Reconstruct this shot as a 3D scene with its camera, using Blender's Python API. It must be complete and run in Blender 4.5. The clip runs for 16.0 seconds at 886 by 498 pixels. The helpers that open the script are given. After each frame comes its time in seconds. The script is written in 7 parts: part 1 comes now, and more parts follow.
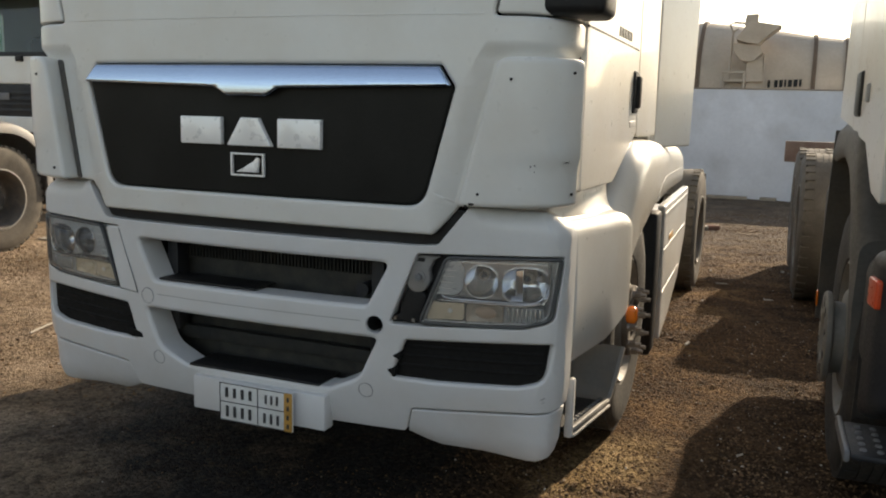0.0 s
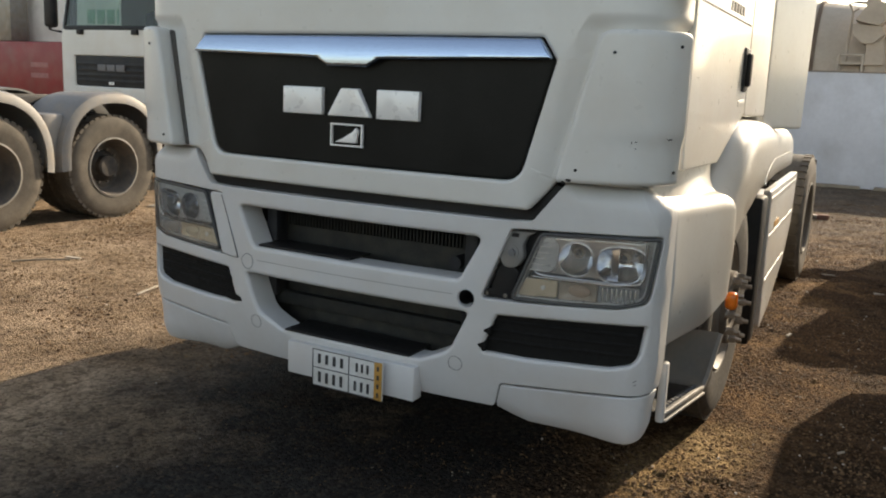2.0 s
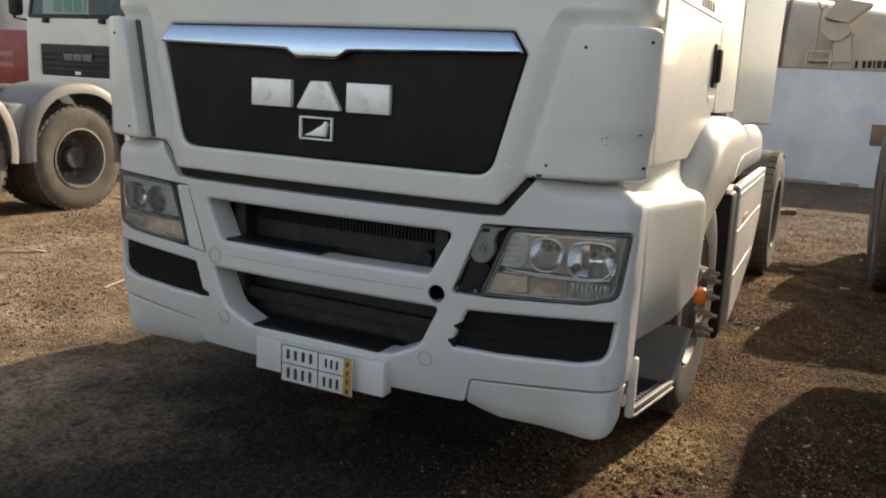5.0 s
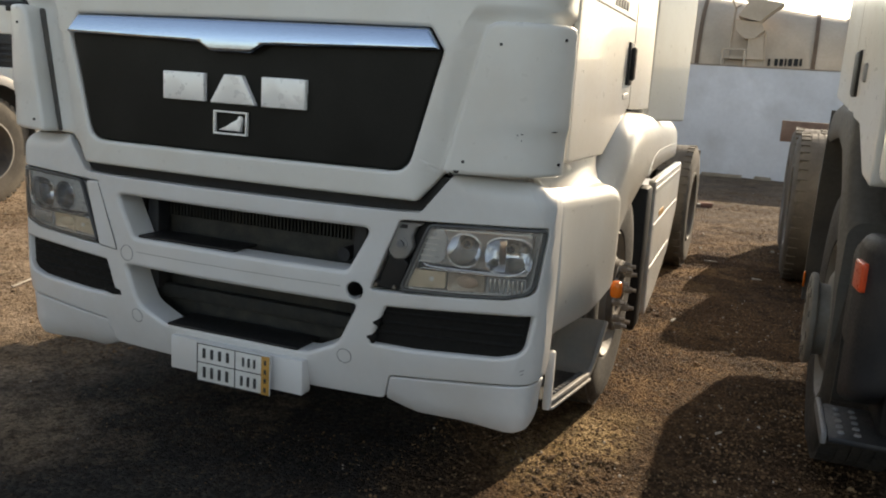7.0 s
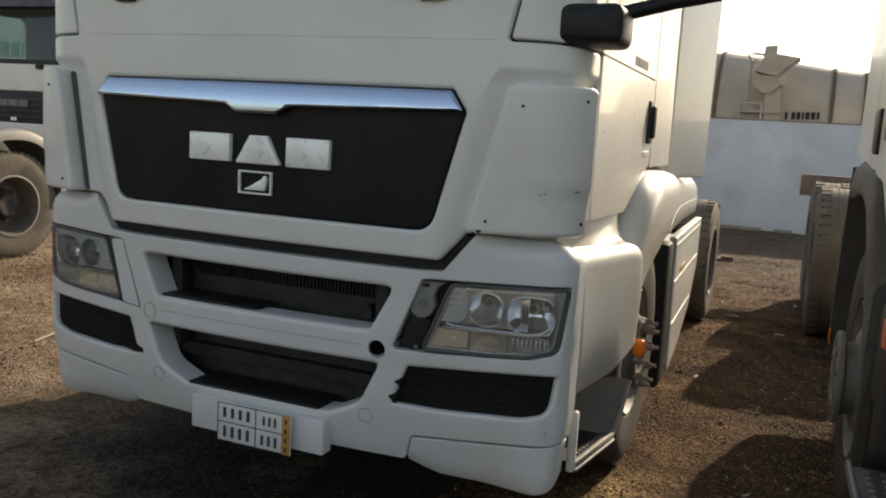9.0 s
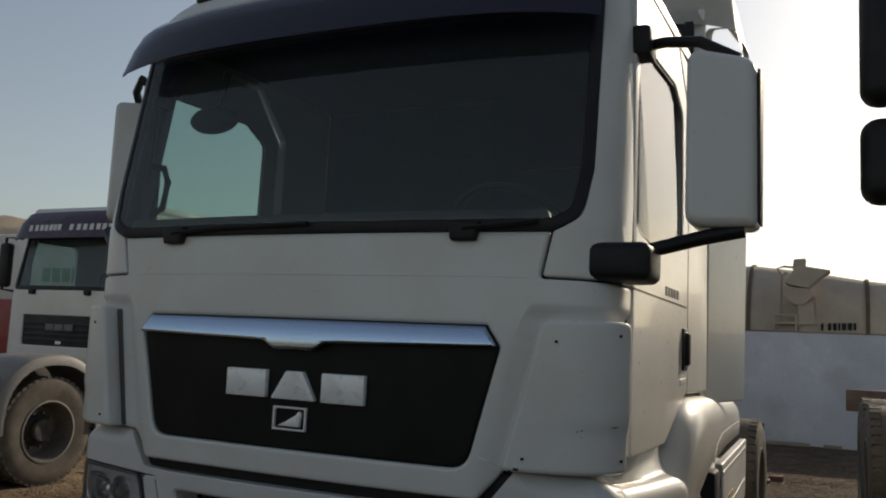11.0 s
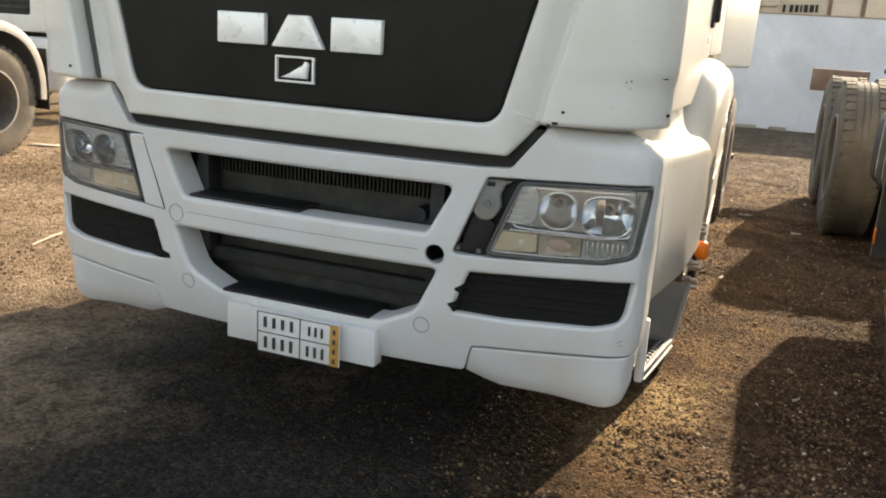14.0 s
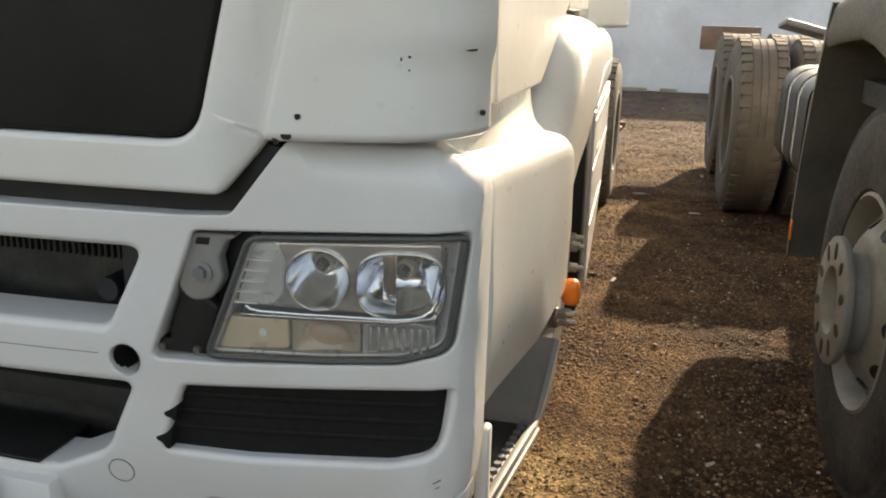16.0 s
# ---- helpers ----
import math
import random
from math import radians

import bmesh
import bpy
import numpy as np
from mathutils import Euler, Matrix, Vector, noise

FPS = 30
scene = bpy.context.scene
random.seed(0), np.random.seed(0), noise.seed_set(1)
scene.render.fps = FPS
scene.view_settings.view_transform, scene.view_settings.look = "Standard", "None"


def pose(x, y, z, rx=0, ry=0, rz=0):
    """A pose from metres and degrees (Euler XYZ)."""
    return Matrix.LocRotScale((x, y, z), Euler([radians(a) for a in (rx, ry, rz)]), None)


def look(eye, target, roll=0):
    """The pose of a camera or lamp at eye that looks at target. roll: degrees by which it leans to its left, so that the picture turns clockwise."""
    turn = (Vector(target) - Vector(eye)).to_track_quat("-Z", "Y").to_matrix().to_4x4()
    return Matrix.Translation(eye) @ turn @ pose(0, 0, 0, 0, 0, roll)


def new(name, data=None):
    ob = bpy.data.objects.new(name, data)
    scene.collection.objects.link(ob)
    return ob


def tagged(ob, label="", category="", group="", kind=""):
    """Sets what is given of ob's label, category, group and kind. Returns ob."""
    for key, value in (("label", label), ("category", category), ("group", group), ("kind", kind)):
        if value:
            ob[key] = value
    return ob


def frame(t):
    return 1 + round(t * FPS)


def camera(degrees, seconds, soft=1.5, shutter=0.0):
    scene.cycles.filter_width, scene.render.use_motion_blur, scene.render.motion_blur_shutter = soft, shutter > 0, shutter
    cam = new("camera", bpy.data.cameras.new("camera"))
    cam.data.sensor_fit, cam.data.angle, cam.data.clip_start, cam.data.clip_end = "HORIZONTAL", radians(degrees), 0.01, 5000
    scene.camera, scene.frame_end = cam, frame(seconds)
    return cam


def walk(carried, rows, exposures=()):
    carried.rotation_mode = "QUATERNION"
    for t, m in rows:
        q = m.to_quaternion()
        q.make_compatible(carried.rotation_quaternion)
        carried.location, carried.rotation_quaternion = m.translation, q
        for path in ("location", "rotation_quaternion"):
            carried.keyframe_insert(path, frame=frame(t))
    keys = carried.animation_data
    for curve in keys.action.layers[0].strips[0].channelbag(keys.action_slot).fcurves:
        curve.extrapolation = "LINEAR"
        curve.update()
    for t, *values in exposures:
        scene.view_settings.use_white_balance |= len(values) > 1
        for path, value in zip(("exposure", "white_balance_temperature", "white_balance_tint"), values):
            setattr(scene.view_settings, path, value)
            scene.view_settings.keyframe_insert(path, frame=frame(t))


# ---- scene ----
cam = camera(55.6, 16.0, soft=2.0)
PATH = [
    (0, (1.721, -2.543, 1.463), (0.987, -0.709, 1.147), 1.6),
    (0.5, (1.686, -2.55, 1.464), (0.788, -0.791, 1.144), 1.6),
    (1, (1.695, -2.541, 1.46), (0.754, -0.806, 1.138), 2.4),
    (1.5, (1.715, -2.536, 1.446), (0.777, -0.805, 1.094), 2.5),
    (2, (1.713, -2.533, 1.441), (0.785, -0.8, 1.071), 2.6),
    (2.5, (1.709, -2.533, 1.447), (0.796, -0.795, 1.064), 2.8),
    (3, (1.708, -2.524, 1.446), (0.804, -0.783, 1.058), 2.6),
    (3.5, (1.708, -2.521, 1.449), (0.809, -0.778, 1.061), 2.4),
    (6, (1.72, -2.507, 1.442), (0.892, -0.727, 1.06), 3.8),
    (6.5, (1.734, -2.504, 1.448), (0.945, -0.707, 1.059), 3.8),
    (7, (1.738, -2.493, 1.455), (1.027, -0.665, 1.066), 3.7),
    (7.5, (1.737, -2.501, 1.467), (1.062, -0.652, 1.112), 3.7),
    (8, (1.739, -2.5, 1.469), (1.071, -0.642, 1.152), 3.4),
    (8.5, (1.73, -2.502, 1.469), (1.035, -0.649, 1.182), 3.4),
    (9, (1.721, -2.496, 1.478), (0.957, -0.668, 1.207), 3.5),
    (9.5, (1.721, -2.496, 1.497), (0.912, -0.674, 1.337), 3.7),
    (10, (1.719, -2.5, 1.52), (0.896, -0.677, 1.486), 3.4),
    (10.2, (1.723, -2.504, 1.531), (0.896, -0.684, 1.564), 3.0),
    (12.5, (1.678, -2.513, 1.556), (0.797, -0.748, 1.889), 2.7),
    (13, (1.602, -2.48, 1.491), (0.705, -0.692, 1.522), 3.3),
    (13.5, (1.462, -2.459, 1.468), (0.633, -0.656, 1.218), 2.6),
    (14, (1.378, -2.372, 1.416), (0.698, -0.559, 0.914), 3.7),
    (14.5, (1.409, -2.117, 1.429), (0.8, -0.289, 0.89), 3.8),
    (15, (1.425, -1.884, 1.428), (0.844, -0.048, 0.889), 3.7),
    (15.5, (1.348, -1.558, 1.403), (0.906, 0.318, 0.871), 4.0),
    (16, (1.389, -1.29, 1.39), (0.92, 0.574, 0.836), 1.5),
]
EXPOSURES = [(0, 0.7, 7150, 10), (1.5, 0.87, 7150, 10), (3.5, 0.84, 7150, 10), (6, 0.86, 7150, 10), (7, 0.83, 7150, 10), (7.5, 0.58, 7150, 10), (9, 0.5, 7100, 10), (10, -0.25, 6850, 10), (12.5, -0.65, 6700, 9), (13, -0.1, 6950, 10), (13.5, 0.8, 7400, 10), (14, 1.58, 7450, 10), (14.5, 1.33, 7550, 10), (15, 1.25, 7600, 10), (16, 1.45, 7600, 10)]
walk(cam, [(t, look(eye, target, roll)) for t, eye, target, roll in PATH], EXPOSURES)

# ---- world, sun ----
SUN_AZ, SUN_EL = 15.0, 24.8
world = bpy.data.worlds.new("world")
scene.world = world
world.use_nodes = True
wn = world.node_tree
sky = wn.nodes.new("ShaderNodeTexSky")
sky.sky_type, sky.sun_disc = "NISHITA", False
sky.sun_elevation, sky.sun_rotation = radians(SUN_EL), radians(SUN_AZ)
sky.dust_density, sky.air_density, sky.ozone_density, sky.altitude = 2.0, 1.3, 2.0, 600
bg = wn.nodes["Background"]
bg.inputs["Strength"].default_value = 0.14
haze = wn.nodes.new("ShaderNodeHueSaturation")
haze.inputs["Saturation"].default_value = 0.68
wn.links.new(sky.outputs[0], haze.inputs["Color"])
wn.links.new(haze.outputs[0], bg.inputs["Color"])
sun = new("sun", bpy.data.lights.new("sun", "SUN"))
sun.data.energy, sun.data.angle, sun.data.color = 4.2, radians(0.6), (1.0, 0.86, 0.68)
sun_dir = Vector((math.sin(radians(SUN_AZ)) * math.cos(radians(SUN_EL)), math.cos(radians(SUN_AZ)) * math.cos(radians(SUN_EL)), math.sin(radians(SUN_EL))))
sun.matrix_world = look(sun_dir * 40, (0, 0, 0))

# ---- materials ----


def material(name, color, rough=0.5, metal=0.0, vary=0.15, scale=3.0, fine=60.0, bump=0.0, dirt=None, dirt_amount=0.0, coat=0.0, spec=0.5, bump_scale=None):
    m = bpy.data.materials.new(name)
    m.use_nodes = True
    t = m.node_tree
    b = t.nodes["Principled BSDF"]
    L = t.links.new
    tc = t.nodes.new("ShaderNodeTexCoord")

    def tex(sc, detail=5.0):
        n = t.nodes.new("ShaderNodeTexNoise")
        n.inputs["Scale"].default_value, n.inputs["Detail"].default_value = sc, detail
        L(tc.outputs["Object"], n.inputs["Vector"])
        return n

    def ramp(src, lo, hi, a=0.0, c=1.0):
        n = t.nodes.new("ShaderNodeMapRange")
        n.inputs["From Min"].default_value, n.inputs["From Max"].default_value = lo, hi
        n.inputs["To Min"].default_value, n.inputs["To Max"].default_value = a, c
        L(src, n.inputs["Value"])
        return n.outputs[0]

    def mix(fac, a, c):
        n = t.nodes.new("ShaderNodeMix")
        n.data_type = "RGBA"
        if isinstance(fac, float):
            n.inputs[0].default_value = fac
        else:
            L(fac, n.inputs[0])
        for socket, v in ((n.inputs[6], a), (n.inputs[7], c)):
            if isinstance(v, tuple):
                socket.default_value = (*v, 1)
            else:
                L(v, socket)
        return n.outputs[2]

    big, small = tex(scale), tex(fine, 3.0)
    dark = tuple(c * (1 - vary) for c in color)
    light = tuple(min(1.0, c * (1 + vary * 0.6)) for c in color)
    col = mix(ramp(big.outputs[0], 0.3, 0.7), dark, light)
    col = mix(ramp(small.outputs[0], 0.35, 0.65, 0.0, vary * 0.8), col, tuple(c * 0.6 for c in color))
    if dirt:
        d = tex(scale * 1.7, 8.0)
        col = mix(ramp(d.outputs[0], 0.42, 0.75, 0.0, dirt_amount), col, dirt)
    L(col, b.inputs["Base Color"])
    L(ramp(small.outputs[0], 0.3, 0.7, max(0.02, rough * 0.85), min(1.0, rough * 1.15)), b.inputs["Roughness"])
    b.inputs["Metallic"].default_value = metal
    b.inputs["Specular IOR Level"].default_value = spec
    b.inputs["Coat Weight"].default_value = coat
    if bump:
        bp = t.nodes.new("ShaderNodeBump")
        bp.inputs["Strength"].default_value, bp.inputs["Distance"].default_value = 1.0, bump
        bs = tex(bump_scale or fine, 6.0)
        L(bs.outputs[0], bp.inputs["Height"])
        L(bp.outputs[0], b.inputs["Normal"])
    return m


def pane_material(name, tint, cloud=0.0, haze=(0.6, 0.57, 0.5)):
    """A thin pane: tinted see-through with a mirror reflection that grows at grazing angles, and an even cloud of a
    given colour.
    """
    m = bpy.data.materials.new(name)
    m.use_nodes = True
    t = m.node_tree
    out = t.nodes["Material Output"]
    tr = t.nodes.new("ShaderNodeBsdfTransparent")
    tr.inputs[0].default_value = (*tint, 1)
    gl = t.nodes.new("ShaderNodeBsdfGlossy")
    gl.inputs["Roughness"].default_value = 0.03
    fr = t.nodes.new("ShaderNodeFresnel")
    fr.inputs[0].default_value = 1.5
    mx = t.nodes.new("ShaderNodeMixShader")
    t.links.new(fr.outputs[0], mx.inputs[0])
    df, cl = t.nodes.new("ShaderNodeBsdfDiffuse"), t.nodes.new("ShaderNodeMixShader")
    df.inputs[0].default_value = (*haze, 1)
    cl.inputs[0].default_value = cloud
    t.links.new(tr.outputs[0], cl.inputs[1])
    t.links.new(df.outputs[0], cl.inputs[2])
    t.links.new(cl.outputs[0], mx.inputs[1])
    t.links.new(gl.outputs[0], mx.inputs[2])
    t.links.new(mx.outputs[0], out.inputs["Surface"])
    return m


PAINT = material("white_paint", (0.7, 0.69, 0.65), 0.32, 0, 0.05, 1.6, 35, 0, (0.55, 0.47, 0.36), 0.4, coat=0.25)
PAINT_MATT = material("bumper_paint", (0.63, 0.625, 0.61), 0.42, 0, 0.05, 2.2, 45, 0.0004, (0.5, 0.43, 0.33), 0.3, coat=0.1)
GRILLE_BLACK = material("gloss_black", (0.02, 0.02, 0.018), 0.32, 0, 0.3, 4, 90, spec=0.08)
BLACK = material("black_plastic_gap_shade", (0.011, 0.011, 0.0115), 0.5, 0, 0.3, 6, 120, 0.0003, (0.08, 0.065, 0.05), 0.15, spec=0.3)
GREY_PLASTIC = material("grey_plastic", (0.02, 0.021, 0.024), 0.55, 0, 0.2, 4, 90, 0.0003, (0.1, 0.085, 0.065), 0.25, spec=0.3)
VOID = material("black_recess", (0.012, 0.0115, 0.0105), 0.8, 0, 0.2, 6, 60, spec=0.15)
GUARD = material("guard_plastic", (0.22, 0.212, 0.2), 0.55, 0, 0.15, 4, 60, 0.0004, (0.3, 0.24, 0.17), 0.5)
FLAP_AND_SHADE = material("dusty_flap_gap_shade", (0.08, 0.076, 0.069), 0.7, 0, 0.2, 4, 60, 0.0004, (0.14, 0.12, 0.09), 0.4)
HEADER = material("header_grey", (0.13, 0.14, 0.15), 0.6, 0, 0.15, 4, 60)
CHROME = material("chrome", (0.85, 0.85, 0.86), 0.13, 1.0, 0.05, 5, 80)
# polished metal whose blue tint paints in the sky's reflection
STRIP = material("sky_tinted_strip", (0.42, 0.51, 0.64), 0.14, 1.0, 0.04, 5, 80)
SILVER = material("silver_letters", (0.88, 0.87, 0.84), 0.3, 0.15, 0.03, 3, 30)
REFLECTOR = material("reflector", (0.7, 0.72, 0.76), 0.12, 1.0, 0.05, 18, 60)
BEZEL = material("lamp_bezel", (0.68, 0.67, 0.65), 0.2, 0.8, 0.03, 4, 30)
GASKET = material("lamp_gasket", (0.07, 0.071, 0.071), 0.45, 0, 0.2, 12, 80, 0.0002)
RIB = material("lens_rib", (0.85, 0.84, 0.8), 0.25, 0.0, 0.05, 14, 60)
HOUSING = material("lamp_housing", (0.6, 0.6, 0.6), 0.3, 0.3, 0.1, 12, 60)
LAMP_DARK = material("lamp_dark", (0.14, 0.14, 0.142), 0.4, 0.3, 0.15, 12, 60)
LAMP_BEIGE = material("lamp_beige", (0.72, 0.6, 0.43), 0.3, 0.15, 0.06, 6, 40)
LAMP_ORANGE = material("lamp_orange", (0.54, 0.39, 0.28), 0.35, 0, 0.15, 16, 60)
LAMP_BROWN = material("lamp_brown", (0.5, 0.42, 0.33), 0.3, 0.2, 0.15, 16, 60)
STEEL = material("steel", (0.3, 0.285, 0.265), 0.42, 0.8, 0.2, 6, 70, 0.0004, (0.25, 0.18, 0.11), 0.4)
RIM = material("painted_rim", (0.21, 0.195, 0.175), 0.6, 0.0, 0.25, 7, 60, 0.0005, (0.26, 0.2, 0.13), 0.55)
RIM_DARK = material("grimy_rim", (0.12, 0.106, 0.092), 0.7, 0.1, 0.3, 7, 60, 0.0005, (0.2, 0.155, 0.105), 0.5)
RIM_PALE = material("dusty_pale_rim", (0.25, 0.236, 0.21), 0.65, 0.0, 0.25, 7, 60, 0.0006, (0.19, 0.14, 0.09), 0.5)
RUBBER = material("tyre_rubber", (0.03, 0.027, 0.024), 0.85, 0, 0.3, 5, 70, 0.0012, (0.1, 0.082, 0.06), 0.45)
TYRE_DUSTY = material("dusty_tyre", (0.1, 0.085, 0.066), 0.85, 0, 0.25, 4, 70, 0.0012, (0.17, 0.143, 0.108), 0.6)
MESH = material("radiator", (0.03, 0.031, 0.028), 0.6, 0.3, 0.3, 9, 120, 0.001, (0.13, 0.11, 0.08), 0.3)
CROSS_BEAM = material("dusty_beam", (0.03, 0.031, 0.029), 0.7, 0, 0.25, 6, 60, 0.0004, (0.07, 0.06, 0.045), 0.4, spec=0.2)
AMBER = material("amber_lens", (0.85, 0.2, 0.02), 0.2, 0, 0.1, 20, 60)
PLATE_WHITE = material("plate_white", (0.68, 0.68, 0.65), 0.4, 0, 0.06, 12, 90, 0, (0.4, 0.33, 0.24), 0.3)
PLATE_INK = material("plate_ink", (0.035, 0.035, 0.034), 0.5, 0, 0.2, 10, 60)
PLATE_YELLOW = material("plate_strip", (0.5, 0.27, 0.06), 0.45, 0, 0.2, 20, 80)
GREY_MID = material("mid_grey_plastic", (0.15, 0.15, 0.155), 0.55, 0, 0.15, 4, 60, 0.0004, (0.2, 0.16, 0.12), 0.4)
GREY_WHITE = material("light_grey_plastic", (0.36, 0.355, 0.345), 0.5, 0, 0.15, 4, 60, 0.0004, (0.33, 0.27, 0.2), 0.5)
TANK = material("pale_tank", (0.6, 0.59, 0.56), 0.4, 0.2, 0.12, 3, 40, 0.0003, (0.4, 0.33, 0.25), 0.4)
WALL_PAINT = material("whitewash", (0.7, 0.7, 0.72), 0.9, 0, 0.14, 0.9, 14, 0.004, (0.4, 0.38, 0.36), 0.45)
DRUM = material("mixer_drum", (0.5, 0.42, 0.33), 0.8, 0, 0.15, 1.2, 18, 0.004, (0.36, 0.29, 0.22), 0.6)
RED = material("red_paint", (0.3, 0.035, 0.032), 0.45, 0, 0.2, 2, 40, 0, (0.3, 0.16, 0.11), 0.4)
DARK_STEEL = material("chassis_black", (0.025, 0.024, 0.023), 0.6, 0.2, 0.3, 5, 60, 0.0006, (0.18, 0.14, 0.1), 0.5)
CAB_INSIDE = material("cab_trim", (0.02, 0.021, 0.023), 0.8, 0, 0.3, 5, 60)
# even teal cloud paints in a veil of haze that lifts the dark cab
WINDSCREEN = pane_material("windscreen", (0.54, 0.64, 0.6), 0.055, (0.42, 0.5, 0.48))
VISOR = pane_material("visor_plastic", (0.3, 0.3, 0.4), 0.22, (0.11, 0.11, 0.17))
SIDE_GLASS = pane_material("side_glass", (0.64, 0.78, 0.72), 0.03)
LENS = pane_material("lamp_lens", (0.94, 0.93, 0.91), 0.12, (0.58, 0.56, 0.52))

# ---- building tools ----


def part(name, bm, mat, parent=None, label="", sharp=38, smooth=True):
    me = bpy.data.meshes.new(name)
    bmesh.ops.recalc_face_normals(bm, faces=bm.faces)
    bm.to_mesh(me)
    bm.free()
    if smooth:
        me.shade_smooth()
        me.set_sharp_from_angle(angle=radians(sharp))
    me.materials.append(mat)
    ob = new(name, me)
    if parent:
        ob.parent = parent
    if label:
        tagged(ob, label)
    return ob


def weighted(ob):
    w = ob.modifiers.new("normals", "WEIGHTED_NORMAL")
    w.keep_sharp, w.weight = True, 80
    return ob


def thing(name, label, category, group="", at=None):
    ob = new(name)
    ob.empty_display_size = 0.2
    if at:
        ob.matrix_basis = at
    return tagged(ob, label, category, group)


def box(bm, x0, x1, y0, y1, z0, z1, bevel=0.0, m=None, segs=2):
    mat = Matrix.Translation(((x0 + x1) / 2, (y0 + y1) / 2, (z0 + z1) / 2)) @ Matrix.Diagonal((x1 - x0, y1 - y0, z1 - z0, 1))
    r = bmesh.ops.create_cube(bm, size=1, matrix=(m @ mat) if m else mat)
    if bevel:
        es = list({e for v in r["verts"] for e in v.link_edges})
        bmesh.ops.bevel(bm, geom=es, offset=bevel, segments=segs, affect="EDGES", profile=0.5)
    return bm


def boxed(x0, x1, y0, y1, z0, z1, bevel=0.0, m=None, segs=2):
    return box(bmesh.new(), x0, x1, y0, y1, z0, z1, bevel, m, segs)


def cyl(bm, p, q, r0, r1=None, n=16, caps=True):
    p, q = Vector(p), Vector(q)
    r1 = r0 if r1 is None else r1
    m = Matrix.Translation((p + q) / 2) @ (q - p).to_track_quat("Z", "Y").to_matrix().to_4x4()
    bmesh.ops.create_cone(bm, cap_ends=caps, segments=n, radius1=r0, radius2=r1, depth=(q - p).length, matrix=m)
    return bm


def tube(bm, pts, r, n=10, flat=1.0):
    """A pipe along points with round bends; flat squeezes it sideways."""
    pts = [Vector(p) for p in pts]
    rings, up = [], Vector((0, 0, 1))
    for i, p in enumerate(pts):
        d = (pts[min(i + 1, len(pts) - 1)] - pts[max(i - 1, 0)]).normalized()
        side = d.cross(up if abs(d.z) < 0.95 else Vector((0, 1, 0))).normalized()
        over = side.cross(d)
        rings.append([bm.verts.new(p + r * (math.cos(a) * side * flat + math.sin(a) * over)) for a in (2 * math.pi * k / n for k in range(n))])
    for a, b in zip(rings, rings[1:]):
        for k in range(n):
            bm.faces.new((a[k], a[(k + 1) % n], b[(k + 1) % n], b[k]))
    bm.faces.new(rings[0][::-1])
    bm.faces.new(rings[-1])
    return bm


def lathe(bm, prof, n=40, m=None, closed=False):
    """Turns a profile of (radius, x) about the x axis."""
    rings = []
    for r, x in prof:
        rings.append([bm.verts.new((m or Matrix()) @ Vector((x, r * math.cos(2 * math.pi * k / n), r * math.sin(2 * math.pi * k / n)))) for k in range(n)])
    pairs = list(zip(rings, rings[1:])) + ([(rings[-1], rings[0])] if closed else [])
    for a, b in pairs:
        for k in range(n):
            bm.faces.new((a[k], a[(k + 1) % n], b[(k + 1) % n], b[k]))
    return bm


def rounded(pts, n=5):
    """A closed outline of (u, v, radius) with rounded corners."""
    out, c = [], len(pts)
    for i, (x, z, r) in enumerate(pts):
        p, a, b = Vector((x, z)), Vector(pts[i - 1][:2]), Vector(pts[(i + 1) % c][:2])
        if r <= 0:
            out.append(p)
            continue
        u, w = (a - p), (b - p)
        ang = u.angle(w)
        cut = min(r / math.tan(ang / 2), u.length * 0.48, w.length * 0.48)
        s, e = p + u.normalized() * cut, p + w.normalized() * cut
        for k in range(n + 1):
            f = k / n
            out.append((s * (1 - f) + p * f) * (1 - f) + (p * (1 - f) + e * f) * f)
    return out


def area2(loop):
    return sum(a.x * b.y - b.x * a.y for a, b in zip(loop, loop[1:] + loop[:1]))


def inset(loop, d):
    """The outline moved inwards (counter-clockwise outlines) by d."""
    out, c = [], len(loop)
    for i, p in enumerate(loop):
        a, b = (p - loop[i - 1]), (loop[(i + 1) % c] - p)
        a = a.normalized() if a.length > 1e-6 else b.normalized()
        b = b.normalized() if b.length > 1e-6 else a
        na, nb = Vector((-a.y, a.x)), Vector((-b.y, b.x))
        m = na + nb
        m = m.normalized() if m.length > 1e-3 else na
        out.append(p + m * d / max(0.5, m.dot(na)))
    return out


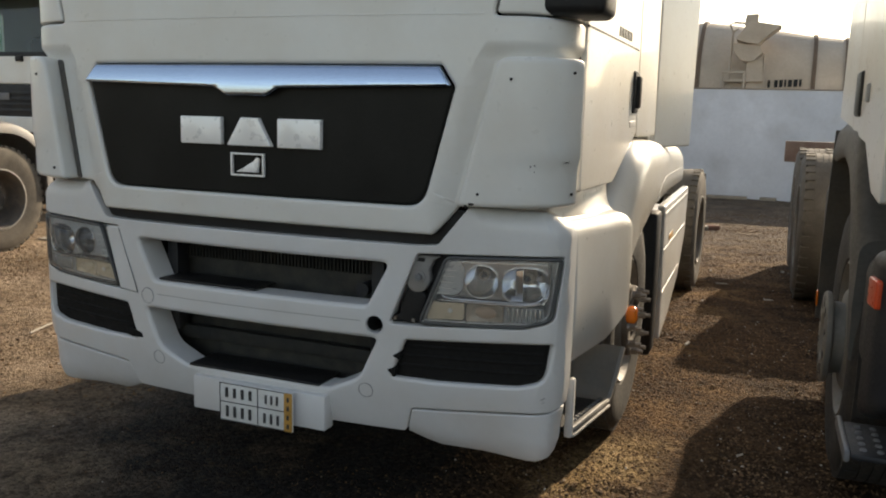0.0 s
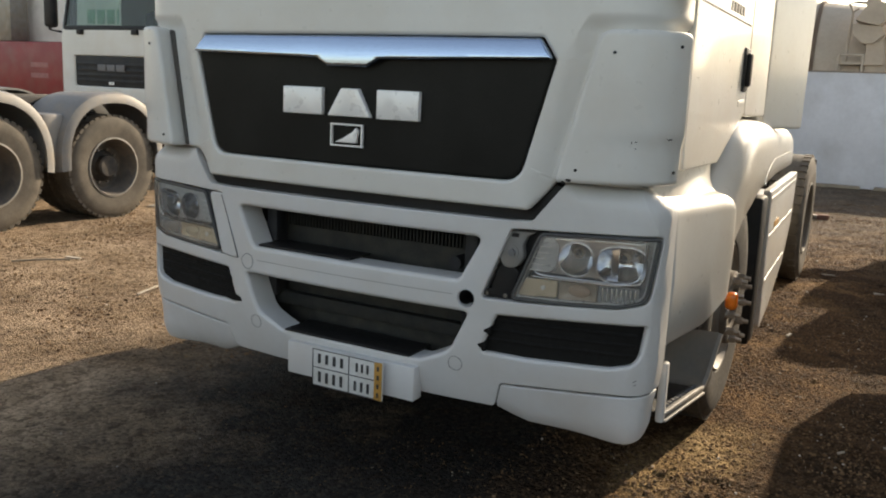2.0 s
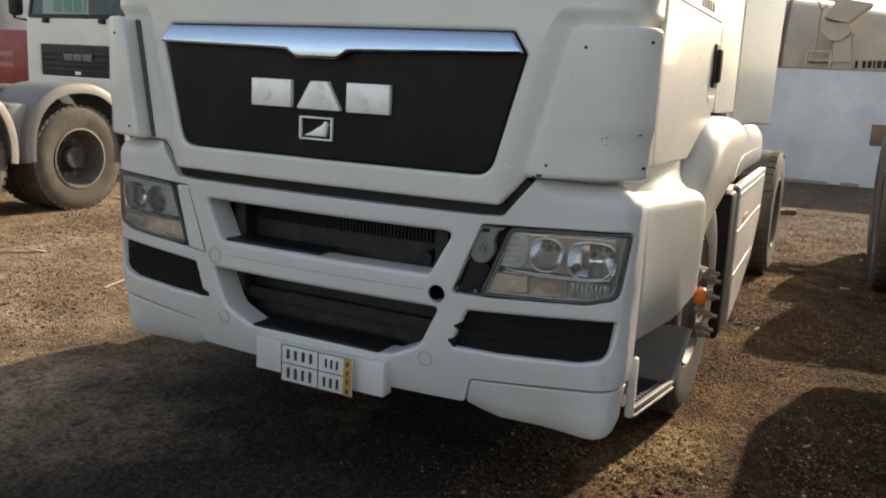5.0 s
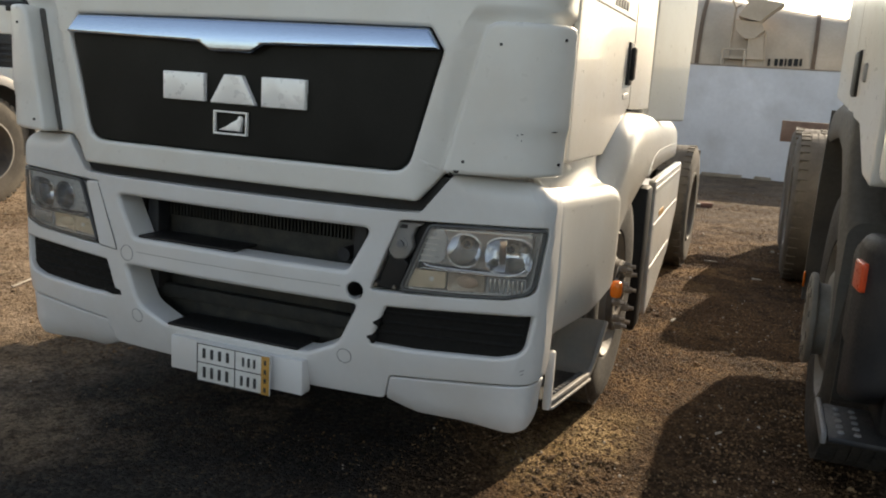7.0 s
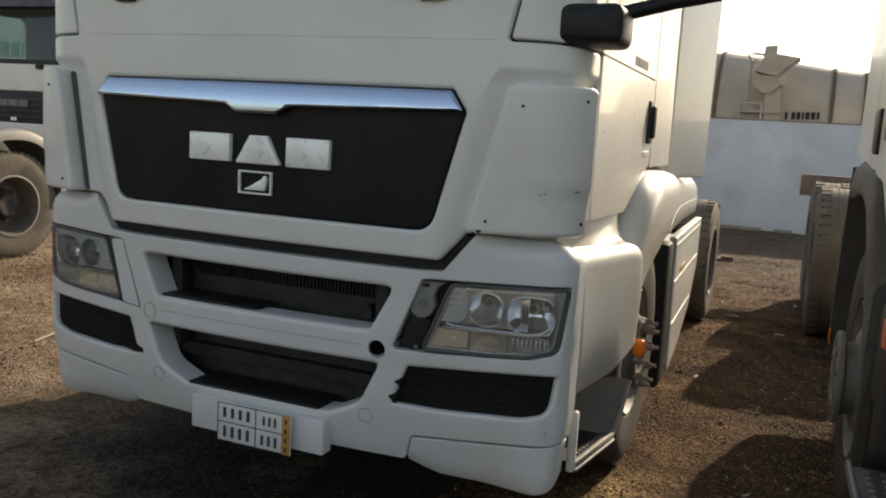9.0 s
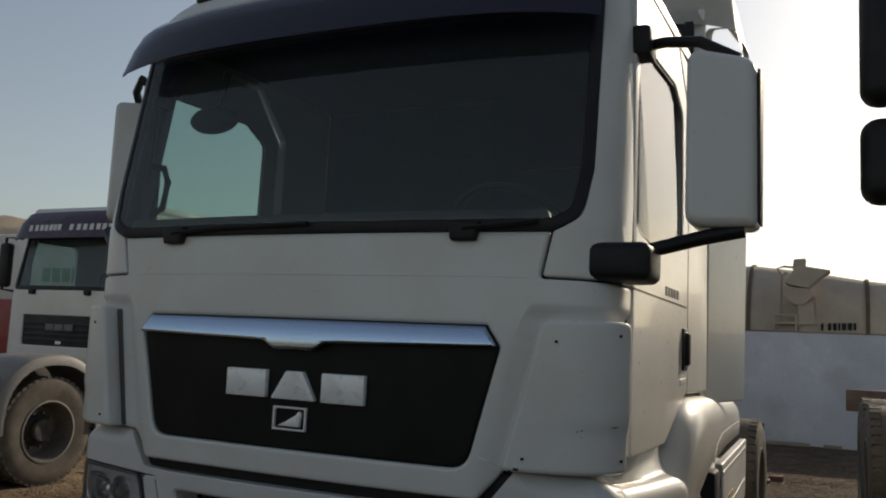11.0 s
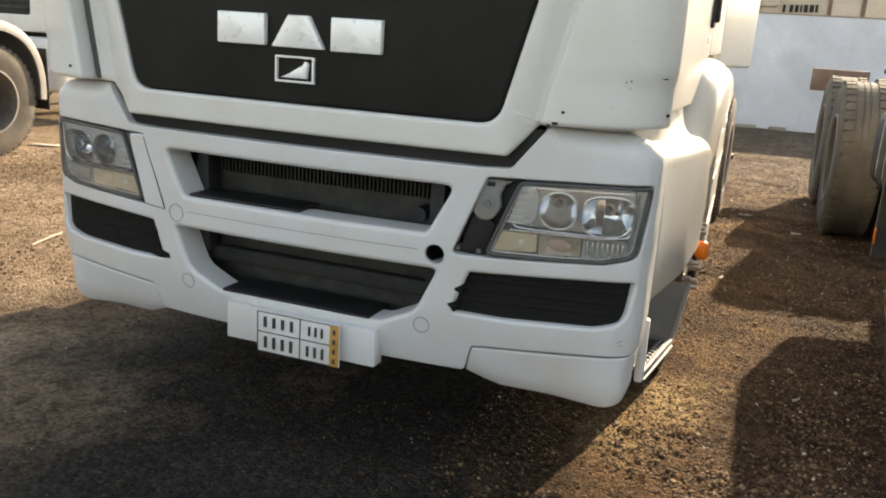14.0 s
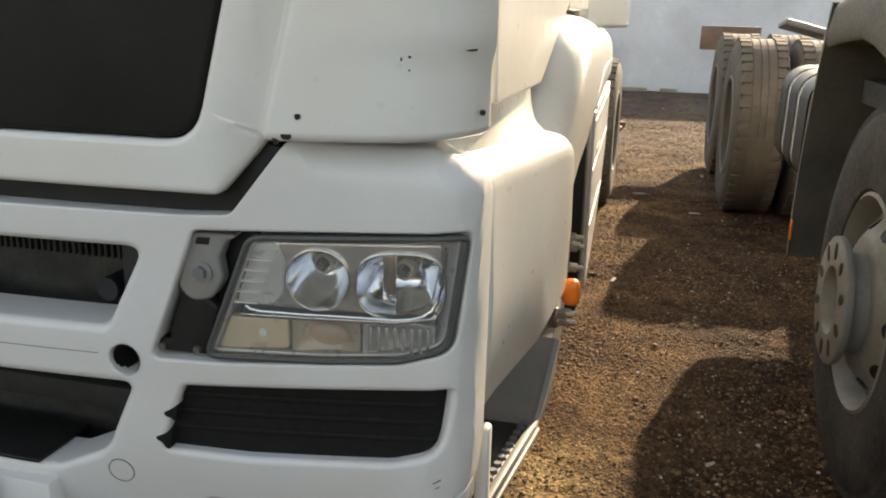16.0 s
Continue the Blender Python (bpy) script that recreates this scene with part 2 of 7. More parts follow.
class Skin:
    """A wall that stands on a plan curve, the same on both sides of the truck's middle: s runs along it, d goes inwards."""

    def __init__(self, y0, k, xc, r, turn_end, back, lean=0.0, z0=0.0, taper=0.0):
        x = np.linspace(0, xc, 40)
        pts = [(a, y0 + k * a * a) for a in x]
        a0, a1 = math.atan(2 * k * xc), radians(turn_end)
        cx, cy = pts[-1][0] - r * math.sin(a0), pts[-1][1] + r * math.cos(a0)
        pts += [(cx + r * math.sin(a), cy - r * math.cos(a)) for a in np.linspace(a0, a1, 14)[1:]]
        ex, ey = pts[-1]
        pts += [(ex + f * (back - ey) / math.tan(a1), ey + f * (back - ey)) for f in np.linspace(0, 1, 30)[1:]]
        self.p = np.array(pts)
        self.s = np.r_[0, np.cumsum(np.hypot(*np.diff(self.p, axis=0).T))]
        t = np.gradient(self.p, self.s, axis=0)
        t /= np.hypot(*t.T)[:, None]
        self.n = np.stack([t[:, 1], -t[:, 0]], 1)
        self.lean, self.z0, self.taper = lean, z0, taper

    def s_of_x(self, x):
        return math.copysign(float(np.interp(abs(x), self.p[:, 0], self.s)), x)

    def s_of_y(self, y):
        return float(np.interp(y, self.p[:, 1], self.s))

    def __call__(self, s, d, z):
        a = abs(s)
        x, y = (float(np.interp(a, self.s, self.p[:, i])) for i in (0, 1))
        nx, ny = (float(np.interp(a, self.s, self.n[:, i])) for i in (0, 1))
        h = max(0.0, z - self.z0)
        x, y = (x - nx * d) * (1 - self.taper * h), y - ny * d + self.lean * h
        return Vector((math.copysign(x, s) if s else 0.0, y, z))


class Side:
    """A flat side wall at x: u runs along y, d goes inwards."""

    def __init__(self, x, flare=0.0, y0=0.0, tuck=0.0, z0=0.0):
        self.x, self.flare, self.y0, self.tuck, self.z0 = x, flare, y0, tuck, z0

    def __call__(self, u, d, z):
        g = 1 if self.x > 0 else -1
        return Vector((self.x + g * (self.flare * (u - self.y0) - d - self.tuck * max(0.0, z - self.z0)), u, z))


def sheet(skin, outer, holes=(), r=0.006, depth=0.03, proud=0.0, step=0.06, arc=3, back=False, zstep=0.0, warp=None, rolls=()):
    """A panel of some thickness on a skin, with rolled edges and real openings."""
    bm = bmesh.new()
    loops = []
    for n, lp in enumerate((outer, *holes)):
        lp = [Vector(p) for p in lp]
        if (area2(lp) > 0) != (n == 0):
            lp.reverse()
        loops.append(lp)
    fill, backs = [], []
    for n, lp in enumerate(loops):
        e = rolls[n] if n < len(rolls) else r
        rings = [(inset(lp, e * (1 - math.sin(a))), e * (1 - math.cos(a))) for a in np.linspace(0, math.pi / 2, arc + 1)]
        rings = rings + [(lp, depth)]
        prev = None
        for pts, d in rings:
            ring = [bm.verts.new((p.x, d, p.y)) for p in pts]
            if prev:
                for i in range(len(ring)):
                    j = (i + 1) % len(ring)
                    bm.faces.new((prev[i], prev[j], ring[j], ring[i]))
            else:
                fill.append(ring)
            prev = ring
        backs.append(prev)
    for group in [fill] + ([backs] if back else []):
        es = []
        for ring in group:
            for i in range(len(ring)):
                e = bm.edges.get((ring[i], ring[(i + 1) % len(ring)]))
                es.append(e)
        made = bmesh.ops.triangle_fill(bm, use_beauty=True, use_dissolve=False, edges=es)["geom"]
        inside = [[(v.co.x, v.co.z) for v in ring] for ring in group[1:]]
        wrong = []
        for f in made:
            if isinstance(f, bmesh.types.BMFace):
                c = f.calc_center_median()
                for lp in inside:
                    odd = False
                    for (x0, z0), (x1, z1) in zip(lp, lp[1:] + lp[:1]):
                        if (z0 > c.z) != (z1 > c.z) and c.x < (x1 - x0) * (c.z - z0) / (z1 - z0) + x0:
                            odd = not odd
                    if odd:
                        wrong.append(f)
                        break
        bmesh.ops.delete(bm, geom=wrong, context="FACES_ONLY")
    xs = [p.x for p in loops[0]]
    for k in range(math.ceil(min(xs) / step), math.floor(max(xs) / step) + 1):
        bmesh.ops.bisect_plane(bm, geom=bm.verts[:] + bm.edges[:] + bm.faces[:], plane_co=(k * step, 0, 0), plane_no=(1, 0, 0), dist=1e-5)
    if zstep:
        zs = [p.y for p in loops[0]]
        for k in range(math.ceil(min(zs) / zstep), math.floor(max(zs) / zstep) + 1):
            bmesh.ops.bisect_plane(bm, geom=bm.verts[:] + bm.edges[:] + bm.faces[:], plane_co=(0, 0, k * zstep), plane_no=(0, 0, 1), dist=1e-5)
    for v in bm.verts:
        if warp:
            v.co.y += warp(v.co.x, v.co.z)
        v.co = skin(v.co.x, v.co.y - proud, v.co.z)
    return bm


def ring(skin, outer, width, r=0.004, depth=0.02, proud=0.0, step=0.06, zstep=0.0):
    """A frame of even width along an outline on a skin."""
    lp = [Vector(p) for p in outer]
    if area2(lp) < 0:
        lp.reverse()
    bm = bmesh.new()
    rows = []
    for w, d in ((0.0, depth), (0.0, r), (r * 0.3, r * 0.3), (r, 0.0), (width - r, 0.0), (width - r * 0.3, r * 0.3), (width, r), (width, depth)):
        rows.append([bm.verts.new((p.x, d, p.y)) for p in (inset(lp, w) if w else lp)])
    for a, b in zip(rows, rows[1:]):
        for i in range(len(a)):
            j = (i + 1) % len(a)
            bm.faces.new((a[i], a[j], b[j], b[i]))
    xs, zs = [p.x for p in lp], [p.y for p in lp]
    cuts = [((k * step, 0, 0), (1, 0, 0)) for k in range(math.ceil(min(xs) / step), math.floor(max(xs) / step) + 1)]
    if zstep:
        cuts += [((0, 0, k * zstep), (0, 0, 1)) for k in range(math.ceil(min(zs) / zstep), math.floor(max(zs) / zstep) + 1)]
    for co, no in cuts:
        bmesh.ops.bisect_plane(bm, geom=bm.verts[:] + bm.edges[:] + bm.faces[:], plane_co=co, plane_no=no, dist=1e-5)
    for v in bm.verts:
        v.co = skin(v.co.x, v.co.y - proud, v.co.z)
    return bm


def mirrored(pts):
    """A right half outline, top to bottom, completed with its left half."""
    return pts + [(-p[0], *p[1:]) for p in reversed(pts)]


# ---- ground ----


def ground_material():
    m = bpy.data.materials.new("gravel_dirt")
    m.use_nodes = True
    t = m.node_tree
    b, L = t.nodes["Principled BSDF"], t.links.new
    geo = t.nodes.new("ShaderNodeNewGeometry")

    def tex(sc, detail=6.0, rough=0.6):
        n = t.nodes.new("ShaderNodeTexNoise")
        n.inputs["Scale"].default_value, n.inputs["Detail"].default_value, n.inputs["Roughness"].default_value = sc, detail, rough
        L(geo.outputs["Position"], n.inputs["Vector"])
        return n.outputs[0]

    def rng(src, lo, hi, a=0.0, c=1.0):
        n = t.nodes.new("ShaderNodeMapRange")
        for key, v in (("From Min", lo), ("From Max", hi), ("To Min", a), ("To Max", c)):
            n.inputs[key].default_value = v
        L(src, n.inputs["Value"])
        return n.outputs[0]

    def mix(fac, a, c, mode="MIX"):
        n = t.nodes.new("ShaderNodeMix")
        n.data_type, n.blend_type = "RGBA", mode
        L(fac, n.inputs[0])
        for socket, v in ((n.inputs[6], a), (n.inputs[7], c)):
            if isinstance(v, tuple):
                socket.default_value = (*v, 1)
            else:
                L(v, socket)
        return n.outputs[2]

    # near-black base: the trucks' shade is put into this colour
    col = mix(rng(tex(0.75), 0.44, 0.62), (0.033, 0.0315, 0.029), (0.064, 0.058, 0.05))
    sep = t.nodes.new("ShaderNodeSeparateXYZ")
    L(geo.outputs["Position"], sep.inputs[0])

    def calc(op, a, c, d=None):
        n = t.nodes.new("ShaderNodeMath")
        n.operation = op
        for k, v in enumerate((a, c, d)):
            if isinstance(v, (int, float)):
                n.inputs[k].default_value = v
            elif v is not None:
                L(v, n.inputs[k])
        return n.outputs[0]

    # shade before the bumper painted as a dark base; greyer trodden dust beyond
    dust_off_shade = rng(calc("MULTIPLY_ADD", tex(1.3), 1.2, sep.outputs[0]), 0.5, -1.4, 0.0, 0.6)
    col = mix(dust_off_shade, col, mix(rng(tex(2.2), 0.4, 0.62), (0.06, 0.055, 0.049), (0.1, 0.091, 0.079)))
    # sandier open yard on one side; the strip kept dark paints the trucks' shade
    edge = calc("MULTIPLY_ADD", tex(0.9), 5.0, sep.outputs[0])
    # sand ends out of view ahead, to cut its bounce onto the bumper
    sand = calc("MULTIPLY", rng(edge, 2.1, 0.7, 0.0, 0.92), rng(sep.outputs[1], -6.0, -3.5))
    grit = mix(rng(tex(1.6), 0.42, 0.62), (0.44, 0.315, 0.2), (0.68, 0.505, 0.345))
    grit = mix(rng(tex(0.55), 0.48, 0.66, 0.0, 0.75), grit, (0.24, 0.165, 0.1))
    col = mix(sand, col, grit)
    # brown soil between the parked trucks; sandy lane, its sunlit strip brightened in colour
    soil = calc("MULTIPLY_ADD", tex(1.1), 0.8, calc("ABSOLUTE", calc("SUBTRACT", sep.outputs[0], 1.6), 0.0))
    col = mix(rng(soil, 1.5, 0.95, 0.0, 0.92), col, mix(rng(tex(3.3), 0.4, 0.62), (0.058, 0.034, 0.018), (0.15, 0.088, 0.045)))
    away = calc("ABSOLUTE", calc("SUBTRACT", sep.outputs[0], 1.05), 0.0)
    away = calc("SUBTRACT", away, rng(sep.outputs[1], 0.5, 8.0, 0.0, 0.8))
    lane = calc("MULTIPLY_ADD", tex(1.7), 1.6, away)
    col = mix(rng(lane, 1.28, 0.68, 0.0, 0.82), col, mix(rng(tex(2.6), 0.42, 0.63), (0.11, 0.057, 0.025), (0.37, 0.215, 0.095)))
    # a heap of fine yellow sand beside the step
    px = calc("DIVIDE", calc("MULTIPLY_ADD", sep.outputs[1], -0.22, calc("SUBTRACT", sep.outputs[0], 0.93)), 0.2)
    py = calc("DIVIDE", calc("SUBTRACT", sep.outputs[1], 0.85), 0.55)
    heap = calc("SQRT", calc("ADD", calc("MULTIPLY", px, px), calc("MULTIPLY", py, py)), 0.0)
    heap = calc("MULTIPLY_ADD", tex(3.0), 1.2, heap)
    col = mix(rng(heap, 1.75, 1.1, 0.0, 0.9), col, mix(rng(tex(5.0), 0.4, 0.65), (0.42, 0.28, 0.13), (0.66, 0.47, 0.24)))
    # paler dust towards the wall, with the far ground's haze painted in
    col = mix(rng(sep.outputs[1], 5.5, 9.0, 0.0, 0.6), col, mix(rng(tex(1.2), 0.35, 0.65), (0.2, 0.165, 0.13), (0.34, 0.28, 0.22)))
    col = mix(rng(tex(4.0), 0.52, 0.74, 0, 0.4), col, (0.075, 0.048, 0.027))
    # clods and grains
    col = mix(rng(tex(11.0, 5.0, 0.7), 0.5, 0.66, 0, 0.6), col, (0.04, 0.026, 0.015))
    col = mix(rng(tex(70.0, 4.0, 0.75), 0.45, 0.7, 0, 0.45), col, (0.03, 0.021, 0.014))
    vor = t.nodes.new("ShaderNodeTexVoronoi")
    vor.inputs["Scale"].default_value = 62.0
    vor.inputs["Randomness"].default_value = 1.0
    L(geo.outputs["Position"], vor.inputs["Vector"])
    col = mix(rng(vor.outputs["Color"], 0.74, 0.97, 0, 0.35), col, (0.11, 0.066, 0.034))
    # every pebble has a tone of its own
    tone = t.nodes.new("ShaderNodeCombineColor")
    for k in range(3):
        L(rng(vor.outputs["Color"], 0.0, 1.0, 0.35, 1.55), tone.inputs[k])
    full = t.nodes.new("ShaderNodeValue")
    full.outputs[0].default_value = 0.85
    col = mix(full.outputs[0], col, tone.outputs[0], "MULTIPLY")
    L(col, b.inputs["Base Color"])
    b.inputs["Roughness"].default_value = 0.92
    b.inputs["Specular IOR Level"].default_value = 0.1
    bp = t.nodes.new("ShaderNodeBump")
    bp.inputs["Distance"].default_value = 0.06
    high = calc("MULTIPLY_ADD", tex(95.0, 5.0, 0.75), 0.55, calc("MULTIPLY", tex(24.0, 4.0, 0.6), 0.9))
    L(calc("MULTIPLY_ADD", rng(vor.outputs["Distance"], 0.0, 0.7, 1.0, 0.0), 0.35, high), bp.inputs["Height"])
    L(bp.outputs[0], b.inputs["Normal"])
    return m


GROUND = ground_material()


def relief(x, y):
    z = 0.012 * noise.noise(Vector((x * 0.8, y * 0.8, 0))) + 0.008 * noise.noise(Vector((x * 3.1, y * 3.1, 4)))
    # crumbly soil between the trucks
    soft = min(1.0, max(0.0, min(x - 0.4, 2.7 - x) / 0.3)) * min(1.0, max(0.0, min(y + 0.6, 6.0 - y) / 0.6))
    if soft:
        rough = 0.5 + 0.9 * noise.noise(Vector((x * 1.3, y * 1.3, 9)))
        z += soft * max(0.15, rough) * (0.015 * noise.noise(Vector((x * 9, y * 9, 2))) + 0.012 * noise.noise(Vector((x * 21, y * 21, 6))))
    return z


def build_ground():
    bm = bmesh.new()
    xs = np.r_[-900, -200, -60, -25, np.arange(-12, 0.39, 0.125), np.arange(0.4, 2.71, 0.024), np.arange(2.8, 8.01, 0.125), 16, 40, 120, 900]
    ys = np.r_[-900, -200, -40, -12, np.arange(-5, -0.7, 0.125), np.arange(-0.6, 6.01, 0.026), np.arange(6.1, 15.01, 0.125), 25, 60, 200, 900]
    rows = []
    for y in ys:
        rows.append([bm.verts.new((x, y, relief(x, y) if -12 < x < 8 and -5 < y < 15 else 0.0)) for x in xs])
    for a, b in zip(rows, rows[1:]):
        for i in range(len(xs) - 1):
            bm.faces.new((a[i], a[i + 1], b[i + 1], b[i]))
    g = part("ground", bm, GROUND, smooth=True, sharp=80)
    tagged(g, "brown gravelly dirt yard with sandy patches", "ground", kind="structure")


build_ground()

# ---- wall behind the yard ----


def build_wall():
    bm = bmesh.new()
    m = Matrix.Translation((0.9, 14.8, 0)) @ Matrix.Rotation(radians(2.0), 4, "Z")
    box(bm, -24, 30, 0.0, 0.2, -0.05, 2.095, 0.01, m)
    w = part("wall_yard", bm, WALL_PAINT)
    tagged(w, "low whitewashed block wall round the yard", "wall", kind="structure")
    cap = part("wall_coping", box(bmesh.new(), -24, 30, -0.015, 0.215, 2.099, 2.12, 0.004, m), material("coping_cement", (0.27, 0.22, 0.18), 0.9, 0, 0.2, 2, 30, 0.002))
    tagged(cap, "thin bare cement coping on the yard wall", "wall", kind="structure")


build_wall()


def build_closing_walls():
    # unseen side walls, added to close the yard and cut low sky light
    for x0, x1, y0, y1 in ((-40.2, -40, -16, 40), (34, 34.2, -16, 14)):
        w = part("wall_yard", boxed(x0, x1, y0, y1, -0.05, 2.4, 0.01), WALL_PAINT)
        tagged(w, "plain whitewashed wall added out of view to close the yard", "wall", kind="structure")


build_closing_walls()
# unseen dark wall added ahead of the trucks, closing off low sky light
tagged(part("wall_yard", boxed(-40, 34, -16.2, -16.0, -0.05, 2.2, 0.01), material("bare_render", (0.16, 0.135, 0.11), 0.9, 0, 0.2, 0.8, 12, 0.004)), "plain bare cement wall added out of view to close the yard", "wall", kind="structure")

# ---- the white tractor truck ----
truck = thing("tractor_truck", "white tractor truck with a black grille panel and chrome strip", "truck")
BUMP = Skin(-0.075, 0.09, 1.038, 0.09, 86, 0.5)
CAB = Skin(-0.075, 0.055, 0.94, 0.17, 88, 2.9, lean=0.17, z0=1.95, taper=0.012)
cs = CAB.s_of_x


def bs(x):
    """Where a point of the bumper's front view lies along its bowed plan."""
    a = abs(x)
    return BUMP.s_of_x(math.copysign(a + 0.006 * min(1.0, max(0.0, (a - 0.45) / 0.3)) * min(1.0, max(0.0, (1.1 - a) / 0.06)), x))


B_END, C_END = BUMP.s_of_y(0.16), CAB.s_of_y(0.215)


def hole(skin, pts):
    return rounded([(bs(x) if skin is BUMP else skin.s_of_x(x), z, r) for x, z, r in pts])


LAMP_HOLE = [(0.624, 1.008, 0.015), (0.53, 0.762, 0.015), (0.66, 0.764, 0.03), (0.98, 0.782, 0.06), (1.078, 0.81, 0.045), (1.102, 1.025, 0.02), (0.9, 1.018, 0.05)]
FOG_HOLE = [(0.589, 0.71, 0.012), (0.541, 0.578, 0.012), (0.70, 0.574, 0.05), (0.97, 0.584, 0.1), (1.06, 0.61, 0.07), (1.08, 0.735, 0.012)]


def flip(pts):
    return [(-x, z, r) for x, z, r in pts]


def under(s, z):
    """How far the lower bumper turns under."""
    low = max(0.0, 0.63 - z)
    return 0.75 * low * low


def corner_top(a):
    return float(np.interp(a, [bs(0.785), bs(1.02), B_END], [1.172, 1.164, 1.138]))


def build_bumper():
    outer = mirrored([(bs(0.60), 1.035, 0.02), (bs(0.69), 1.039, 0.03), (bs(0.79), 1.17, 0.02), (bs(1.02), 1.164, 0.05), (B_END, 1.138, 0.0), (B_END, 0.512, 0.01),
                      (bs(1.0), 0.495, 0.2), (bs(0.61), 0.470, 0.02), (bs(0.585), 0.372, 0.02)])

    def roll(s, z):
        # the top of each corner rolls back under the air deflector
        a = abs(s)
        t = min(1.0, max(0.0, (z - corner_top(a) + 0.065) / 0.065))
        w = min(1.0, max(0.0, (a - bs(0.76)) / 0.1))
        return w * 0.062 * (1 - math.sqrt(1 - 0.98 * t * t)) + under(s, z)

    upper = mirrored([(bs(0.528), 0.969, 0.02), (bs(0.45), 0.816, 0.03)])
    lower = mirrored([(bs(0.49), 0.705, 0.015), (bs(0.425), 0.56, 0.08), (bs(0.31), 0.506, 0.05)])
    tow = [Vector((bs(0.48) + 0.03 * math.cos(a), 0.753 + 0.03 * math.sin(a))) for a in np.linspace(0, 2 * math.pi, 20, endpoint=False)]
    bm = sheet(BUMP, rounded(outer), [rounded(upper), rounded(lower), tow, hole(BUMP, LAMP_HOLE), hole(BUMP, flip(LAMP_HOLE)), hole(BUMP, FOG_HOLE), hole(BUMP, flip(FOG_HOLE))], r=0.009, depth=0.11, arc=4, step=0.05, zstep=0.02, warp=roll, rolls=(0.004, 0.016, 0.016, 0.004, 0.006, 0.006, 0.012, 0.012))
    weighted(part("bumper", bm, PAINT_MATT, truck))
    for g in (1, -1):
        lip = [(g * bs(0.61), 0.463, 0.012), (g * bs(0.588), 0.368, 0.01), (g * bs(0.64), 0.343, 0.01), (g * bs(0.70), 0.325, 0.03), (g * bs(1.0), 0.311, 0.1), (g * (B_END - 0.03), 0.335, 0.04), (g * (B_END - 0.008), 0.4, 0.03), (g * B_END, 0.505, 0.01), (g * bs(1.0), 0.487, 0.2)]


        def tuck(s, z):
            a = abs(s)
            zb = float(np.interp(a, [bs(0.588), bs(0.7), bs(1.0), B_END - 0.03, B_END], [0.365, 0.322, 0.307, 0.318, 0.36]))
            t = min(1.0, max(0.0, (zb + 0.07 - z) / 0.07))
            full = min(1.0, max(0.0, (a - bs(0.86)) / 0.18)) * min(1.0, max(0.0, (0.49 - z) / 0.1))
            return (0.022 - 0.006 * full) * (1 - math.sqrt(1 - 0.98 * t * t)) + under(s, z) * (1 - 0.5 * full)

        weighted(part("bumper_lip", sheet(BUMP, rounded(lip), r=0.006, depth=0.05, proud=-0.002, step=0.05, zstep=0.015, warp=tuck), PAINT_MATT, truck))
    # round covers of the towing eye and the screws
    for x, z, r in ((-0.48, 0.752, 0.03), (-0.44, 0.514, 0.026), (0.45, 0.516, 0.026)):
        outline = [Vector((bs(x) + r * math.cos(a), z + r * math.sin(a))) for a in np.linspace(0, 2 * math.pi, 24, endpoint=False)]
        cover = part("round_cover", sheet(BUMP, outline, r=0.0015, depth=0.006, proud=0.0005, step=0.3, zstep=0.02, warp=under), PAINT_MATT, truck)
        seam = [Vector(BUMP(q.x, under(q.x, q.y) - 0.0008, q.y)) for q in outline]
        part("cover_seam", tube(bmesh.new(), seam + seam[:1], 0.0011, 5), GREY_MID, cover)
    eye = bmesh.new()
    c = BUMP(bs(0.48), 0, 0.753)
    cyl(eye, c + Vector((0, 0.0, 0)), c + Vector((0, 0.14, 0)), 0.031, n=20, caps=False)
    part("towing_eye_tube", eye, BLACK, truck)


build_bumper()


def build_radiator():
    part("radiator", boxed(-0.62, 0.62, 0.14, 0.2, 0.42, 1.06), MESH, truck, "dark dusty radiator core behind the bumper openings")
    for k in range(72):
        x = -0.54 + k * 0.015
        part("radiator_fin", boxed(x, x + 0.006, 0.118, 0.14, 0.885, 0.935), CROSS_BEAM, truck, smooth=False)
    part("trim_strip", boxed(-0.43, 0.0, -0.05, 0.09, 0.818, 0.826, 0.003), BLACK, truck)
    part("trim_shelf", boxed(-0.29, 0.27, -0.058, 0.1, 0.505, 0.514, 0.003), BLACK, truck)
    part("cross_member", boxed(-0.5, 0.5, 0.09, 0.13, 0.56, 0.615, 0.012), CROSS_BEAM, truck)
    for x in (-0.46, 0.43):
        part("radiator_bracket", boxed(x - 0.02, x + 0.03, 0.06, 0.13, 0.60, 0.96, 0.006), GREY_PLASTIC, truck)
        b = bmesh.new()
        cyl(b, (x - 0.05, 0.05, 0.845), (x - 0.05, 0.12, 0.845), 0.024, n=14)
        part("rubber_mount", b, GREY_PLASTIC, truck)


build_radiator()


